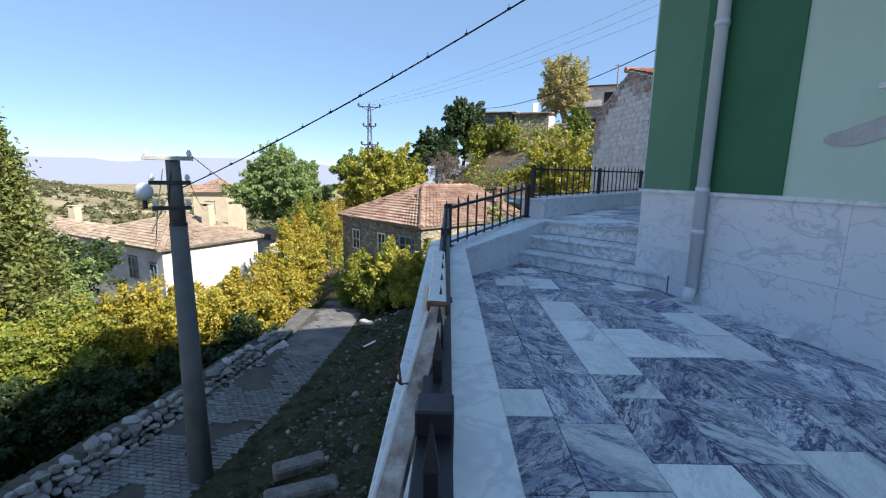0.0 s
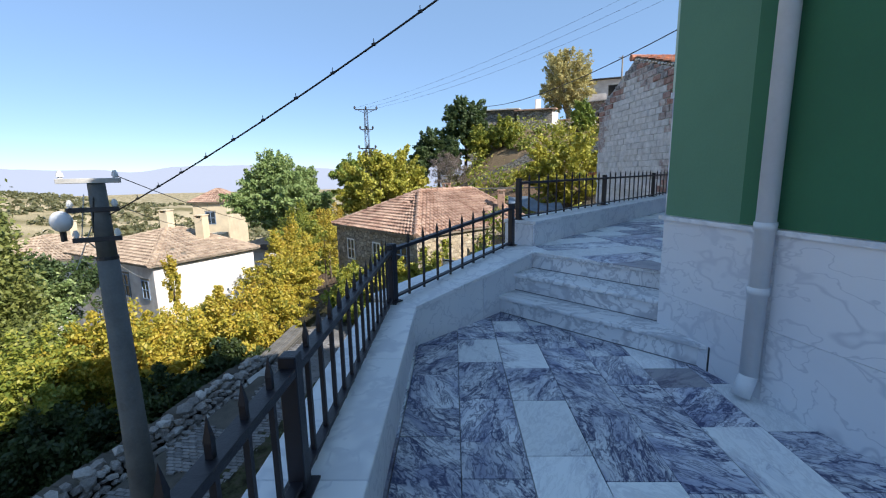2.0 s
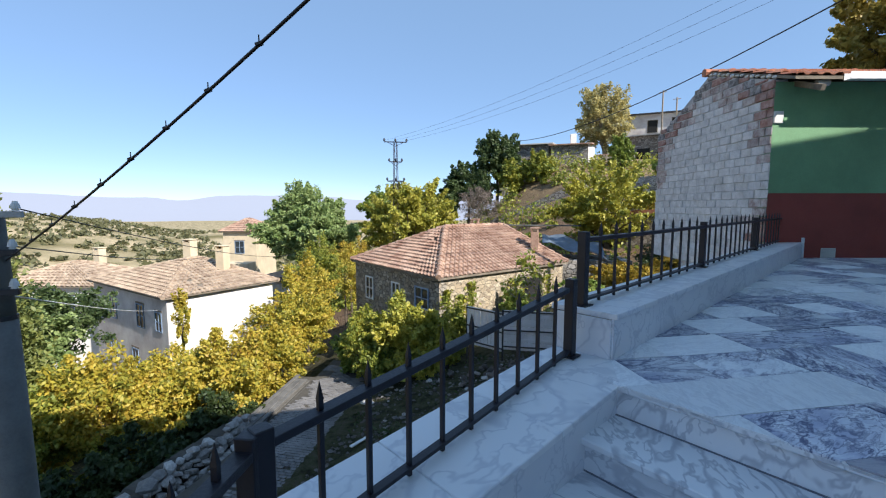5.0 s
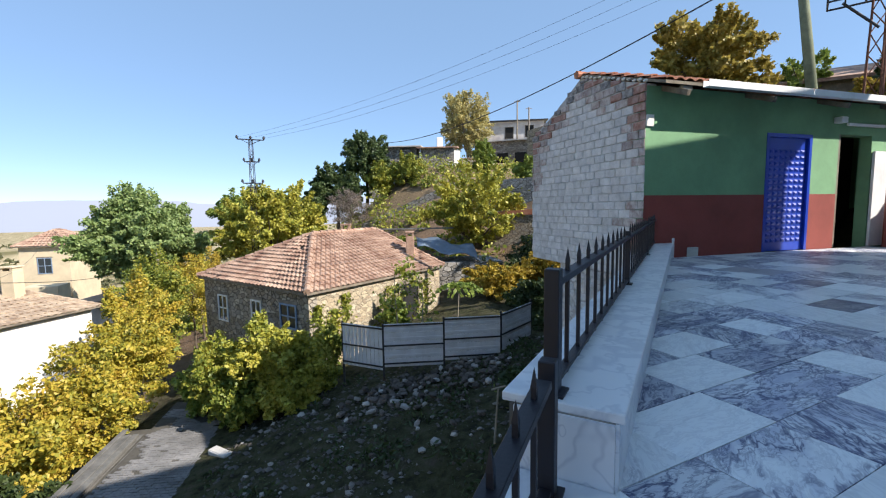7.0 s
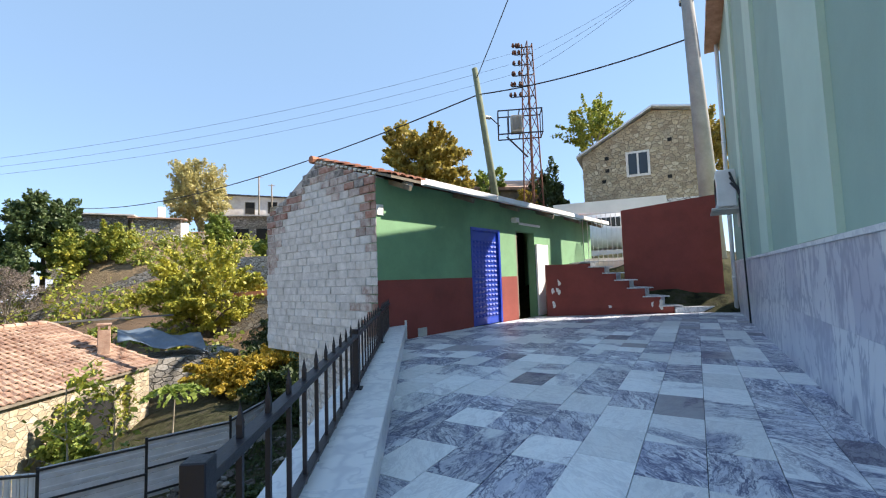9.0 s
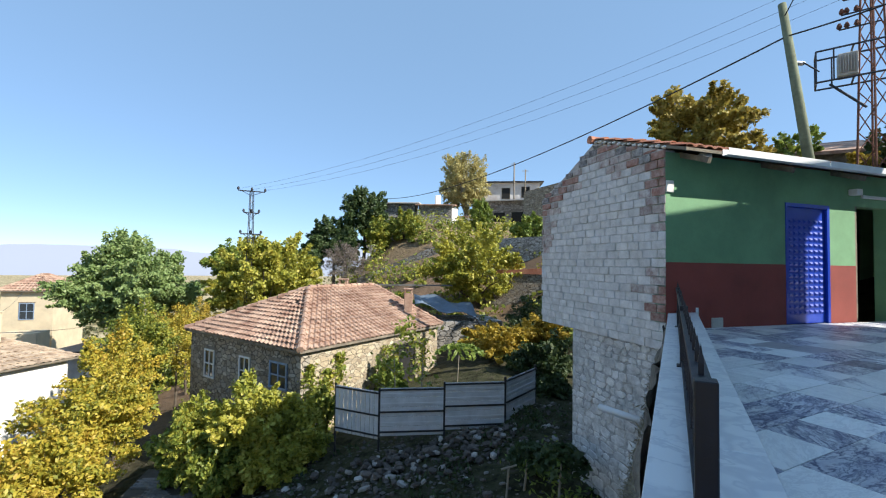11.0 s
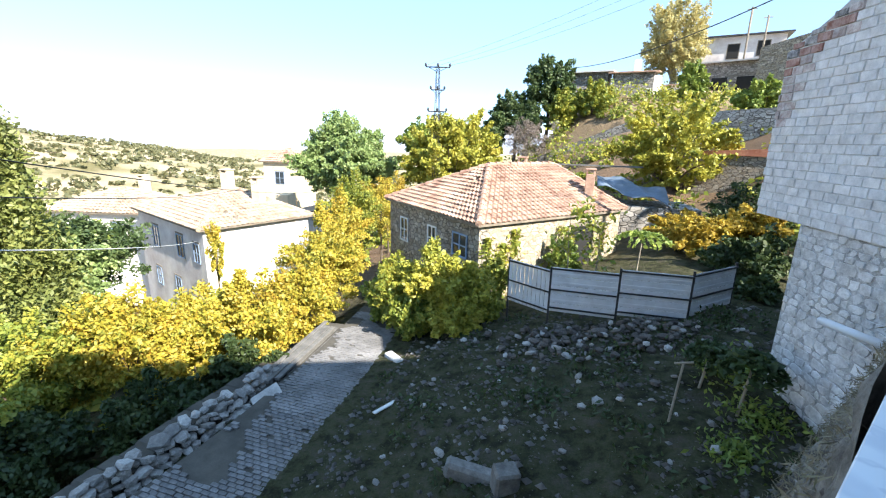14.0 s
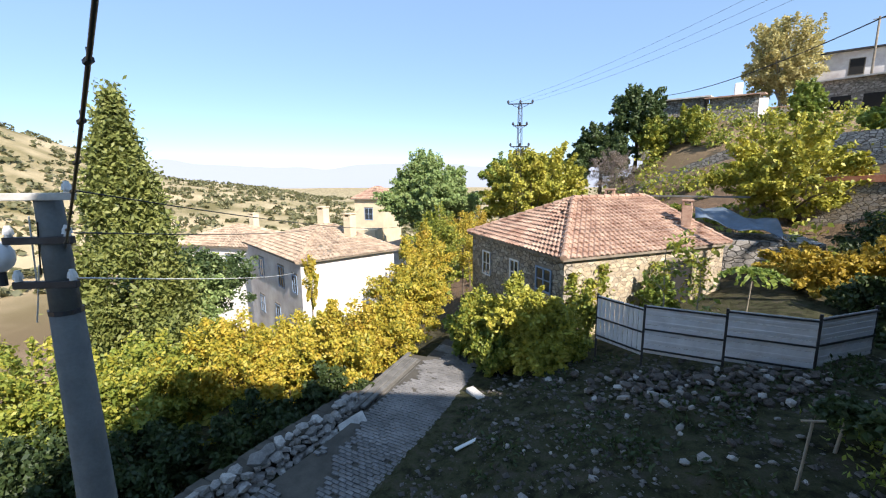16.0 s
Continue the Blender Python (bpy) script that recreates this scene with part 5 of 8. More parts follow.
for s, zt in noses:
    p, q = LA + ld * LL * (prev_s - 0.02) - ln2 * 0.03, LA + ld * (LL * s + 0.22) - ln2 * 0.03
    bm = bmesh.new()
    prism(bm, [tuple(p), tuple(q), tuple(q + ln2 * 1.5), tuple(p + ln2 * 1.5)], zt - 0.03, zt)
    part("tread", bm, STEP_MARBLE, flight)
    bm = bmesh.new()
    q2 = q - ld * 0.03
    prism(bm, [tuple(p + ln2 * 0.24), tuple(q2 + ln2 * 0.24), tuple(q2 + ln2 * 1.5), tuple(p + ln2 * 1.5)], 0.4, zt - 0.031)
    part("riser", bm, STEP_MARBLE, flight)
    prev_s = s
bm = bmesh.new()
prism(bm, [tuple(LB + ld * 0.02 - ln2 * 0.03), tuple(BE), tuple(Vector(BE) + ln2 * 1.3), tuple(LB + ln2 * 1.5)], 0.42, 0.665)
part("landing", bm, STEP_MARBLE, flight)
bm = bmesh.new()
T0, T1 = Vector((14.05, 8.95)), Vector((12.95, 11.2))
tn = Vector((0.9, 0.44))
prism(bm, [tuple(T0), tuple(T1), tuple(T1 + tn * 0.25), tuple(T0 + tn * 0.25)], 0.3, [3.72, 3.50, 3.50, 3.72])
structure("wall_5", bm, SHED_RED, "tall dark red painted retaining wall beside the stair", "wall")

# ---- lane above, beyond the stair ----
fence = thing("lane_fence", "white iron bar fence along the lane above the stair", "fence")
F0, F1 = Vector((13.1, 13.6)), Vector((14.6, 12.0))
for k in range(15):
    p = F0.lerp(F1, k / 14)
    bm = bmesh.new()
    tube(bm, (p.x, p.y, 1.9), (p.x, p.y, 3.75), 0.012, seg=6)
    part("bar", bm, WHITE_PAINT, fence)
for z in (2.05, 3.7):
    bm = bmesh.new()
    tube(bm, (F0.x, F0.y, z), (F1.x, F1.y, z), 0.018, seg=6)
    part("rail", bm, WHITE_PAINT, fence)
bm = bmesh.new()
prism(bm, [(12.8, 14.0), (15.0, 11.8), (15.1, 11.95), (12.9, 14.15)], 0.5, 2.15)
structure("wall_6", bm, LIME, "low limewashed wall of the lane", "wall")
bm = bmesh.new()
prism(bm, [(19.6, 18.9), (22.4, 14.2), (22.6, 14.3), (19.8, 19.0)], 1.0, 5.4)
structure("wall_7", bm, LIME, "whitewashed yard wall under the stone house", "wall")


def van(at):
    root = thing("van", "white panel van with dark windows parked in the lane", "van", at=at)
    bm = bmesh.new()
    prof = [(-2.1, 0.35), (2.05, 0.35), (2.15, 0.6), (2.1, 0.95), (1.5, 1.12), (0.85, 1.78), (-1.95, 1.84), (-2.12, 1.2)]
    for sx in (-0.85, 0.85):
        pass
    l = [bm.verts.new((x, -0.85 + (0.08 if z > 1.3 else 0), z)) for x, z in prof]
    r = [bm.verts.new((x, 0.85 - (0.08 if z > 1.3 else 0), z)) for x, z in prof]
    bm.faces.new(l)
    bm.faces.new(r[::-1])
    for i in range(len(prof)):
        j = (i + 1) % len(prof)
        bm.faces.new((l[i], r[i], r[j], l[j]))
    bmesh.ops.recalc_face_normals(bm, faces=list(bm.faces))
    bmesh.ops.bevel(bm, geom=list(bm.edges), offset=0.06, segments=2, affect="EDGES")
    part("body", bm, WHITE_PAINT, root, "", True)
    for x0, x1 in ((-1.85, -0.95), (-0.85, 0.1), (0.2, 0.95)):
        for sy in (-1, 1):
            bm = bmesh.new()
            add_box(bm, ((x0 + x1) / 2, sy * 0.80, 1.42), (x1 - x0, 0.05, 0.42), None, 0.02)
            part("side_window", bm, GLASS, root)
    bm = bmesh.new()
    add_box(bm, (1.22, 0, 1.45), (0.04, 1.35, 0.66), Matrix.Translation((0, 0, 0)) @ Matrix.Translation((1.22, 0, 1.45)) @ Matrix.Rotation(radians(-44), 4, "Y") @ Matrix.Translation((-1.22, 0, -1.45)))
    part("windscreen", bm, GLASS, root)
    bm = bmesh.new()
    add_box(bm, (-2.08, 0, 1.45), (0.06, 1.3, 0.5), None, 0.02)
    part("rear_window", bm, GLASS, root)
    for sy in (-0.72, 0.72):
        bm = bmesh.new()
        add_box(bm, (-2.12, sy, 1.05), (0.06, 0.14, 0.4), None, 0.02)
        part("tail_light", bm, SHED_RED, root, "red tail light")
    for x in (-1.35, 1.4):
        for sy in (-0.82, 0.82):
            bm = bmesh.new()
            tube(bm, (x, sy - 0.09, 0.33), (x, sy + 0.09, 0.33), 0.33, seg=20)
            w = part("wheel", bm, CABLE, root, "", True)
            bm = bmesh.new()
            tube(bm, (x, sy - 0.095, 0.33), (x, sy + 0.095, 0.33), 0.2, seg=16)
            part("rim", bm, STEEL, w)
    return root


van(Matrix.Translation((17.7, 14.9, 2.33)) @ Matrix.Rotation(radians(118), 4, "Z"))


# ---- houses ----
def hip_house(name, near, left, depth, z0, ze, rise, over, wall_left, wall_right, roof_mat, label, ridge_in, nx, ny, seed):
    """House with its near corner, its left corner and a depth going away to the right. Returns the root and wall helpers."""
    root = thing(name, label, "house")
    N, L = Vector(near), Vector(left)
    u = (L - N).normalized()
    v = Vector((u.y, -u.x))
    if v.y < 0:
        v = -v
    w = (L - N).length
    def at(a, b, z):
        p = N + u * a + v * b
        return Vector((p.x, p.y, z))
    t = 0.4
    for nm, poly, mt in (("wall", ((0, 0), (w, 0), (w, t), (0, t)), wall_left), ("wall", ((0, t), (t, t), (t, depth), (0, depth)), wall_right),
                         ("wall", ((w - t, t), (w, t), (w, depth), (w - t, depth)), wall_left), ("wall", ((t, depth - t), (w - t, depth - t), (w - t, depth), (t, depth)), wall_right)):
        bm = bmesh.new()
        prism(bm, [tuple(at(a, b, 0)[:2]) for a, b in poly], z0, ze)
        part(nm, bm, mt, root)
    o = over
    e = [at(-o, -o, ze), at(w + o, -o, ze), at(w + o, depth + o, ze), at(-o, depth + o, ze)]
    r0, r1 = at(w / 2, ridge_in[0], ze + rise), at(w / 2, ridge_in[1], ze + rise)
    bm = bmesh.new()
    be, te = [bm.verts.new(p - Vector((0, 0, 0.02))) for p in e], [bm.verts.new(p + Vector((0, 0, 0.06))) for p in e]
    a0, a1 = bm.verts.new(r0 + Vector((0, 0, 0.02))), bm.verts.new(r1 + Vector((0, 0, 0.02)))
    bm.faces.new(be)
    for i in range(4):
        bm.faces.new((be[i], be[(i + 1) % 4], te[(i + 1) % 4], te[i]))
    bm.faces.new((te[0], te[1], a0))
    bm.faces.new((te[1], te[2], a1, a0))
    bm.faces.new((te[2], te[3], a1))
    bm.faces.new((te[3], te[0], a0, a1))
    bmesh.ops.recalc_face_normals(bm, faces=list(bm.faces))
    roof = part("roof", bm, WOOD, root, "tiled hipped roof")
    up = Vector((0, 0, 0.05))
    tiled_slope("roof_tiles", e[1] + up, e[0] + up, r0 + up, r0 + up, nx, ny, roof_mat, roof, 0.055, "", seed, 0.004)
    tiled_slope("roof_tiles", e[0] + up, e[3] + up, r1 + up, r0 + up, round(nx * depth / w), ny, roof_mat, roof, 0.05, "", seed + 1, 0.004)
    tiled_slope("roof_tiles", e[2] + up, e[1] + up, r0 + up, r1 + up, round(nx * depth / w), ny, roof_mat, roof, 0.05, "", seed + 2, 0.004)
    for p, q in ((e[0], r0), (e[1], r0), (r0, r1), (e[3], r1), (e[2], r1)):
        bm = bmesh.new()
        n = max(2, round((q - p).length / 0.45))
        for k in range(n):
            s0, s1 = p.lerp(q, k / n), p.lerp(q, min(1, (k + 1.1) / n))
            tube(bm, s0 + Vector((0, 0, 0.12)), s1 + Vector((0, 0, 0.10)), 0.13, 0.10, 8)
        part("ridge_tiles", bm, roof_mat, roof, "row of half round ridge tiles")
    def opening(side, s0, s1, z_lo, z_hi, mat, cols=2, rows=2, glass=True):
        """A window on the left face (side 0) or on the right face (side 1)."""
        q = (lambda a, b, z: at(a, b, z)) if side == 0 else (lambda a, b, z: at(b, a, z))
        wn_ = thing("window", "", "")
        wn_.parent = root
        def slab(a0, a1, c0, c1, d0, d1, nm, mt):
            bm = bmesh.new()
            prism(bm, [tuple(q(a, b, 0)[:2]) for a, b in ((a0, d0), (a1, d0), (a1, d1), (a0, d1))], c0, c1)
            part(nm, bm, mt, wn_)
        # dark sheet paints the shade of the room behind
        slab(s0, s1, z_lo, z_hi, -0.012, 0.0, "reveal", DARK)
        for a0, a1, c0, c1 in ((s0, s0 + 0.07, z_lo, z_hi), (s1 - 0.07, s1, z_lo, z_hi), (s0 + 0.07, s1 - 0.07, z_hi - 0.07, z_hi), (s0 + 0.07, s1 - 0.07, z_lo, z_lo + 0.07)):
            slab(a0, a1, c0, c1, -0.06, -0.013, "window_frame", mat)
        for i in range(1, cols):
            a = s0 + (s1 - s0) * i / cols
            slab(a - 0.03, a + 0.03, z_lo + 0.07, z_hi - 0.07, -0.05, -0.013, "mullion", mat)
        for j in range(1, rows):
            c = z_lo + (z_hi - z_lo) * j / rows
            slab(s0 + 0.07, s1 - 0.07, c - 0.025, c + 0.025, -0.045, -0.013, "glazing_bar", mat)
        if glass:
            slab(s0 + 0.07, s1 - 0.07, z_lo + 0.07, z_hi - 0.07, -0.022, -0.014, "pane", GLASS)
        slab(s0 - 0.08, s1 + 0.08, z_hi + 0.002, z_hi + 0.12, -0.03, 0.0, "lintel", WOOD)
        return wn_
    def chimney(a, b, z_lo, z_hi, s, mat):
        bm = bmesh.new()
        p = at(a, b, 0)
        add_box(bm, (p.x, p.y, (z_lo + z_hi) / 2), (s, s, z_hi - z_lo), None, 0.02)
        ch = part("chimney", bm, mat, root)
        for dx in (-1, 1):
            bm = bmesh.new()
            add_box(bm, (p.x + dx * s * 0.38, p.y, z_hi + 0.09), (s * 0.2, s, 0.18))
            part("pot", bm, mat, ch)
        bm = bmesh.new()
        add_box(bm, (p.x, p.y, z_hi + 0.22), (s * 1.15, s * 1.15, 0.07), None, 0.01)
        part("cowl", bm, mat, ch)
    return root, opening, chimney, at


# stone house; sun and shade are painted in by RUBBLE_WARM right, RUBBLE left
sh, s_open, s_chim, s_at = hip_house("stone_house", (-3.32, 19.7), (-9.2, 24.55), 8.3, -6.6, -1.62, 1.85, 0.18, RUBBLE, RUBBLE_WARM, ROOF_OLD,
                                     "rubble stone village house with a weathered hipped tile roof", (3.3, 7.6), 30, 15, 21)
s_open(0, 5.6, 6.4, -3.45, -2.25, WIN_WHITE)
s_open(0, 3.0, 3.75, -3.35, -2.2, WIN_WHITE)
s_open(0, 0.7, 1.75, -3.1, -2.12, WIN_BLUE)
s_open(1, 5.0, 6.5, -4.6, -2.05, WOOD, 1, 1, False)
s_chim(1.2, 7.4, -1.2, 0.02, 0.42, ROOF_OLD)
s_chim(4.0, 5.6, 0.0, 0.45, 0.45, ROOF_OLD)
# leaning sheet roof and tarpaulin behind it
lean = thing("lean_to", "blue grey tarpaulin over a sagging lean-to roof", "lean-to")
bm = bmesh.new()
g0 = []
for i in range(9):
    for j in range(5):
        x, y = 0.9 + i * 0.46, 29.5 + j * 0.75 - i * 0.1
        g0.append(bm.verts.new((x, y, -0.85 - i * 0.09 + 0.16 * math.sin(i * 1.3 + j) + j * 0.12)))
for i in range(8):
    for j in range(4):
        bm.faces.new((g0[i * 5 + j], g0[i * 5 + 5 + j], g0[i * 5 + 6 + j], g0[i * 5 + 1 + j]))
e = bmesh.ops.extrude_face_region(bm, geom=list(bm.faces))
bmesh.ops.translate(bm, vec=(0, 0, 0.03), verts=[v for v in e["geom"] if isinstance(v, bmesh.types.BMVert)])
bmesh.ops.recalc_face_normals(bm, faces=list(bm.faces))
part("tarpaulin", bm, TARP, lean, "", True)
for x, y in ((0.8, 29.6), (4.5, 29.0), (0.8, 32.3), (4.5, 31.8)):
    bm = bmesh.new()
    tube(bm, (x, y, ground_z(x, y) - 0.2), (x, y, -0.95 if x < 2 else -1.45), 0.07, 0.06, 8)
    part("post", bm, WOOD, lean)
bm = bmesh.new()
add_box(bm, (0.5, 31.0, 0.18), (5.5, 0.18, 0.08), Matrix.Translation((0, 0, 0)))
part("beam", bm, WOOD_GREY, lean, "grey weathered beam")
bm = bmesh.new()
prism(bm, [(1.0, 28.3), (6.0, 29.0), (5.6, 32.2), (0.7, 31.5)], -5.0, -1.75)
part("wall", bm, RUBBLE_GREY, lean)

# white house
wh, w_open, w_chim, w_at = hip_house("white_house", (-21.4, 24.0), (-32.2, 28.2), 7.3, -12.5, -4.2, 1.55, 0.35, LIME_PINK, LIME, ROOF_BEIGE,
                                     "two storey limewashed house with a low tiled roof", (4.0, 5.2), 40, 13, 31)
for a, b in ((7.6, 8.7), (3.2, 4.3)):
    w_open(0, a, b, -6.6, -5.0, WIN_BLUE)
for a, b in ((8.0, 9.0), (4.4, 5.4)):
    w_open(0, a, b, -9.6, -8.2, WIN_BLUE)
w_open(0, 0.7, 1.6, -6.5, -5.2, WIN_BLUE)
w_chim(8.2, 5.5, -3.6, -1.5, 0.75, CREAM)
w_chim(3.2, 5.4, -3.4, -1.75, 0.7, CREAM)

# houses further left
lh, l_open, l_chim, l_at = hip_house("tiled_house", (-33.5, 29.6), (-42.5, 27.5), 6.5, -13, -5.0, 1.5, 0.4, LIME, LIME, ROOF_BEIGE,
                                     "low limewashed house with an old tile roof", (3.0, 4.0), 26, 9, 41)
l_open(0, 2.0, 3.0, -7.1, -5.7, WIN_BLUE)
l_open(0, 5.5, 6.5, -7.1, -5.7, WIN_BLUE)
l_chim(4.0, 5.4, -4.3, -2.6, 0.7, CREAM)
yh, y_open, y_chim, y_at = hip_house("cream_house", (-36.2, 53.0), (-40.6, 52.2), 6.0, -14, -2.0, 1.6, 0.4, CREAM, CREAM, ROOF_OLD,
                                     "cream plastered house with a tiled roof behind the trees", (2.0, 3.5), 14, 7, 51)
y_open(0, 1.6, 2.9, -4.9, -3.2, WIN_BLUE)
bm = bmesh.new()
prism(bm, [(-35.0, 49.5), (-38.0, 48.8), (-38.6, 51.0), (-35.5, 51.8)], -13, -5.8)
part("annex", bm, CREAM, yh, "cream plastered annex")
ds = thing("dark_shed", "dark sheet roofed shed with a whitewashed wall", "shed")
bm = bmesh.new()
prism(bm, [(-19.6, 34.2), (-23.2, 35.8), (-22.2, 39.0), (-18.4, 37.4)], -11, [-4.8, -5.2, -4.9, -4.4])
part("wall", bm, LIME_PINK, ds)
bm = bmesh.new()
m, _ = along((-23.7, 35.3, -5.0), (-18.2, 33.9, -4.4))
prism(bm, [(-19.2, 33.7), (-23.7, 35.4), (-22.4, 39.6), (-17.9, 37.9)], -4.9, [-4.35, -4.8, -4.5, -3.95])
part("roof", bm, STEEL_DARK, ds)


# hill cottages
def cottage(name, a, b, depth, z0, z1, wall, roof, label, slope=0.6, windows=(), over=0.4):
    root = thing(name, label, "house")
    A, B = Vector(a), Vector(b)
    u = (B - A).normalized()
    v = Vector((-u.y, u.x))
    w = (B - A).length
    at = lambda s, o, z: Vector(((A + u * s + v * o).x, (A + u * s + v * o).y, z))
    bm = bmesh.new()
    prism(bm, [tuple(at(s, o, 0)[:2]) for s, o in ((0, 0), (w, 0), (w, depth), (0, depth))], z0, [z1, z1, z1 + slope, z1 + slope])
    part("wall", bm, wall, root)
    bm = bmesh.new()
    pts = [at(-over, -over, z1 + 0.02 - slope * over / depth), at(w + over, -over, z1 + 0.02 - slope * over / depth), at(w + over, depth + over, z1 + slope + 0.05), at(-over, depth + over, z1 + slope + 0.05)]
    lo, hi = [bm.verts.new(p) for p in pts], [bm.verts.new(p + Vector((0, 0, 0.16))) for p in pts]
    bm.faces.new(lo[::-1])
    bm.faces.new(hi)
    for i in range(4):
        bm.faces.new((lo[i], lo[(i + 1) % 4], hi[(i + 1) % 4], hi[i]))
    part("roof", bm, roof, root)
    for s0, s1, c0, c1, mt in windows:
        bm = bmesh.new()
        prism(bm, [tuple(at(s, o, 0)[:2]) for s, o in ((s0, -0.05), (s1, -0.05), (s1, 0.0), (s0, 0.0))], c0, c1)
        wn_ = part("window", bm, mt, root)
        bm = bmesh.new()
        prism(bm, [tuple(at(s, o, 0)[:2]) for s, o in ((s0 + 0.1, -0.07), (s1 - 0.1, -0.07), (s1 - 0.1, -0.051), (s0 + 0.1, -0.051))], c0 + 0.1, c1 - 0.1)
        # plain near black pane: the unlit room is painted on
        part("pane", bm, DARK, wn_)
    return root, at


hut, hut_at = cottage("stone_hut", (2.3, 66.0), (7.0, 65.2), 4.5, 1.0, 9.9, RUBBLE_GREY, ROOF_OLD, "square rubble stone hut on the hillside", 0.5, ((4.0, 4.6, 6.5, 8.0, LIME),), 0.5)
bm = bmesh.new()
prism(bm, [(7.02, 65.25), (7.9, 65.5), (7.9, 69.0), (7.02, 69.0)], 2.0, 9.5)
part("white_side", bm, LIME, hut, "limewashed side wall in the sun")
bm = bmesh.new()
add_box(bm, (5.2, 68.0, 10.6), (0.8, 0.8, 2.2), None, 0.03)
part("chimney", bm, LIME, hut)
cottage("hill_shed", (-5.5, 69.0), (1.8, 68.0), 5, 3.0, 10.4, RUBBLE_GREY, CONCRETE_PALE, "long low stone shed with a pale sheet roof", 0.4, ((4.5, 6.5, 6.8, 8.4, DARK),), 0.7)
cottage("hill_cottage", (8.2, 68.5), (13.0, 67.0), 5, 3.0, 8.6, LIME, ROOF_OLD, "limewashed cottage with an old tile roof", 0.6, ((1.0, 2.6, 6.6, 7.9, DARK), (3.0, 4.2, 6.6, 7.9, DARK)), 0.5)
cottage("hill_cottage", (12.8, 70.5), (20.5, 67.0), 6, 3.0, 11.4, RUBBLE_GREY, CONCRETE_PALE, "stone cottage with a pale sheet roof", 0.9, ((1.5, 3.2, 8.0, 9.6, DARK), (4.2, 6.0, 8.0, 9.6, DARK)), 0.6)
cottage("upper_house", (14.2, 78.5), (23.5, 76.5), 6, 6.0, 15.9, LIME_PINK, STEEL_DARK, "pale upper house with dark windows and a flat dark roof", 0.3, ((3.0, 4.5, 13.0, 15.0, WOOD), (6.4, 7.9, 13.2, 15.2, WOOD)), 0.7)
for a, b, z0, z1, dz, mt, lb in (((-5.2, 55.5), (5.6, 52.0), -5.0, 4.3, 4.6, RUBBLE_GREY, "grey dry stone terrace wall climbing the hillside"),
                             ((8.5, 45.0), (22.0, 37.5), -4.0, 4.6, 0.6, RUBBLE_PALE, "grey dry stone terrace wall below the cottages"),
                             ((17.2, 64.0), (22.5, 60.0), 3.0, 13.2, 1.2, RUBBLE, "dark ruined stone wall above the cottages"),
                             ((6.5, 36.6), (15.0, 33.5), -6.0, 1.5, 0.6, RUBBLE, "dark rubble yard wall with a brick coping")):
    bm = bmesh.new()
    c, d = off(a, b, 0.7)
    prism(bm, [a, b, d, c], z0, [z1 - dz, z1, z1, z1 - dz])
    w_ = structure("terrace_wall", bm, mt, lb, "wall")
    if "coping" in lb:
        bm = bmesh.new()
        c, d = off(a, b, 0.8)
        a2, b2 = off(a, b, -0.1)
        prism(bm, [a2, b2, d, c], z1 - 0.64, [z1 - 0.45, z1 + 0.12, z1 + 0.12, z1 - 0.45])
        part("coping", bm, ROOF_NEW, w_, "orange brick coping")

# stone house above the lane
up_h = thing("upper_stone_house", "two storey rubble stone house with a grey sheet metal roof", "house")
U0, U1 = Vector((22.2, 18.7)), Vector((24.9, 13.7))
ud = (U1 - U0).normalized()
un = Vector((-ud.y, ud.x))
un = un if un.x > 0 else -un
UL = (U1 - U0).length
upt = lambda s, o, z: Vector(((U0 + ud * s + un * o).x, (U0 + ud * s + un * o).y, z))
bm = bmesh.new()
prism(bm, [tuple(upt(s, o, 0)[:2]) for s, o in ((0, 0), (UL * 0.66, 0), (UL, 0), (UL, 7), (UL * 0.66, 7), (0, 7))], 1.5, [8.4, 10.45, 10.1, 10.1, 10.45, 8.4])
part("wall", bm, RUBBLE_WARM, up_h)
bm = bmesh.new()
q = [upt(-0.3, -0.35, 8.28), upt(UL * 0.66, -0.35, 10.55), upt(UL * 0.66, 7.3, 10.55), upt(-0.3, 7.3, 8.28), upt(UL + 0.35, -0.35, 10.1), upt(UL + 0.35, 7.3, 10.1)]
lo, hi = [bm.verts.new(p) for p in q], [bm.verts.new(p + Vector((0, 0, 0.10))) for p in q]
for f in ((0, 1, 2, 3), (1, 4, 5, 2)):
    bm.faces.new([lo[i] for i in f][::-1])
    bm.faces.new([hi[i] for i in f])
for i, j in ((0, 1), (1, 4), (4, 5), (5, 2), (2, 3), (3, 0)):
    bm.faces.new((lo[i], lo[j], hi[j], hi[i]))
bmesh.ops.recalc_face_normals(bm, faces=list(bm.faces))
part("roof", bm, STEEL, up_h, "grey sheet metal roof")
bm = bmesh.new()
prism(bm, [tuple(upt(s, o, 0)[:2]) for s, o in ((-0.02, -0.03), (UL, -0.03), (UL, 0), (-0.02, 0))], 1.5, 5.5)
part("limewash_band", bm, RUBBLE_WHITE, up_h, "limewashed lower storey")
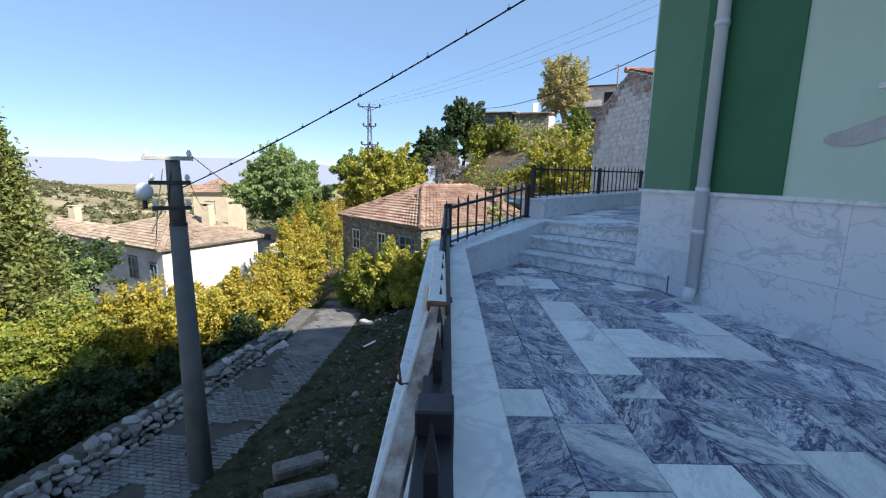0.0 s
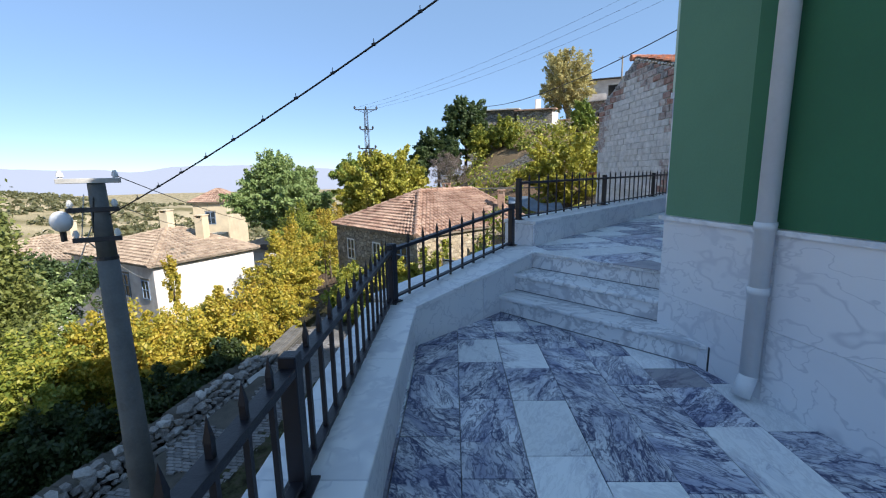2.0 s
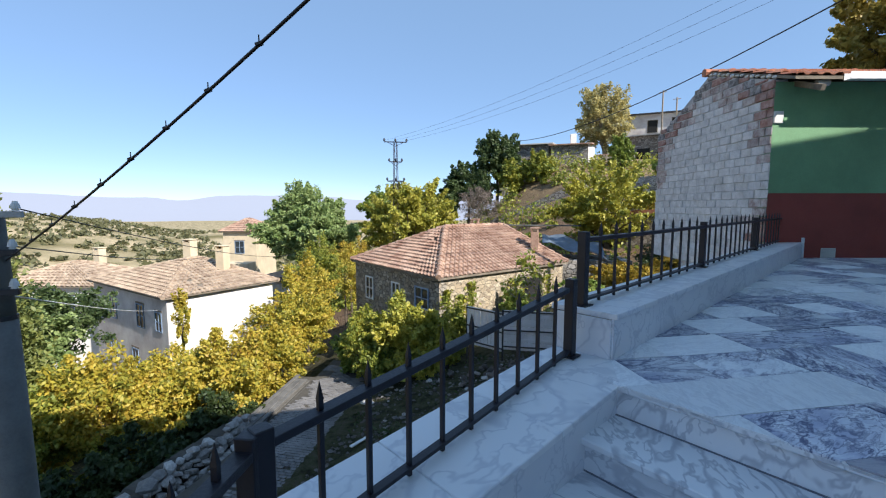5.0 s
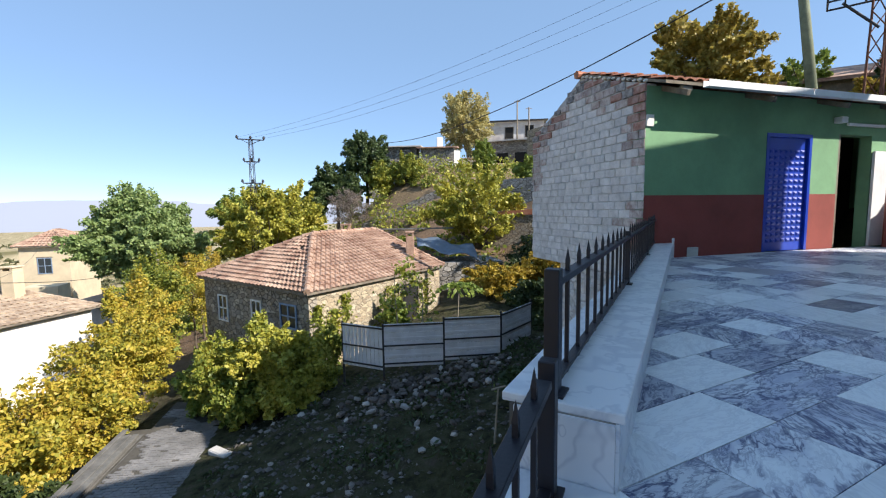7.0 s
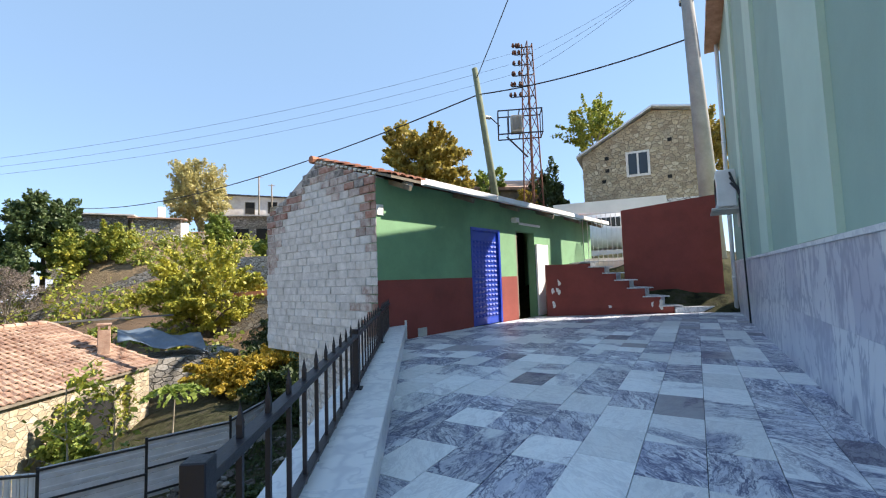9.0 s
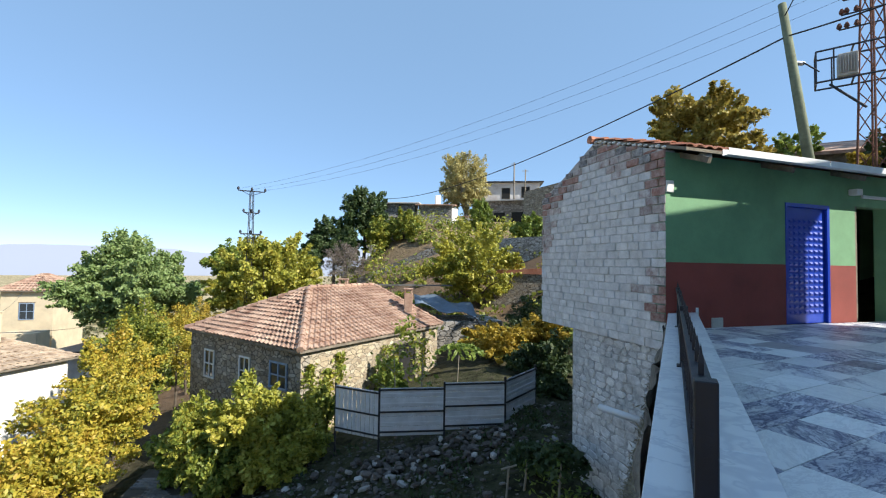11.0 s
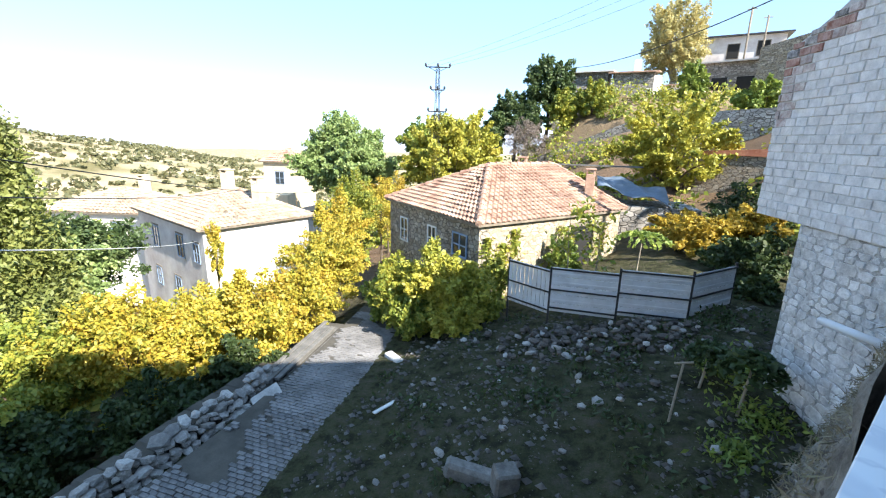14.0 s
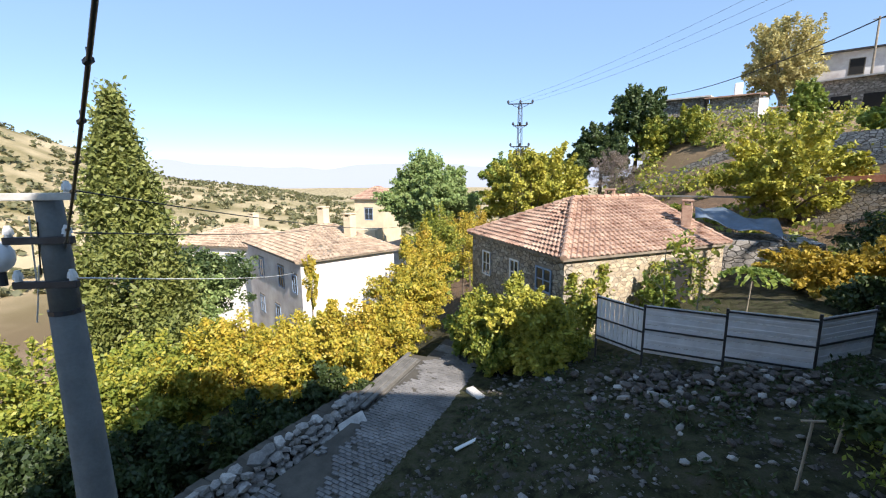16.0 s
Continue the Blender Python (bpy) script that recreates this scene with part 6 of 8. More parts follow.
for s0, s1, c0, c1 in ((2.3, 3.5, 6.9, 8.3),):
    wn_ = thing("window", "", "")
    wn_.parent = up_h
    for a0, a1, e0, e1, nm, mt, dpt in ((s0, s1, c0, c1, "window_frame", WIN_WHITE, 0.05), (s0 + 0.12, (s0 + s1) / 2 - 0.05, c0 + 0.12, c1 - 0.12, "pane", GLASS, 0.07), ((s0 + s1) / 2 + 0.05, s1 - 0.12, c0 + 0.12, c1 - 0.12, "pane", GLASS, 0.07)):
        bm = bmesh.new()
        prism(bm, [tuple(upt(s, o, 0)[:2]) for s, o in ((a0, -dpt), (a1, -dpt), (a1, -0.001), (a0, -0.001))], e0, e1)
        part(nm, bm, mt, wn_)
# thin dark patches paint the shade inside small wall holes
for s, z in ((1.2, 8.0), (1.2, 7.3), (4.4, 8.6), (4.3, 6.6), (1.0, 6.7)):
    bm = bmesh.new()
    prism(bm, [tuple(upt(s + a, o, 0)[:2]) for a, o in ((0, -0.01), (0.22, -0.01), (0.22, 0), (0, 0))], z, z + 0.2)
    part("painted_putlog_hole", bm, DARK, up_h)
cottage("dark_roofed_house", (19.5, 24.5), (23.2, 22.2), 5, 2, 7.3, WOOD, ROOF_OLD, "brown shed with a sagging roof behind the stone house", 1.6, (), 0.4)

# ---- vegetation ----
def leaf_mesh(name, centres, size, mat, rng, up=0.35, long=1.7):
    """One small folded leaf for each centre."""
    n = len(centres)
    nv = rng.normal(size=(n, 3))
    nv[:, 2] += up
    nv /= np.linalg.norm(nv, axis=1)[:, None] + 1e-9
    t = np.cross(nv, rng.normal(size=(n, 3)))
    t /= np.linalg.norm(t, axis=1)[:, None] + 1e-9
    b = np.cross(nv, t)
    s = (size * rng.uniform(0.55, 1.25, n))[:, None]
    v = np.empty((n, 4, 3))
    v[:, 0], v[:, 1] = centres - t * s * long * 0.5, centres + b * s * 0.5 + nv * s * 0.12
    v[:, 2], v[:, 3] = centres + t * s * long * 0.5, centres - b * s * 0.5 + nv * s * 0.12
    me = bpy.data.meshes.new(name)
    me.vertices.add(n * 4)
    me.vertices.foreach_set("co", v.reshape(-1))
    me.loops.add(n * 4)
    me.loops.foreach_set("vertex_index", np.arange(n * 4, dtype=np.int32))
    me.polygons.add(n)
    me.polygons.foreach_set("loop_start", np.arange(0, n * 4, 4, dtype=np.int32))
    me.update(calc_edges=True)
    me.materials.append(mat)
    return me


def cloud(rng, centre, radii, n, clumps, spread=0.30, hollow=0.55, low=-1.0):
    """Leaf centres strung along many uneven shoots that grow outwards and up; also the shoots' own middles."""
    m = clumps * 4
    d = rng.normal(size=(m, 3))
    d /= np.linalg.norm(d, axis=1)[:, None]
    lump = 0.86 + 0.20 * np.sin(d[:, 0] * 4.1 + clumps) * np.cos(d[:, 1] * 3.7 + clumps * 0.7) + 0.10 * np.sin(d[:, 2] * 6.3 + clumps)
    far = lump * rng.uniform(0.78, 1.10, m)
    near = far * rng.uniform(hollow * 0.55, 0.8, m)
    d[:, 2] = np.where(d[:, 2] < low, low + 0.2 * rng.random(m), d[:, 2])
    k = rng.integers(0, m, n)
    t = rng.random(n) ** 0.75
    size = rng.uniform(0.5, 1.4, m)[k] * (1.15 - 0.75 * t)
    g = rng.normal(size=(n, 3))
    g /= np.linalg.norm(g, axis=1)[:, None]
    g *= ((rng.random(n) ** 0.6) * spread * 0.62 * size)[:, None]
    at = d[k] * (near[k] + (far[k] - near[k]) * t)[:, None] + g
    at[:, 2] += 0.10 * t
    r, c = np.array(radii), np.array(centre)
    return c + at * r, c + d[:clumps] * (0.85 * far[:clumps])[:, None] * r


def plant(name, label, category, xy, z_mid, radii, n, size, leaf, bark, seed, clumps=26, trunk=0.16, spread=0.34, hollow=0.5, low=-1.0, base=None, group="", limbs=9):
    rng = np.random.default_rng(seed)
    n, size = int(n * 1.6), size * 0.72
    z0 = (ground_z(*xy) if base is None else base) - 0.15
    root = thing(name, label, category, group)
    pts, cl = cloud(rng, (xy[0], xy[1], z_mid), radii, n, clumps, spread, hollow, low)
    pts = pts[pts[:, 2] > z0 + 0.2]
    part("crown", leaf_mesh("crown", pts, size, leaf, rng), None, root)
    bm = bmesh.new()
    top = Vector((xy[0], xy[1], z_mid - radii[2] * 0.1))
    fork = Vector((xy[0], xy[1], max(z0 + 0.3, z_mid - radii[2] * 0.75)))
    mid = fork.lerp(Vector((xy[0], xy[1], z0)), 0.5) + Vector((rng.uniform(-0.12, 0.12), rng.uniform(-0.12, 0.12), 0)) * min(1, radii[0])
    tube(bm, (xy[0], xy[1], z0), mid, trunk * 1.25, trunk, 9)
    tube(bm, mid, fork, trunk, trunk * 0.8, 9)
    tube(bm, fork, top, trunk * 0.8, trunk * 0.3, 7)
    for i in range(min(limbs, clumps)):
        c = Vector(cl[i])
        m = fork.lerp(c, 0.5) + Vector((0, 0, 0.1 * radii[2]))
        tube(bm, fork, m, trunk * 0.45, trunk * 0.28, 6)
        tube(bm, m, c, trunk * 0.28, trunk * 0.06, 5)
    part("trunk", bm, bark, root)
    return root


Y, MX, GR, OR = LEAF_YELLOW, LEAF_MIX, LEAF_GREEN, LEAF_ORANGE
hedge = "autumn bushes below the road"
for i, (x, y, z, rx, rz, mat, n) in enumerate((
        (-13.4, 10.4, -4.9, 2.3, 1.7, MX, 9000), (-12.2, 12.6, -4.8, 2.3, 1.8, Y, 10000), (-10.9, 13.6, -5.5, 2.0, 1.6, Y, 9000), (-10.2, 15.4, -5.0, 2.3, 1.9, Y, 11000),
        (-12.5, 15.8, -5.5, 2.2, 1.7, Y, 8000), (-9.6, 17.6, -5.0, 1.9, 1.7, Y, 9000), (-10.2, 20.2, -4.0, 2.1, 1.7, Y, 9000), (-11.4, 23.2, -3.3, 1.9, 2.0, Y, 8000),
        (-12.6, 26.8, -2.9, 1.9, 2.3, MX, 7000), (-13.2, 31.5, -3.6, 2.3, 2.0, Y, 6000), (-14.5, 35.5, -3.0, 2.6, 1.6, OR, 6000))):
    plant("bush", "yellow autumn bush crowding the roadside bank" if mat is Y else "yellow green autumn bush behind the road", "bush", (x, y), z, (rx, rx, rz), int(n * 1.25), 0.115, mat, BARK, 100 + i, 26, 0.07, 0.34, 0.55, group=hedge)
# LEAF_DARK paints the deep shade below the hedge into these leaves
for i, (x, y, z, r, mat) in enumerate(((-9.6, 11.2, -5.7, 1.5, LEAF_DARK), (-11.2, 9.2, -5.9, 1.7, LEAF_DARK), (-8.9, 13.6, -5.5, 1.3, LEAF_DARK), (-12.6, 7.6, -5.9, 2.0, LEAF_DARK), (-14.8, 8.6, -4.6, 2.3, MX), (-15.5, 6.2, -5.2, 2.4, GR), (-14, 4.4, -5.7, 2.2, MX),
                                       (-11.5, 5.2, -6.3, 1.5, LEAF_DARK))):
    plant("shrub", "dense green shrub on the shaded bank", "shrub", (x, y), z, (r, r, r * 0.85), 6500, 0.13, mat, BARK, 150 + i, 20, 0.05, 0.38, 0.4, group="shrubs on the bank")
for i, (x, y, z, r, mat) in enumerate(((-19.6, 14.9, -6.6, 2.0, GR), (-24.6, 16.6, -5.2, 2.6, GR), (-17.6, 12.6, -6.4, 1.9, MX), (-21.2, 17.3, -4.1, 2.5, LEAF_FIG), (-20.9, 15.8, -4.3, 2.4, LEAF_BRIGHT), (-30.5, 22.0, -6.0, 2.6, GR))):
    plant("broadleaf_tree", "green leafy tree below the white house", "tree", (x, y), z, (r, r, r * 0.9), 8000, 0.17, mat, BARK, 170 + i, 24, 0.12, 0.36, 0.45, group="trees below the white house")
# LEAF_GOLD makes some bushes before the house look sunlit
for i, (x, y, z, r, mat) in enumerate(((-5.6, 17.5, -3.8, 1.25, MX), (-4.2, 17.5, -3.2, 1.4, LEAF_GOLD), (-2.9, 17.6, -3.8, 1.15, LEAF_GOLD), (-4.9, 17.0, -4.4, 1.1, MX), (-3.4, 16.8, -4.4, 1.0, LEAF_GOLD), (-6.4, 18.2, -4.4, 1.1, GR))):
    plant("bush", "leafy green and yellow bush before the stone house", "bush", (x, y), z, (r, r, r * 1.05), 6500, 0.12, mat, BARK, 190 + i, 20, 0.05, 0.36, 0.4, group="bushes before the stone house")
plant("bush", "orange autumn bush beside the ruined yard", "bush", (5.0, 25.4), -2.3, (1.9, 1.6, 1.0), 5000, 0.17, OR, BARK, 201, 18, 0.06)
plant("bush", "orange autumn bush beside the ruined yard", "bush", (7.4, 26.0), -1.9, (1.5, 1.4, 0.9), 3500, 0.17, OR, BARK, 202, 16, 0.06)
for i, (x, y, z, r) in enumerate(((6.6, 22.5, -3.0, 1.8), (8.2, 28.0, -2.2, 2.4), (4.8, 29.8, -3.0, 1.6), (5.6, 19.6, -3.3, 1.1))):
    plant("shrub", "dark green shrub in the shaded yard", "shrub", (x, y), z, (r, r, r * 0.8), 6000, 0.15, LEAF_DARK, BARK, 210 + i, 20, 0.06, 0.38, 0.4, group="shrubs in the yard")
plant("bush", "climbing bush against the stone house door", "bush", (-0.35, 22.0), -3.3, (0.8, 0.8, 1.0), 3500, 0.13, GR, BARK, 220, 14, 0.04)
plant("bush", "yellowing creeper bush at the house corner", "bush", (-2.6, 19.3), -3.9, (0.7, 0.7, 1.3), 3200, 0.12, MX, BARK, 221, 14, 0.04)
plant("bush", "tall yellow shoots beside the white house", "bush", (-18.0, 21.6), -4.6, (0.5, 0.5, 2.0), 1800, 0.13, Y, BARK, 222, 12, 0.05)
# stone pine
plant("stone_pine", "bright green umbrella shaped stone pine", "pine", (-24.2, 45.4), -1.7, (6.0, 5.0, 4.6), 52000, 0.26, LEAF_BRIGHT, BARK, 230, 90, 0.32, 0.24, 0.6, -0.8)
# walnut leaves are coloured as if the sun reached them
plant("walnut_tree", "spreading tree turning yellow behind the stone house", "tree", (-12.1, 44.3), -0.9, (5.7, 4.8, 4.4), 30000, 0.26, LEAF_GOLD, BARK, 231, 40, 0.26, 0.26, 0.58, -0.6)
plant("tree", "dark green tree crown beyond the yellow tree", "tree", (-17.5, 50.0), 1.0, (2.6, 2.4, 2.2), 6000, 0.26, GR, BARK, 232, 20, 0.2)
plant("hill_tree", "dark green fig tree on the hillside edge", "tree", (-5.0, 61.8), 8.1, (3.6, 2.8, 3.8), 12000, 0.30, LEAF_FIG, BARK, 233, 24, 0.2, 0.3, 0.55)
plant("hill_tree", "yellow green tree leaning from the hillside", "tree", (0.3, 60.0), 5.6, (2.5, 2.2, 3.6), 7000, 0.28, MX, BARK, 234, 20, 0.2, 0.3, 0.5)
plant("hill_tree", "black green bushy tree on the hillside", "tree", (-8.8, 61.2), 4.4, (3.5, 2.7, 3.2), 11000, 0.30, LEAF_FIG, BARK, 235, 22, 0.2, 0.3, 0.5)
plant("dry_shrub", "leafless grey brown thicket on the slope", "shrub", (-6.3, 53.6), 1.4, (3.2, 2.2, 2.5), 6000, 0.10, TWIG, BARK_PALE, 236, 24, 0.06, 0.34, 0.3, limbs=20)
plant("poplar_tree", "tall tan autumn tree above the cottages", "tree", (10.3, 75.3), 14.6, (5.0, 4.2, 6.0), 15000, 0.30, LEAF_TAN, BARK_PALE, 237, 60, 0.25, 0.24, 0.35)
plant("almond_tree", "yellow green tree before the terrace wall", "tree", (5.6, 36.7), 1.2, (4.2, 3.3, 3.3), 14000, 0.22, LEAF_GOLD, BARK, 238, 34, 0.2, 0.25, 0.5)
plant("hill_tree", "small yellow green tree before the stone hut", "tree", (10.8, 62.5), 8.0, (2.0, 1.8, 2.6), 4500, 0.28, GR, BARK, 239, 20, 0.15)
plant("hill_tree", "small green tree below the cottages", "tree", (14.0, 50.0), 5.0, (2.4, 2.0, 2.2), 6000, 0.26, GR, BARK, 240, 20, 0.15)
plant("plane_tree", "round rusty autumn tree behind the shed", "tree", (15.6, 25.3), 8.5, (3.3, 3.0, 2.4), 15000, 0.22, LEAF_BROWN, BARK, 241, 36, 0.24, 0.26, 0.6)
plant("lane_tree", "thin yellow green tree above the lane", "tree", (30.0, 23.0), 12.4, (3.0, 2.8, 3.2), 5000, 0.22, MX, BARK_PALE, 242, 26, 0.2, 0.2, 0.5, base=3.0)
plant("lane_tree", "small green tree above the lane", "tree", (20.3, 24.4), 7.4, (1.4, 1.3, 1.3), 3500, 0.18, GR, BARK, 243, 16, 0.12)
plant("shrub", "dark shrub beside the upper stone house", "shrub", (21.2, 20.6), 5.6, (1.6, 1.6, 2.4), 6500, 0.18, LEAF_DARK, BARK, 244, 20, 0.1)
plant("bush", "small orange bush by the lane", "bush", (19.4, 20.6), 6.0, (0.7, 0.7, 0.6), 1200, 0.14, OR, BARK, 245, 10, 0.05)
plant("lane_tree", "brown autumn tree beside the upper stone house", "tree", (27.2, 14.2), 8.6, (1.8, 1.8, 2.2), 5000, 0.2, LEAF_BROWN, BARK, 246, 20, 0.12, base=2.5)

for i, (x, y, z, r, mat) in enumerate(((-7.0, 60.4, 3.4, 2.6, LEAF_FIG), (-3.2, 60.4, 5.0, 2.3, MX), (-11.5, 60.0, 2.0, 2.2, LEAF_FIG), (1.2, 58.6, 3.4, 1.3, MX), (-13.5, 57.0, 0.5, 2.6, MX))):
    plant("shrub", "tangled shrub under the hillside trees", "shrub", (x, y), z, (r, r, r), 7000, 0.26, mat, BARK, 260 + i, 20, 0.08, 0.38, 0.35, group="shrubs under the hillside trees")

# cypress: a tapering column of sprays
rng = np.random.default_rng(77)
CX, CY, CB, CT = -20.0, 13.6, -9.6, 4.4
cyp = thing("cypress", "tall grey green cypress with a ragged pointed crown", "cypress")
n = 60000
h = rng.random(n) ** 1.25
k = rng.integers(0, 260, n)
kh = rng.random(260) ** 1.25
ka = rng.random(260) * 2 * math.pi
prof = lambda t: 3.1 * np.clip(1 - t, 0, 1) ** 0.82 * (0.55 + 0.45 * np.clip(t * 6, 0, 1))
reach_ = rng.uniform(0.82, 1.16, 260)
rad = prof(kh[k]) * reach_[k] * (0.55 + 0.48 * rng.random(n))
sp = rng.normal(size=(n, 3)) * np.array([0.20, 0.20, 0.38])
sp[:, 2] += 0.5 * (rad - 0.8 * prof(kh[k]))
pts = np.stack([CX + np.cos(ka[k]) * rad, CY + np.sin(ka[k]) * rad, CB + 0.6 + kh[k] * (CT - CB - 0.6)], 1) + sp
tips = np.stack([CX - 0.75 + rng.normal(size=900) * 0.16, CY + rng.normal(size=900) * 0.16, CT - 0.3 - rng.random(900) * 2.2], 1)
part("crown", leaf_mesh("crown", np.concatenate([pts, tips]), 0.115, LEAF_CYPRESS, rng, 0.6, 2.2), None, cyp)
bm = bmesh.new()
tube(bm, (CX, CY, CB - 0.5), (CX, CY, CT - 1.5), 0.28, 0.05, 9)
part("trunk", bm, BARK, cyp)


# young trees and a palm-like seedling by the fence
def sapling(x, y, z0, z1, seed, label):
    rng = np.random.default_rng(seed)
    root = thing("sapling", label, "sapling", "saplings by the fence")
    bm = bmesh.new()
    p = Vector((x, y, z0))
    pts = [p]
    for i in range(6):
        p = p + Vector((rng.uniform(-0.06, 0.06), rng.uniform(-0.06, 0.06), (z1 - z0) / 6))
        tube(bm, pts[-1], p, 0.035 - i * 0.004, 0.031 - i * 0.004, 6)
        pts.append(p)
    tips = []
    for i in range(12):
        a, s = rng.random() * 6.28, pts[rng.integers(3, 7)]
        e = s + Vector((math.cos(a) * 0.6, math.sin(a) * 0.6, rng.uniform(0.1, 0.6)))
        tube(bm, s, e, 0.012, 0.004, 5)
        tips += [np.array(s.lerp(e, k)) + rng.normal(size=3) * 0.10 for k in rng.random(14)]
    part("stem", bm, BARK_PALE, root)
    part("leaves", leaf_mesh("leaves", np.array(tips), 0.12, LEAF_MIX, rng), None, root)


sapling(0.0, 17.6, -4.3, -0.6, 5, "thin young tree with sparse yellow leaves by the fence")
sapling(0.75, 17.9, -4.3, -1.0, 6, "slim bare young tree by the sheet metal fence")
def ailanthus(x, y, z0, z1, seed, reach, mat, label):
    root = thing("young_ailanthus", label, "sapling", "young ailanthus trees")
    bm = bmesh.new()
    tube(bm, (x - 0.12, y - 0.1, z0 - 0.05), (x, y, z1), 0.03, 0.018, 7)
    part("stem", bm, BARK_PALE, root)
    rng = np.random.default_rng(seed)
    for i in range(11):
        a = i * 2.4
        pts = []
        for t in np.linspace(0.05, 1, 22):
            for s in (-1, 1):
                w = 0.16 * (1 - abs(t - 0.5))
                pts.append((x + math.cos(a) * t * reach - math.sin(a) * s * w, y + math.sin(a) * t * reach + math.cos(a) * s * w, z1 + 0.05 + 0.35 * t - 0.6 * t * t + rng.uniform(-0.03, 0.03)))
        part("frond", leaf_mesh("frond", np.array(pts), 0.13, mat, rng, 1.5), None, root)


ailanthus(2.4, 20.9, -4.0, -1.75, 9, 0.95, LEAF_GREEN, "young tree with a rosette of drooping green fronds")
ailanthus(3.33, 12.51, -3.21, -2.2, 19, 0.5, LEAF_DARK, "young dark green tree with drooping fronds by the shed")
ailanthus(2.93, 13.41, -3.21, -2.5, 29, 0.42, LEAF_DARK, "young dark green tree with drooping fronds by the shed")
rng = np.random.default_rng(91)
for i, (x, y, r) in enumerate(((3.48, 12.28, 0.55), (3.33, 13.83, 0.45), (2.98, 11.38, 0.4), (3.83, 14.23, 0.5))):
    k = rng.normal(size=(420, 3)) * np.array([r, r, r * 0.42]) * 0.6
    pts = np.array([x, y, ground_z(x, y)]) + np.abs(k) * np.array([1, 1, 1]) * np.sign(rng.normal(size=(420, 3))) * np.array([1, 1, 0]) + np.abs(k) * np.array([0, 0, 1])
    tf = thing("weed_clump", "low green weed clump in the shaded yard", "weeds", "weeds by the shed")
    part("leaves", leaf_mesh("leaves", pts, 0.055, LEAF_GREEN, rng, 0.3, 2.4), None, tf)

# creeper on the sunny wall of the stone house
rng = np.random.default_rng(12)
pts = []
for s, w, zt in ((0.35, 0.25, -2.1), (1.1, 0.18, -2.4), (1.7, 0.22, -1.9), (4.5, 0.5, -2.0), (4.9, 0.35, -2.6), (6.8, 0.35, -2.1)):
    for j in range(260):
        z = zt - rng.random() ** 1.3 * 2.4
        p = s_at(-0.05 - rng.random() * 0.12, s + rng.normal() * w * (0.5 + 0.5 * (zt - z)), z)
        pts.append(tuple(p))
cr = thing("creeper", "yellowing creeper climbing the sunny rubble wall", "climbing plant")
part("leaves", leaf_mesh("leaves", np.array(pts), 0.11, LEAF_MIX, rng), None, cr)

# scrub on the far hills
rng = np.random.default_rng(31)
blobs = []
for i in range(3800):
    a = rng.uniform(radians(95), radians(182))
    r = rng.uniform(75, 330)
    x, y = r * math.cos(a), 5 + r * math.sin(a)
    if x > -26 or noise.fractal(Vector((x * 0.02, y * 0.02, 9.0)), 1.0, 2.0, 3) < -0.35:
        continue
    s = rng.uniform(0.7, 2.0)
    blobs.append((x, y, ground_z(x, y) + s * 0.25, s))
cs = []
for x, y, z, s in blobs:
    g = rng.normal(size=(16, 3))
    g /= np.linalg.norm(g, axis=1)[:, None]
    cs.append(np.array([x, y, z]) + g * np.array([s, s, s * 0.55]) * rng.uniform(0.5, 1, 16)[:, None])
tagged(part("hill_scrub", leaf_mesh("hill_scrub", np.concatenate(cs), 1.05, LEAF_SCRUB, rng, 0.9, 1.2), None), "scattered dark green scrub on the dry hills", "scrub", "", "stuff")
# undergrowth on the village slope
cs = []
for i in range(60):
    x, y = rng.uniform(-22, 18), rng.uniform(44, 66)
    s = rng.uniform(0.9, 2.1)
    g = rng.normal(size=(150, 3))
    g /= np.linalg.norm(g, axis=1)[:, None]
    cs.append(np.array([x, y, ground_z(x, y) + s * 0.4]) + g * s * np.array([1, 1, 0.9]) * rng.uniform(0.4, 1, 150)[:, None])
for i in range(620):
    x, y = rng.uniform(-34, 26), rng.uniform(24, 66)
    if (-26 < x < -8 and y < 30) or (-11 < x < 4 and y < 33) or (y > 40 and -10 < x < 16 and rng.random() < 0.8):
        continue
    s = rng.uniform(0.4, 1.3)
    g = rng.normal(size=(60, 3))
    g /= np.linalg.norm(g, axis=1)[:, None]
    cs.append(np.array([x, y, ground_z(x, y) + s * 0.3]) + g * s * np.array([1, 1, 0.8]) * rng.uniform(0.4, 1, 60)[:, None])
for i in range(260):
    x, y = rng.uniform(-30, -12.0), rng.uniform(2, 24)
    s = rng.uniform(0.3, 0.8)
    g = rng.normal(size=(60, 3))
    g /= np.linalg.norm(g, axis=1)[:, None]
    cs.append(np.array([x, y, ground_z(x, y) + s * 0.3]) + g * s * rng.uniform(0.4, 1, 60)[:, None])
tagged(part("undergrowth", leaf_mesh("undergrowth", np.concatenate(cs), 0.24, LEAF_MIX, rng), None), "tangled green and yellow undergrowth on the slope", "undergrowth", "", "stuff")
# weeds and low grass over the rubble ground
pts = []
for i in range(420):
    x, y = rng.uniform(-4.4, 5.5), rng.uniform(4.5, 18)
    if noise.noise(Vector((x * 0.5, y * 0.5, 2.0))) < 0.02:
        continue
    k = rng.integers(10, 34)
    pts.append(np.array([x, y, ground_z(x, y) + 0.05]) + rng.normal(size=(k, 3)) * np.array([0.2, 0.2, 0.05]))
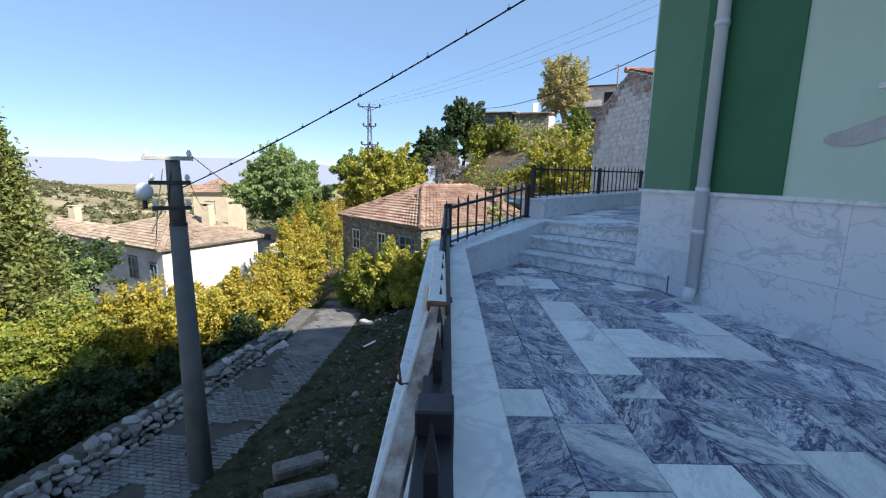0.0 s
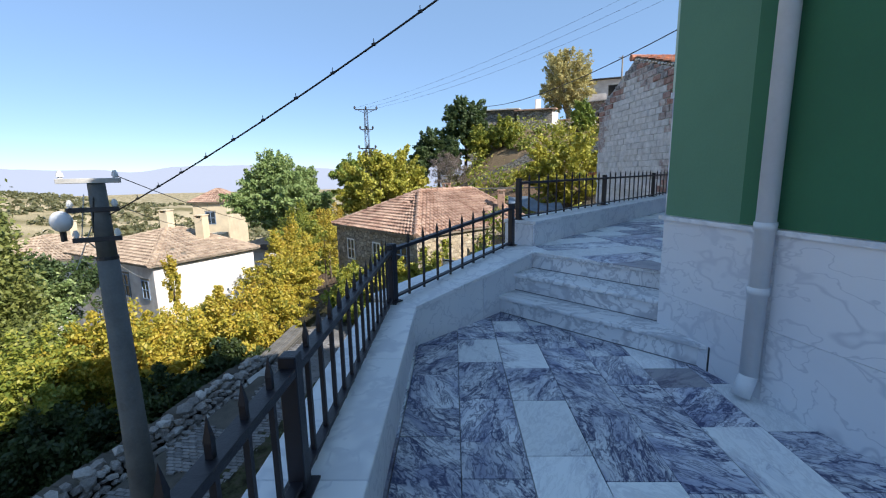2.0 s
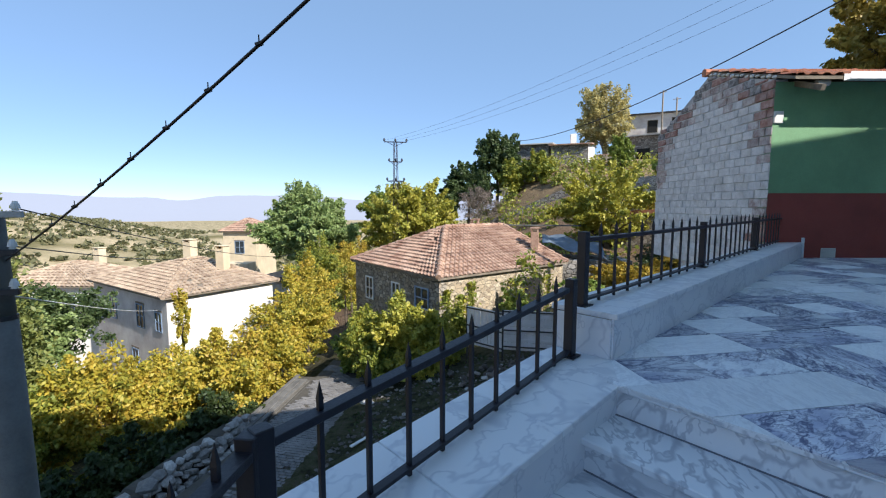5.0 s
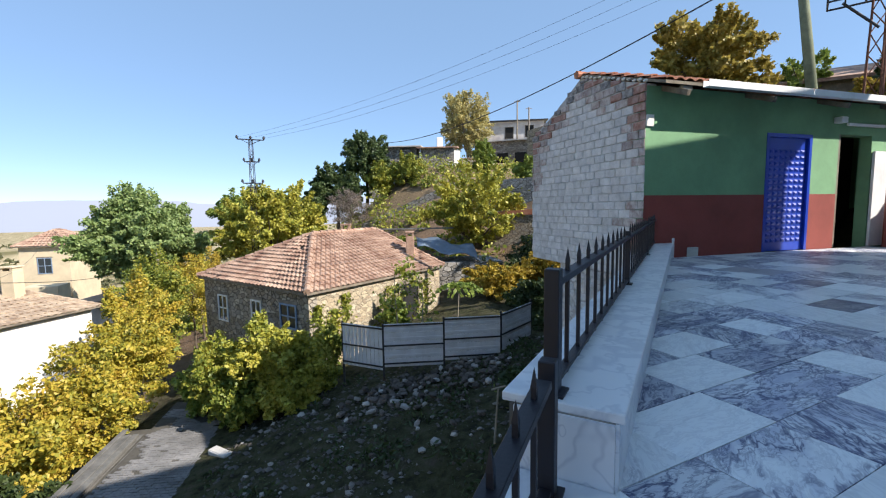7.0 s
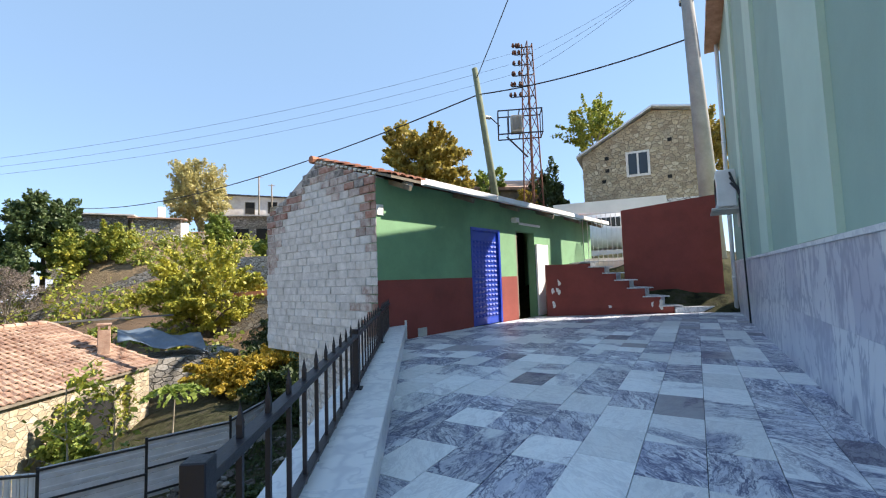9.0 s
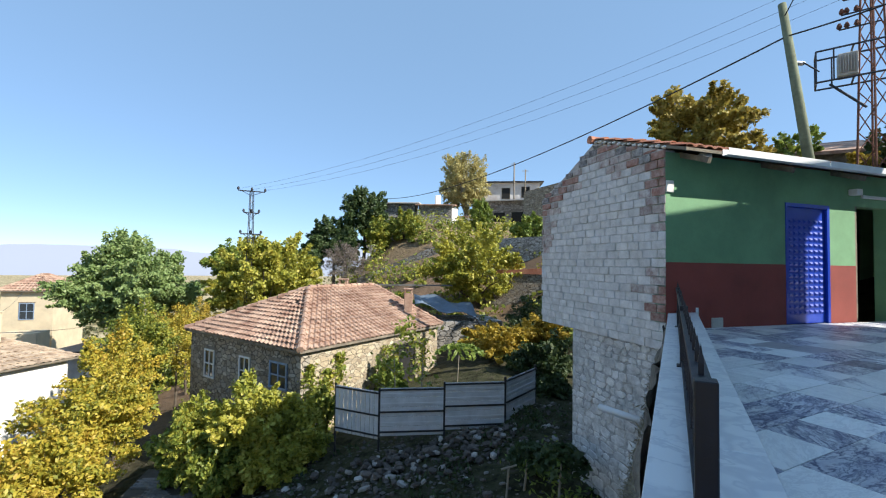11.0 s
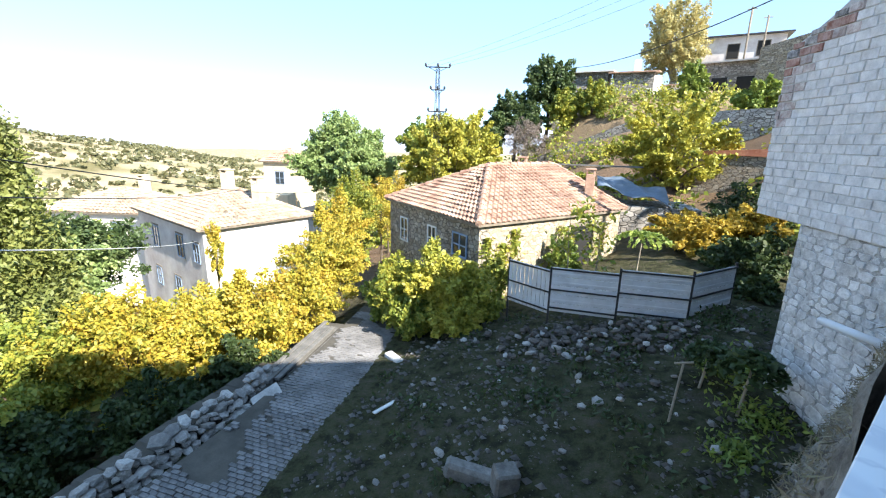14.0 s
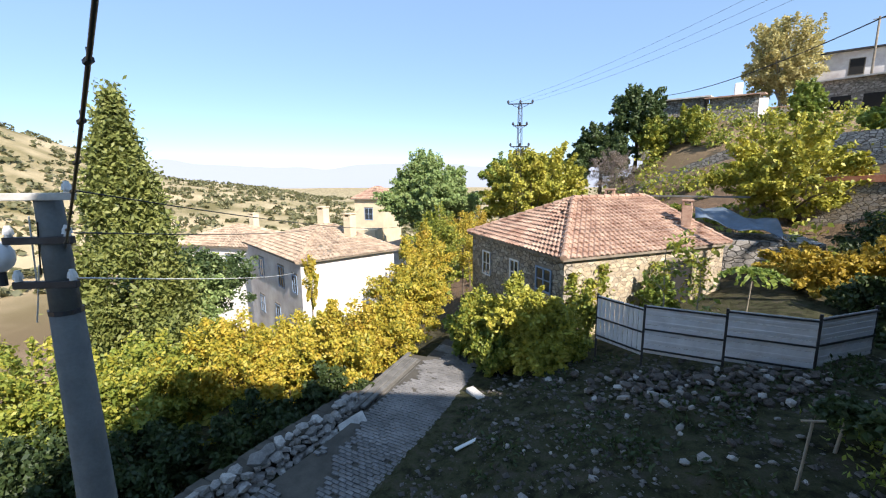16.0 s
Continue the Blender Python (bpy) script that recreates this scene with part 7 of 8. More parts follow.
tagged(part("weeds", leaf_mesh("weeds", np.concatenate(pts), 0.06, LEAF_DARK, rng, 0.0, 2.6), None), "low dark green weeds over the rubble", "weeds", "", "stuff")

# ---- road, walls and rubble ----
def stone_mesh(seed, sub=2):
    rng = random.Random(seed)
    bm = bmesh.new()
    bmesh.ops.create_icosphere(bm, subdivisions=sub, radius=1.0)
    o = Vector((rng.random() * 50, rng.random() * 50, 0))
    for v in bm.verts:
        d = v.co.normalized()
        q = Vector([max(-0.72, min(0.72, c)) for c in d]) * 1.25
        v.co = q * (1 + 0.22 * noise.noise(d * 1.6 + o))
    return mesh_of(bm, "stone", STONE)


STONES = [stone_mesh(s, 1) for s in range(8)]
for me in STONES[5:]:
    me.materials.clear()
    me.materials.append(STONE_PALE)


DULL_STONES = [stone_mesh(s, 1) for s in range(20, 25)]
for me in DULL_STONES:
    me.materials.clear()
    me.materials.append(STONE_BROWN)


def put_stone(parent, x, y, z, s, rng, name="stone", dull=False):
    ob = part(name, rng.choice(DULL_STONES if dull and rng.random() < 0.85 else STONES), None, parent)
    ob.matrix_basis = Matrix.LocRotScale((x, y, z), Euler((rng.uniform(-0.5, 0.5), rng.uniform(-0.5, 0.5), rng.uniform(0, 6.3))),
                                         (s * rng.uniform(0.8, 1.4), s * rng.uniform(0.7, 1.1), s * rng.uniform(0.5, 0.85)))
    return ob


HALF = 1.4
bm = bmesh.new()
row = []
for i in range(64):
    y = -6 + i * 0.4
    c = road_mid(y)
    row.append([bm.verts.new((c + s * (HALF + 0.05), y, ground_z(c, y) + 0.055 + 0.01 * s)) for s in (-1, 0, 1)])
for a, b in zip(row, row[1:]):
    for k in range(2):
        bm.faces.new((a[k], a[k + 1], b[k + 1], b[k]))
road = structure("road", bm, SAND, "narrow village lane paved with grey concrete blocks", "road")
rng = random.Random(3)
bm = bmesh.new()
add_box(bm, (0, 0, 0), (0.185, 0.09, 0.05), None, 0.008)
cob_me = mesh_of(bm, "paving_block", COBBLE)
far_v, far_f = [], []
y, r = -5.0, 0
while y < 18.5:
    c = road_mid(y)
    x = -HALF + (0.1 if r % 2 else 0.0)
    while x < HALF - 0.1:
        gx, gy = c + x + 0.1, y
        z = ground_z(c, y) + 0.07 + rng.uniform(-0.006, 0.008)
        worn = noise.noise(Vector((gx * 0.7, gy * 0.7, 5.0)))
        x += 0.2
        worn += 0.30 * smooth((-0.45 - (x - 0.2)) / 0.8) * smooth((y - 6.5) / 3)
        if worn > 0.24 or rng.random() < 0.025:
            continue
        yaw, tilt = rng.uniform(-0.04, 0.04), rng.uniform(-0.03, 0.03)
        if 8.4 < y < 12.0 and abs(x) < 1.1 and rng.random() < 0.75:
            ob = part("paving_block", cob_me, None, road)
            ob.matrix_basis = Matrix.LocRotScale((gx, gy, z), Euler((tilt, tilt, yaw)), None)
        else:
            b0 = len(far_v)
            for dz in (0.024, -0.02):
                for sx, sy in ((-1, -1), (1, -1), (1, 1), (-1, 1)):
                    far_v.append((gx + sx * 0.0915, gy + sy * 0.044 + sx * yaw * 0.1, z + dz + sx * tilt * 0.1))
            far_f += [(b0, b0 + 1, b0 + 2, b0 + 3), (b0 + 4, b0 + 5, b0 + 1, b0), (b0 + 5, b0 + 6, b0 + 2, b0 + 1), (b0 + 6, b0 + 7, b0 + 3, b0 + 2), (b0 + 7, b0 + 4, b0, b0 + 3)]
    y += 0.104
    r += 1
me = bpy.data.meshes.new("paving_blocks")
me.from_pydata(far_v, [], far_f)
me.materials.append(COBBLE)
tagged(part("paving_blocks", me, None, road), kind="stuff")
# broken kerb strip where the lane turns
for x0, y0, x1, y1 in ((-6.6, 15.9, -5.4, 15.9), (-5.0, 15.3, -4.4, 14.9)):
    bm = bmesh.new()
    m, l0 = along((x0, y0, ground_z(x0, y0)), (x1, y1, 0))
    add_box(bm, (l0 / 2, 0, 0.06), (l0, 0.28, 0.16), m, 0.03)
    structure("kerb", bm, STONE_PALE, "pale broken kerb across the lane", "kerb")

# dry stone wall along the lane
dry = thing("dry_stone_wall", "low tumbled dry stone wall along the lane", "wall", kind="structure")
rng = random.Random(17)
for course in range(4):
    y = 2.0 + rng.random() * 0.2
    while y < 13.6:
        s = rng.uniform(0.085, 0.165) * (1.0 if course < 3 else 1.1)
        x = road_mid(y) - 1.86 - course * 0.085 + rng.uniform(-0.06, 0.06)
        if course < 3 or rng.random() < 0.8:
            put_stone(dry, x, y, ground_z(road_mid(y) - 1.9, y) + 0.04 + course * 0.165 + rng.uniform(-0.03, 0.03), s, rng)
        y += s * 1.75
bm = bmesh.new()
for i in range(30):
    y = 2.0 + i * 0.4
    x = road_mid(y) - 2.42
    add_box(bm, (x, y + 0.2, ground_z(x, y) + 0.12), (0.8, 0.5, 0.6), None, 0.08)
part("core", bm, SAND, dry, "earth core of the tumbled wall")

# stacked timber and stone on the wall by the bend
pile = thing("timber_pile", "grey weathered beams and boards stacked on a stone edge", "timber")
rng = random.Random(23)
PN, PF = Vector((-7.2, 12.6, -5.5)), Vector((-7.7, 17.2, -5.55))
for i in range(9):
    o = Vector((-0.55 + 0.16 * (i % 5) + rng.uniform(-0.05, 0.05), 0, 0.28 + 0.14 * (i // 5) + rng.uniform(0, 0.04)))
    a, b = PN.lerp(PF, rng.uniform(0.05, 0.25)) + o, PN.lerp(PF, rng.uniform(0.8, 1.0)) + o
    bm = bmesh.new()
    m, l0 = along(a, b)
    add_box(bm, (l0 / 2, 0, 0), (l0, rng.uniform(0.10, 0.18), rng.uniform(0.05, 0.12)), m, 0.012)
    part("beam", bm, WOOD_GREY, pile)
bm = bmesh.new()
m, l0 = along(PN, PF)
add_box(bm, (l0 / 2, 0.35, 0.06), (l0, 0.9, 0.5), m, 0.05)
# dark soil colour stands in for shade on the stone edge
part("stone_edge", bm, SAND, pile, "rough stone edge under the beams, darkened as if in shade")
slab = thing("marble_slab", "broken pale stone slab leaning on the timber pile", "slab")
bm = bmesh.new()
add_box(bm, (0, 0, 0), (0.75, 0.45, 0.09), Matrix.Translation((-7.1, 12.4, -5.15)) @ Euler((0.5, -0.4, 0.9)).to_matrix().to_4x4(), 0.03)
part("slab", bm, STONE_PALE, slab)

# loose rubble
rng = random.Random(29)
big = thing("rubble", "larger loose stones lying over the dark ground", "rubble")
for i in range(150):
    x, y = rng.uniform(-4.4, 5.0), rng.uniform(4.5, 16.8)
    if x > 1.0 + (y - 5.2) * 0.55:
        continue
    put_stone(big, x, y, ground_z(x, y) + 0.02, rng.uniform(0.03, 0.09), rng)
heap = thing("rubble_heap", "row of tumbled brown stones along the sheet fence", "rubble")
for i in range(280):
    k = rng.random()
    x, y = -1.5 + k * 4.6 + rng.gauss(0, 0.3), 16.3 + k * 0.4 - abs(rng.gauss(0, 1.1))
    put_stone(heap, x, y, ground_z(x, y) + rng.random() * 0.16, rng.uniform(0.04, 0.12), rng, dull=True)
npr = np.random.default_rng(41)
vs, fs = [], []
base = [Vector(c) for c in ((1, 0, 0), (-1, 0, 0), (0, 1, 0), (0, -1, 0), (0, 0, 1), (0, 0, -1))]
tri = ((0, 2, 4), (2, 1, 4), (1, 3, 4), (3, 0, 4), (2, 0, 5), (1, 2, 5), (3, 1, 5), (0, 3, 5))
for i in range(16000):
    x, y = npr.uniform(-4.6, 6.5), npr.uniform(3.5, 18.5)
    dens = noise.noise(Vector((x * 0.55, y * 0.55, 8.0)))
    if dens < -0.05 and npr.random() < 0.75:
        continue
    s = 0.010 + 0.075 * npr.random() ** 4
    z = ground_z(x, y)
    b0 = len(vs)
    vs += [(x + v.x * s * npr.uniform(0.6, 1.5), y + v.y * s * npr.uniform(0.6, 1.5), z + s * 0.2 + v.z * s * npr.uniform(0.4, 0.9)) for v in base]
    fs += [tuple(b0 + k for k in t) for t in tri]
me = bpy.data.meshes.new("gravel")
me.from_pydata(vs, [], fs)
me.materials.append(GRAVEL)
tagged(part("gravel", me, None), "small pale stones and rubble scattered over the soil", "gravel", "", "stuff")
blk = thing("stone_block", "squared stone block lying in the rubble", "block")
bm = bmesh.new()
add_box(bm, (0, 0, 0.12), (0.42, 0.34, 0.55), Matrix.Translation((-0.55, 10.4, ground_z(-0.55, 10.4))) @ Matrix.Rotation(0.5, 4, "Z") @ Matrix.Rotation(0.12, 4, "X"), 0.04)
part("block", bm, STONE_DULL, blk)
low = thing("stone_block", "long low stone half buried in the rubble", "block")
bm = bmesh.new()
add_box(bm, (0, 0, 0.08), (1.0, 0.3, 0.32), Matrix.Translation((-1.15, 10.55, ground_z(-1.15, 10.55))) @ Matrix.Rotation(0.15, 4, "Z") @ Matrix.Rotation(0.2, 4, "Y"), 0.06)
part("block", bm, STONE_DULL, low)
for x, y, yaw, l0 in ((-3.35, 6.3, 0.6, 1.0), (-2.9, 5.5, 0.5, 1.3)):
    sl = thing("concrete_sleeper", "grey broken concrete sleeper lying beside the lane", "sleeper", "broken sleepers")
    bm = bmesh.new()
    add_box(bm, (0, 0, 0.12), (l0, 0.34, 0.26), Matrix.Translation((x, y, ground_z(x, y))) @ Matrix.Rotation(yaw, 4, "Z") @ Matrix.Rotation(0.12, 4, "X"), 0.05)
    part("sleeper", bm, STONE_DULL, sl)
st = thing("wooden_stake", "thin wooden stake with a short crosspiece stuck in the rubble", "stake")
bm = bmesh.new()
tube(bm, (2.05, 12.1, -3.9), (2.2, 12.25, -2.25), 0.025, 0.02, 7)
part("stake", bm, BARK_PALE, st)
bm = bmesh.new()
tube(bm, (2.05, 12.2, -2.27), (2.36, 12.3, -2.25), 0.02, 0.02, 7)
part("crosspiece", bm, BARK_PALE, st)
pk = thing("plank", "white weathered plank lying on the slope", "plank")
bm = bmesh.new()
m, l0 = along((-3.9, 12.2, ground_z(-3.9, 12.2) + 0.12), (-3.45, 13.2, 0))
add_box(bm, (l0 / 2, 0, 0), (l0, 0.1, 0.03), m, 0.005)
part("board", bm, WIN_WHITE, pk)
for x, y, s in ((0.9, 12.6, 0.16), (0.6, 12.4, 0.1)):
    bg = thing("plastic_bag", "crumpled white plastic bag on the rubble", "bag", "litter")
    ob = part("bag", STONES[6], None, bg)
    ob.matrix_basis = Matrix.LocRotScale((x, y, ground_z(x, y) + 0.05), Euler((0.3, 0.2, x)), (s, s * 0.7, s * 0.5))

# earth and stone bank outside the upper parapet
bm = bmesh.new()
o0, o1 = Vector(UP0) + n2 * 0.38 + d2 * 0.9, Vector(UP1) + n2 * 0.38
g0 = []
NI, NJ = 90, 40
for i in range(NI):
    col = []
    p = o0.lerp(o1, i / (NI - 1))
    for j in range(NJ):
        t = j / (NJ - 1)
        r3 = Vector((p.x * 2.6, p.y * 2.6, t * 9))
        w = (0.05 + 1.15 * t ** 1.3) * (0.45 + 0.55 * smooth(i / 24)) + 0.13 * noise.fractal(r3 * 0.5, 1.0, 2.0, 3) + 0.07 * noise.noise(r3 * 1.9)
        q = p + n2 * max(0.0, w)
        z = 0.55 - 0.5 * (1 - smooth(i / 9)) - t * 5.0 + 0.12 * noise.noise(r3 * 1.2)
        col.append(bm.verts.new((q.x, q.y, z)))
    g0.append(col)
for a, b in zip(g0, g0[1:]):
    for j in range(NJ - 1):
        bm.faces.new((a[j], b[j], b[j + 1], a[j + 1]))
bmesh.ops.recalc_face_normals(bm, faces=list(bm.faces))
bank = structure("bank", bm, BANK_EARTH, "rough stony earth bank under the upper parapet", "bank")
rng = random.Random(71)
for i in range(110):
    k, t = rng.random(), rng.random() ** 0.8
    q = o0.lerp(o1, k) + n2 * ((0.05 + 1.15 * t ** 1.3) * (0.45 + 0.55 * smooth(k * 3.7)) + 0.02)
    put_stone(bank, q.x, q.y, 0.1 - t * 4.3, rng.uniform(0.04, 0.11), rng, dull=True)
rngn = np.random.default_rng(5)
pts = []
for i in range(4500):
    k = rngn.random()
    p = o0.lerp(o1, k)
    t = rngn.random()
    q = p + n2 * (0.15 + 1.15 * t ** 1.3)
    pts.append((q.x, q.y, 0.2 - t * 4.4))
tagged(part("bank_weeds", leaf_mesh("bank_weeds", np.array(pts) + rngn.normal(size=(4500, 3)) * 0.04, 0.011, DRY_WEED, rngn, 0.2, 9.0), None), "dry weeds hanging on the stony bank", "weeds", "", "stuff")


# ---- sheet metal fence ----
def sheet_fence(pts):
    root = thing("sheet_fence", "corrugated grey sheet metal fence on black posts", "fence")
    for i, (a, b) in enumerate(zip(pts, pts[1:])):
        a, b = Vector(a), Vector(b)
        m, l0 = along((a.x, a.y, 0), (b.x, b.y, 0))
        zl, zh = (a.z + b.z) / 2, (a.z + b.z) / 2 + 1.38
        k = 10 if i == 0 else 5
        for j in range(k):
            bm = bmesh.new()
            if i == 0:
                x0, x1 = l0 * j / k, l0 * (j + 1) / k - 0.012
                add_box(bm, ((x0 + x1) / 2, -0.02, (zl + zh) / 2), (x1 - x0, 0.012, zh - zl), m, 0.004)
                add_box(bm, ((x0 + x1) / 2, -0.032, (zl + zh) / 2), ((x1 - x0) * 0.4, 0.014, zh - zl - 0.01), m, 0.004)
            else:
                z0, z1 = zl + (zh - zl) * j / k, zl + (zh - zl) * (j + 1) / k - 0.006
                add_box(bm, (l0 / 2, -0.02, (z0 + z1) / 2), (l0 - 0.05, 0.012, z1 - z0), m, 0.004)
                add_box(bm, (l0 / 2, -0.032, z0 + (z1 - z0) * 0.3), (l0 - 0.06, 0.014, (z1 - z0) * 0.25), m, 0.004)
            part("sheet", bm, STEEL, root)
        for z in (zl + 0.12, (zl + zh) / 2, zh - 0.05):
            bm = bmesh.new()
            add_box(bm, (l0 / 2, -0.055, z), (l0, 0.03, 0.045), m)
            part("rail", bm, STEEL_DARK, root)
    for p in pts:
        bm = bmesh.new()
        add_box(bm, (p[0], p[1], (p[2] - 1.0 + p[2] + 1.45) / 2), (0.06, 0.06, 2.45))
        part("post", bm, STEEL_DARK, root)


sheet_fence([(-1.8, 17.7, -3.6), (-0.45, 16.95, -3.55), (1.45, 17.0, -3.4), (3.3, 17.1, -3.3), (4.7, 18.6, -3.3)])

# ---- poles, lines ----
def insulator(root, p, s=1.0, mat=WIN_WHITE):
    bm = bmesh.new()
    for k, r in enumerate((0.035, 0.05, 0.045, 0.03)):
        tube(bm, Vector(p) + Vector((0, 0, 0.028 * k * s)), Vector(p) + Vector((0, 0, (0.028 * k + 0.03) * s)), r * s, r * s * 0.8, 9)
    part("insulator", bm, mat, root)


pole = thing("utility_pole", "tapered grey concrete utility pole with cross-arms and a lamp", "utility pole")
PB = Vector((-5.50, 6.24, 0))
bm = bmesh.new()
m = Matrix.Translation(PB)
zs = [(-5.8, 0.235), (0.10, 0.150), (0.11, 0.138), (1.27, 0.118)]
for (z0, r0), (z1, r1) in zip(zs, zs[1:]):
    tube(bm, PB + Vector((0, 0, z0)), PB + Vector((0, 0, z1)), r0, r1, 12)
part("shaft", bm, CONCRETE, pole, "", True)
bm = bmesh.new()
tube(bm, PB + Vector((0, 0, 0.06)), PB + Vector((0, 0, 0.11)), 0.156, seg=12)
part("band", bm, STEEL_DARK, pole)
cd = Vector((0.83, 0.56, 0)).normalized()
for z, l0, mt in ((1.30, 0.80, CONCRETE_PALE), (0.86, 0.66, STEEL_DARK), (0.40, 0.62, STEEL_DARK)):
    bm = bmesh.new()
    mm = Matrix.Translation(PB + Vector((0, 0, z)) - cd * 0.06) @ Matrix.Rotation(math.atan2(cd.y, cd.x), 4, "Z")
    add_box(bm, (0, -0.115, 0), (l0, 0.06, 0.075), mm, 0.006)
    arm = part("cross_arm", bm, mt, pole)
    for k in (-0.42, 0.42):
        insulator(pole, mm @ Vector((k * l0, -0.115, 0.04)))
lamp_c = PB - cd * 0.42 + Vector((0.02, -0.12, 0.70))
bm = bmesh.new()
bmesh.ops.create_uvsphere(bm, u_segments=16, v_segments=10, radius=0.16, matrix=Matrix.Translation(lamp_c) @ Matrix.Diagonal((1, 0.8, 1, 1)))
part("lamp_bowl", bm, WHITE_PAINT, pole, "white round lamp bowl", True)
bm = bmesh.new()
tube(bm, lamp_c - Vector((0, 0, 0.14)), lamp_c - Vector((0, 0, 0.30)), 0.04, seg=8)
part("lamp_neck", bm, STEEL_DARK, pole)
for k, (a, b) in enumerate((((-0.1, -0.14, 1.1), (-0.32, -0.1, 0.35)), ((0.05, -0.13, 1.05), (-0.05, -0.14, 0.5)), ((-0.05, -0.14, 0.6), (-0.5, -0.1, -0.1)))):
    bm = bmesh.new()
    tube(bm, PB + Vector(a), PB + Vector(b), 0.008, seg=5)
    part("lead_wire", bm, WIN_WHITE if k != 1 else CABLE, pole)


def cable(name, label, a, b, sag, r, mat=CABLE, n=24, wraps=0, group=""):
    a, b = Vector(a), Vector(b)
    bm = bmesh.new()
    pts = [a.lerp(b, k / n) - Vector((0, 0, sag * 4 * (k / n) * (1 - k / n))) for k in range(n + 1)]
    for p, q in zip(pts, pts[1:]):
        tube(bm, p, q, r, r, 6, False)
    root = thing(name, label, "cable", group)
    part("line", bm, mat, root, "", True)
    for k in range(wraps):
        p = a.lerp(b, (k + 0.5) / wraps) - Vector((0, 0, sag * 4 * ((k + 0.5) / wraps) * (1 - (k + 0.5) / wraps)))
        bm = bmesh.new()
        tube(bm, p - Vector((0.02, 0, 0)), p + Vector((0.02, 0, 0.01)), r * 1.6, seg=6)
        tube(bm, p, p + Vector((0, 0, 0.06)), r * 0.4, seg=5)
        part("clip", bm, CABLE, root)
    return root


cable("overhead_cable", "thick black overhead cable from the concrete pole to the building", (-5.40, 6.28, 0.76), (2.82, 3.82, 4.12), 0.16, 0.011, wraps=16)
cable("overhead_wire", "thin wire from the concrete pole towards the valley", PB + Vector((0.2, 0.1, 0.92)), (-38, 52, -1.5), 1.5, 0.008, group="overhead wires")
cable("overhead_wire", "thin wire from the concrete pole towards the valley", PB + Vector((0.3, 0.1, 1.36)), (-20, 39, -2.2), 0.8, 0.008, group="overhead wires")
cable("overhead_wire", "pale wire sagging from the pole to the white house", PB + Vector((-0.4, 0, 0.40)), (-22.2, 24.2, -5.0), 0.15, 0.012, WIN_WHITE, group="overhead wires")

wp = thing("wooden_pole", "old leaning greenish wooden utility pole behind the shed", "utility pole")
bm = bmesh.new()
tube(bm, (14.9, 18.0, 2.2), (14.1, 18.75, 11.45), 0.19, 0.13, 10)
part("shaft", bm, material("mossy_pole_wood", (0.16, 0.18, 0.11), 0.9, 0, 0.3, 2, 0.4), wp, "", True)
insulator(wp, (14.2, 18.6, 10.2), 1.4)
cp = thing("utility_pole", "tall pale concrete utility pole beside the red wall", "utility pole")
bm = bmesh.new()
tube(bm, (16.45, 9.95, 0.5), (16.2, 10.25, 12.8), 0.34, 0.16, 12)
part("shaft", bm, material("weathered_concrete", (0.30, 0.29, 0.27), 0.9, 0, 0.2, 1.5, 0.3), cp, "", True)
for z in (12.3, 11.6, 10.9):
    bm = bmesh.new()
    add_box(bm, (16.35, 10.05, z), (0.09, 0.9, 0.09), Matrix.Translation((0, 0, 0)))
    part("cross_arm", bm, STEEL_DARK, cp)
    for dy in (-0.4, 0.0, 0.4):
        insulator(cp, (16.35, 10.05 + dy, z + 0.05), 1.6)
bm = bmesh.new()
tube(bm, (16.9, 9.6, 10.9), (16.75, 9.7, 9.2), 0.04, seg=7)
part("conduit", bm, STEEL_DARK, cp)

# transformer tower
tw = thing("transformer_tower", "rusty steel lattice tower carrying a transformer platform", "transformer tower")
TX, TY, TZ0, TZ1 = 18.75, 19.5, 2.2, 14.5
hw = lambda z: 0.42 - 0.22 * (z - TZ0) / (TZ1 - TZ0)
cs4 = ((-1, -1), (1, -1), (1, 1), (-1, 1))
for sx, sy in cs4:
    bm = bmesh.new()
    tube(bm, (TX + sx * hw(TZ0), TY + sy * hw(TZ0), TZ0), (TX + sx * hw(TZ1), TY + sy * hw(TZ1), TZ1), 0.045, 0.035, 6)
    part("leg", bm, RUSTY, tw)
for k in range(15):
    z0, z1 = TZ0 + k * 0.82, TZ0 + (k + 1) * 0.82
    for i in range(4):
        a, b = cs4[i], cs4[(i + 1) % 4]
        if k % 2:
            a, b = b, a
        bm = bmesh.new()
        tube(bm, (TX + a[0] * hw(z0), TY + a[1] * hw(z0), z0), (TX + b[0] * hw(z1), TY + b[1] * hw(z1), z1), 0.022, seg=5)
        part("brace", bm, RUSTY, tw)
ex = Vector((-0.72, 0.69, 0))
ey = Vector((0.69, 0.72, 0))
for z in (9.3, 10.6):
    for s in (-1, 1):
        bm = bmesh.new()
        p = Vector((TX, TY, z)) + ey * s * 0.5
        tube(bm, p - ex * 0.6, p + ex * 1.75, 0.04, seg=6)
        part("platform_rail", bm, STEEL_DARK, tw)
    for e in (-0.6, 0.6, 1.75):
        bm = bmesh.new()
        tube(bm, Vector((TX, TY, z)) + ex * e - ey * 0.5, Vector((TX, TY, z)) + ex * e + ey * 0.5, 0.035, seg=6)
        part("platform_rail", bm, STEEL_DARK, tw)
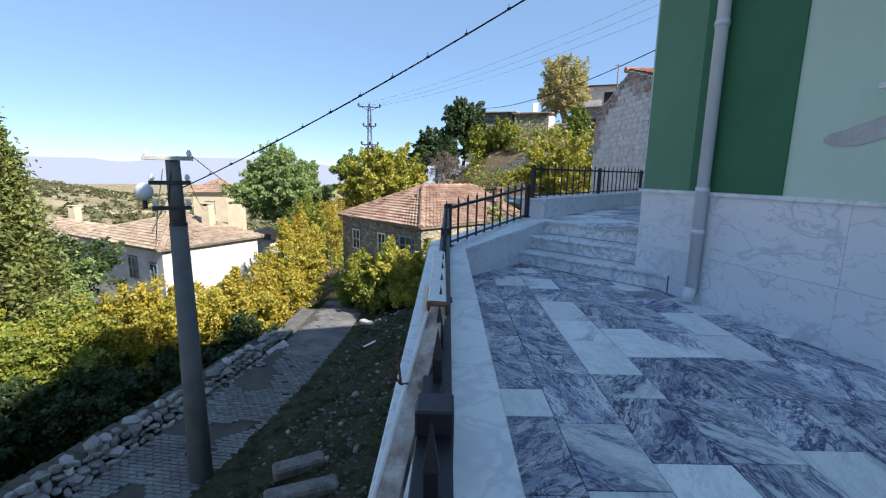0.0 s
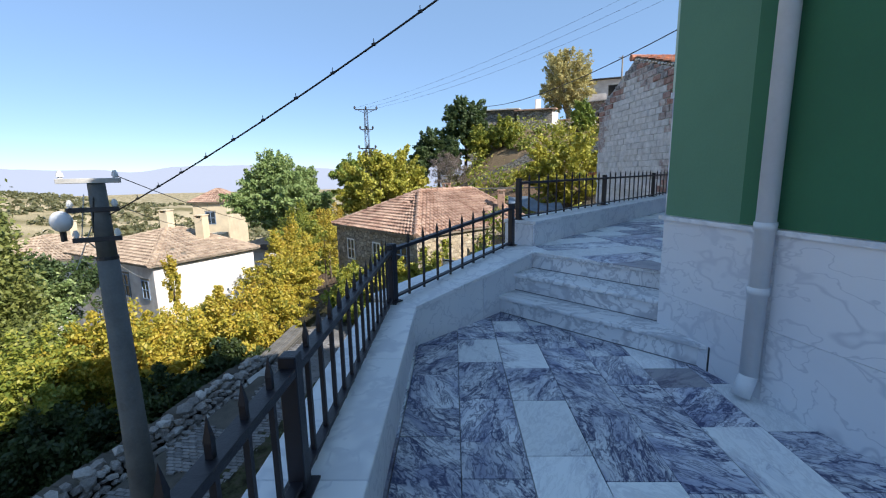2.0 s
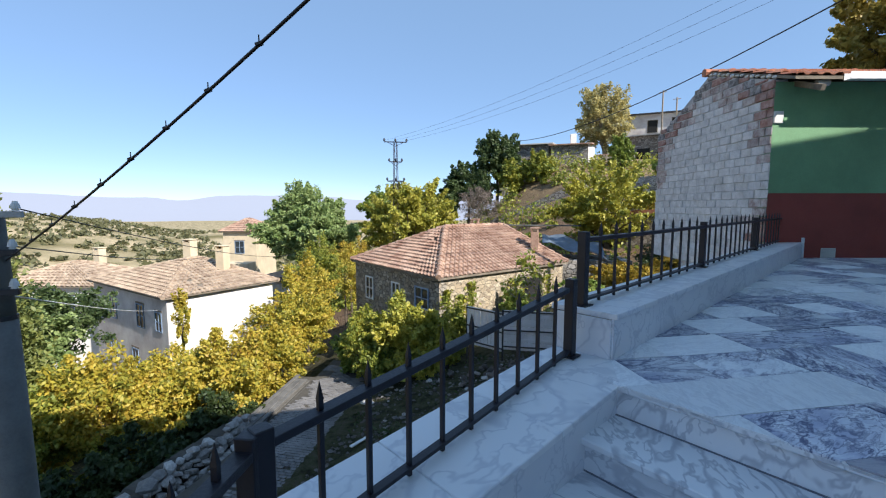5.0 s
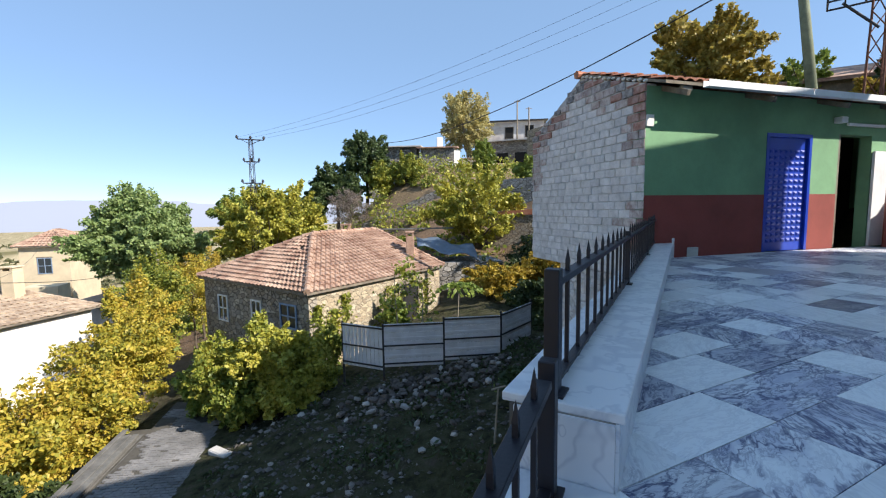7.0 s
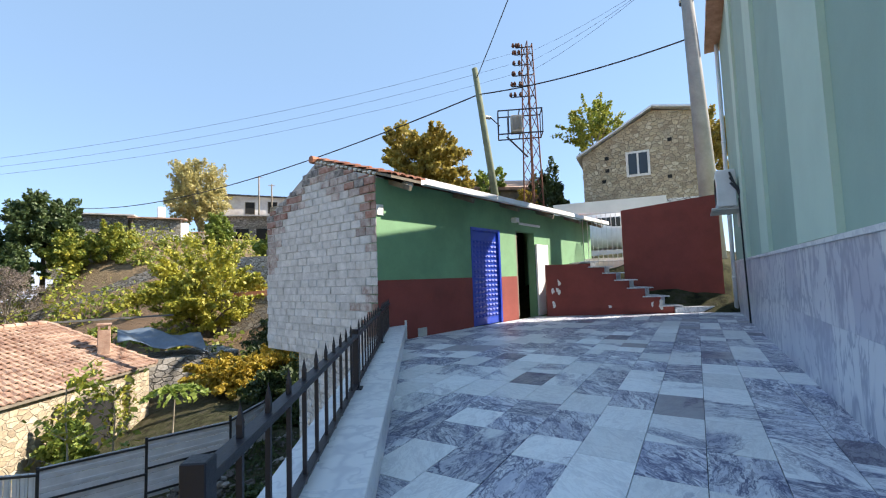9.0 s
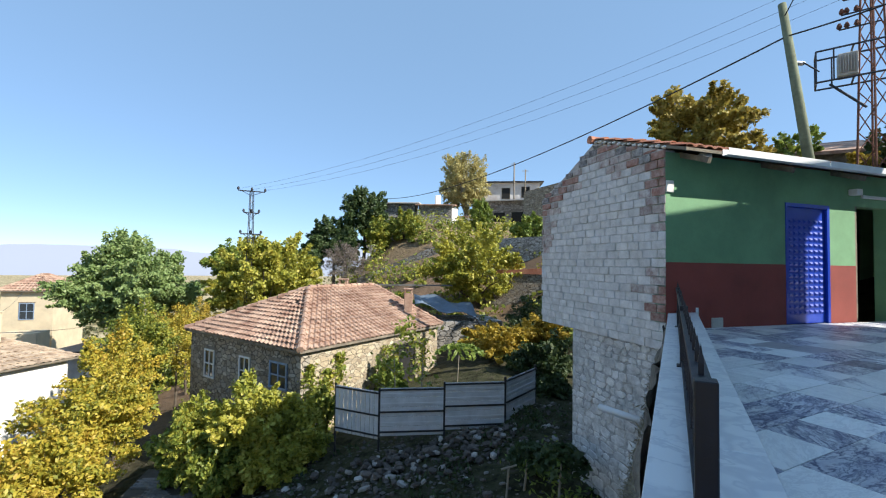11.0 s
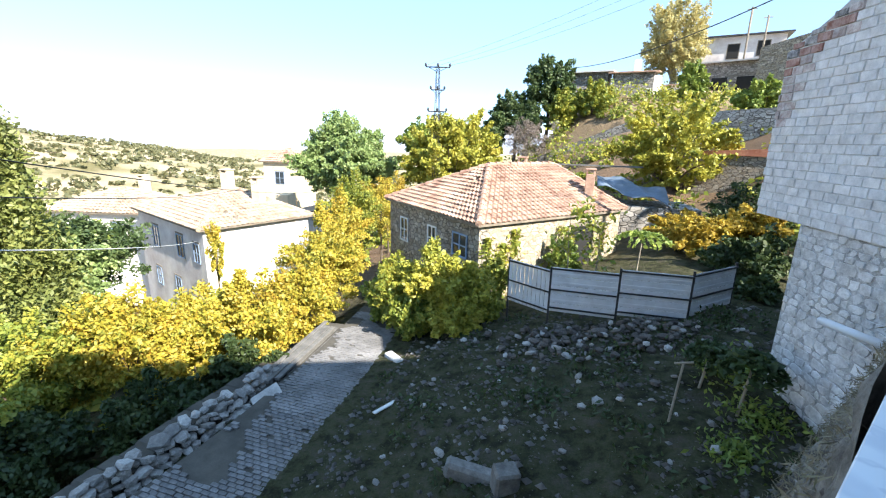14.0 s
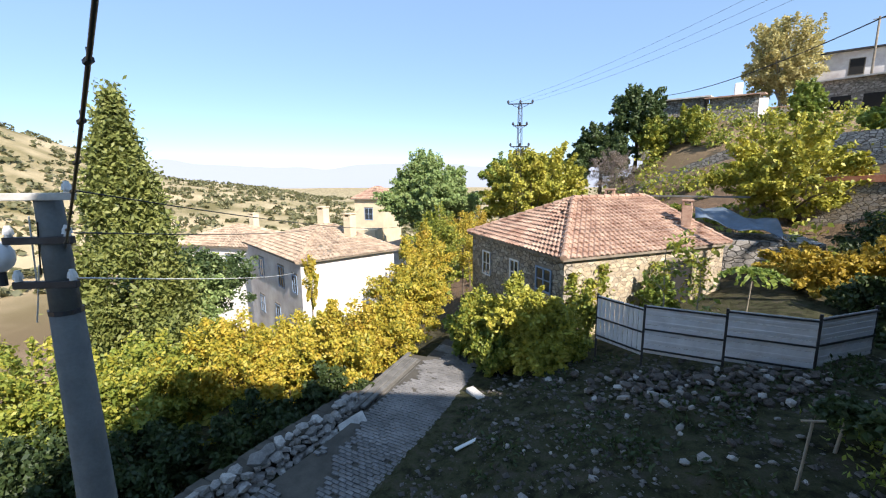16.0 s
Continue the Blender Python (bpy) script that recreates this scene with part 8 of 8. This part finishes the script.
for e in (-0.6, 1.2, 1.75):
    for s in (-1, 1):
        bm = bmesh.new()
        p = Vector((TX, TY, 9.3)) + ex * e + ey * s * 0.5
        tube(bm, p, p + Vector((0, 0, 1.3)), 0.03, seg=6)
        part("platform_post", bm, STEEL_DARK, tw)
bm = bmesh.new()
tube(bm, Vector((TX, TY, 8.1)) + ex * 0.2, Vector((TX, TY, 9.3)) + ex * 1.3, 0.05, seg=6)
part("platform_strut", bm, STEEL_DARK, tw)
bm = bmesh.new()
mm = Matrix.Translation(Vector((TX, TY, 9.95)) + ex * 0.75) @ Matrix.Rotation(2.4, 4, "Z")
add_box(bm, (0, 0, 0), (0.62, 0.5, 0.95), mm, 0.04)
for k in range(7):
    add_box(bm, (-0.24 + k * 0.08, 0, 0), (0.02, 0.72, 0.7), mm)
part("transformer", bm, CONCRETE_PALE, tw, "grey finned transformer tank")
for k, z in enumerate((11.5, 12.1, 12.7, 13.3, 13.9, 14.3)):
    bm = bmesh.new()
    p = Vector((TX, TY, z))
    tube(bm, p - ex * 0.25, p + ex * (1.0 - 0.08 * k), 0.035, seg=6)
    part("cross_arm", bm, STEEL_DARK, tw)
    for e in (0.45, 0.75, 0.98 - 0.08 * k):
        insulator(tw, p + ex * e + Vector((0, 0, 0.04)), 2.0, RUSTY)
sl_ = thing("street_lamp", "grey street lamp arm on the wooden pole", "street lamp")
bm = bmesh.new()
tube(bm, (16.5, 19.6, 9.4), (16.1, 19.9, 9.9), 0.03, seg=6)
part("arm", bm, STEEL_DARK, sl_)
bm = bmesh.new()
add_box(bm, (16.0, 20.0, 9.9), (0.5, 0.22, 0.14), None, 0.05)
part("head", bm, STEEL, sl_)

# far lattice pole and small poles
fp = thing("lattice_pole", "slender steel lattice power pole above the trees", "utility pole")
PX, PY = -12.75, 42.0
for sx, sy in cs4:
    bm = bmesh.new()
    tube(bm, (PX + sx * 0.32, PY + sy * 0.32, -6.0), (PX + sx * 0.12, PY + sy * 0.12, 7.5), 0.035, 0.03, 5)
    part("leg", bm, STEEL_DARK, fp)
for k in range(24):
    z0 = -6 + k * 0.56
    bm = bmesh.new()
    a = 0.32 - 0.2 * k / 24
    s = 1 if k % 2 else -1
    tube(bm, (PX - s * a, PY - a, z0), (PX + s * a, PY - a, z0 + 0.56), 0.018, seg=4)
    part("brace", bm, STEEL_DARK, fp)
pe = Vector((0.93, 0.36, 0))
for z, l0 in ((7.45, 1.05), (5.6, 0.6), (3.8, 0.8)):
    bm = bmesh.new()
    c = Vector((PX, PY, z))
    tube(bm, c - pe * l0, c + pe * l0, 0.05, seg=6)
    tube(bm, c - pe * l0 * 0.8, c - Vector((0, 0, 0.4)), 0.025, seg=5)
    tube(bm, c + pe * l0 * 0.8, c - Vector((0, 0, 0.4)), 0.025, seg=5)
    part("cross_arm", bm, STEEL_DARK, fp)
    for e in (-1, 0.0, 1):
        insulator(fp, c + pe * e * l0 + Vector((0, 0, 0.05)), 2.4, STEEL_DARK)
for x, y, zb, zt in ((-19.3, 39.0, -9, -1.6), (-29.0, 34.0, -11, -1.5), (17.3, 70.0, 9, 17.6), (19.4, 71.0, 9, 16.8)):
    q = thing("utility_pole", "thin wooden pole among the houses", "utility pole", "small poles")
    bm = bmesh.new()
    tube(bm, (x, y, zb), (x, y, zt), 0.13, 0.10, 8)
    part("shaft", bm, WOOD, q, "", True)
    bm = bmesh.new()
    tube(bm, (x - 0.5, y, zt - 0.25), (x + 0.5, y, zt - 0.2), 0.05, seg=6)
    part("cross_arm", bm, WOOD, q)
# lines along the hillside
cable("overhead_cable", "black overhead cable running along the hillside", (14.15, 18.6, 10.15), (-3.0, 68.0, 11.0), 1.6, 0.035, n=40)
cable("overhead_cable", "black overhead cable between the poles", (14.15, 18.6, 10.15), (16.4, 10.1, 9.6), 0.25, 0.03)
cable("overhead_cable", "black overhead cable over the shed", (14.12, 18.7, 10.9), (9.0, 6.6, 16.0), 0.3, 0.02)
for k, (dz, e) in enumerate(((0, 0.9), (-0.6, 0.9), (-1.2, 0.85))):
    cable("overhead_wire", "thin wire between the tower and the far pole", Vector((TX, TY, 14.0 + dz)) + ex * e, Vector((PX, PY, 7.6)) + pe * (k - 1), 1.2, 0.007, STEEL_DARK, n=30, group="overhead wires")
for k in range(3):
    cable("overhead_wire", "thin wire between the tower and the tall pole", Vector((TX, TY, 13.8 - 0.6 * k)) + ex * 0.5, (16.35, 10.05 + 0.4 * (k - 1), 12.4), 0.3, 0.007, STEEL_DARK, group="overhead wires")

# ---- floor tiles ----
pd = (Vector(BEND) - Vector(LP0)).normalized()
sl = Vector(STEP_R[0]) - Vector(STEP_L[0])
sb = Vector((-sl.y, sl.x)).normalized() * 0.036
sb = sb if sb.y > 0 else -sb
LOWER_TILES = ccw([LP0, BEND, tuple(Vector(STEP_L[0]) + sb), tuple(Vector(STEP_R[0]) + sb), A0])
lay_tiles(floor_lower, LOWER_TILES, BEND, pd, 0.31, (0.26, 0.42, 0.50, 0.50), 0.0, FLOOR_MARBLE, 5)
lay_tiles(floor_upper, UPPER, C, WB, 0.35, (0.40, 0.55, 0.55, 0.62), Z1, FLOOR_MARBLE_UP, 6)
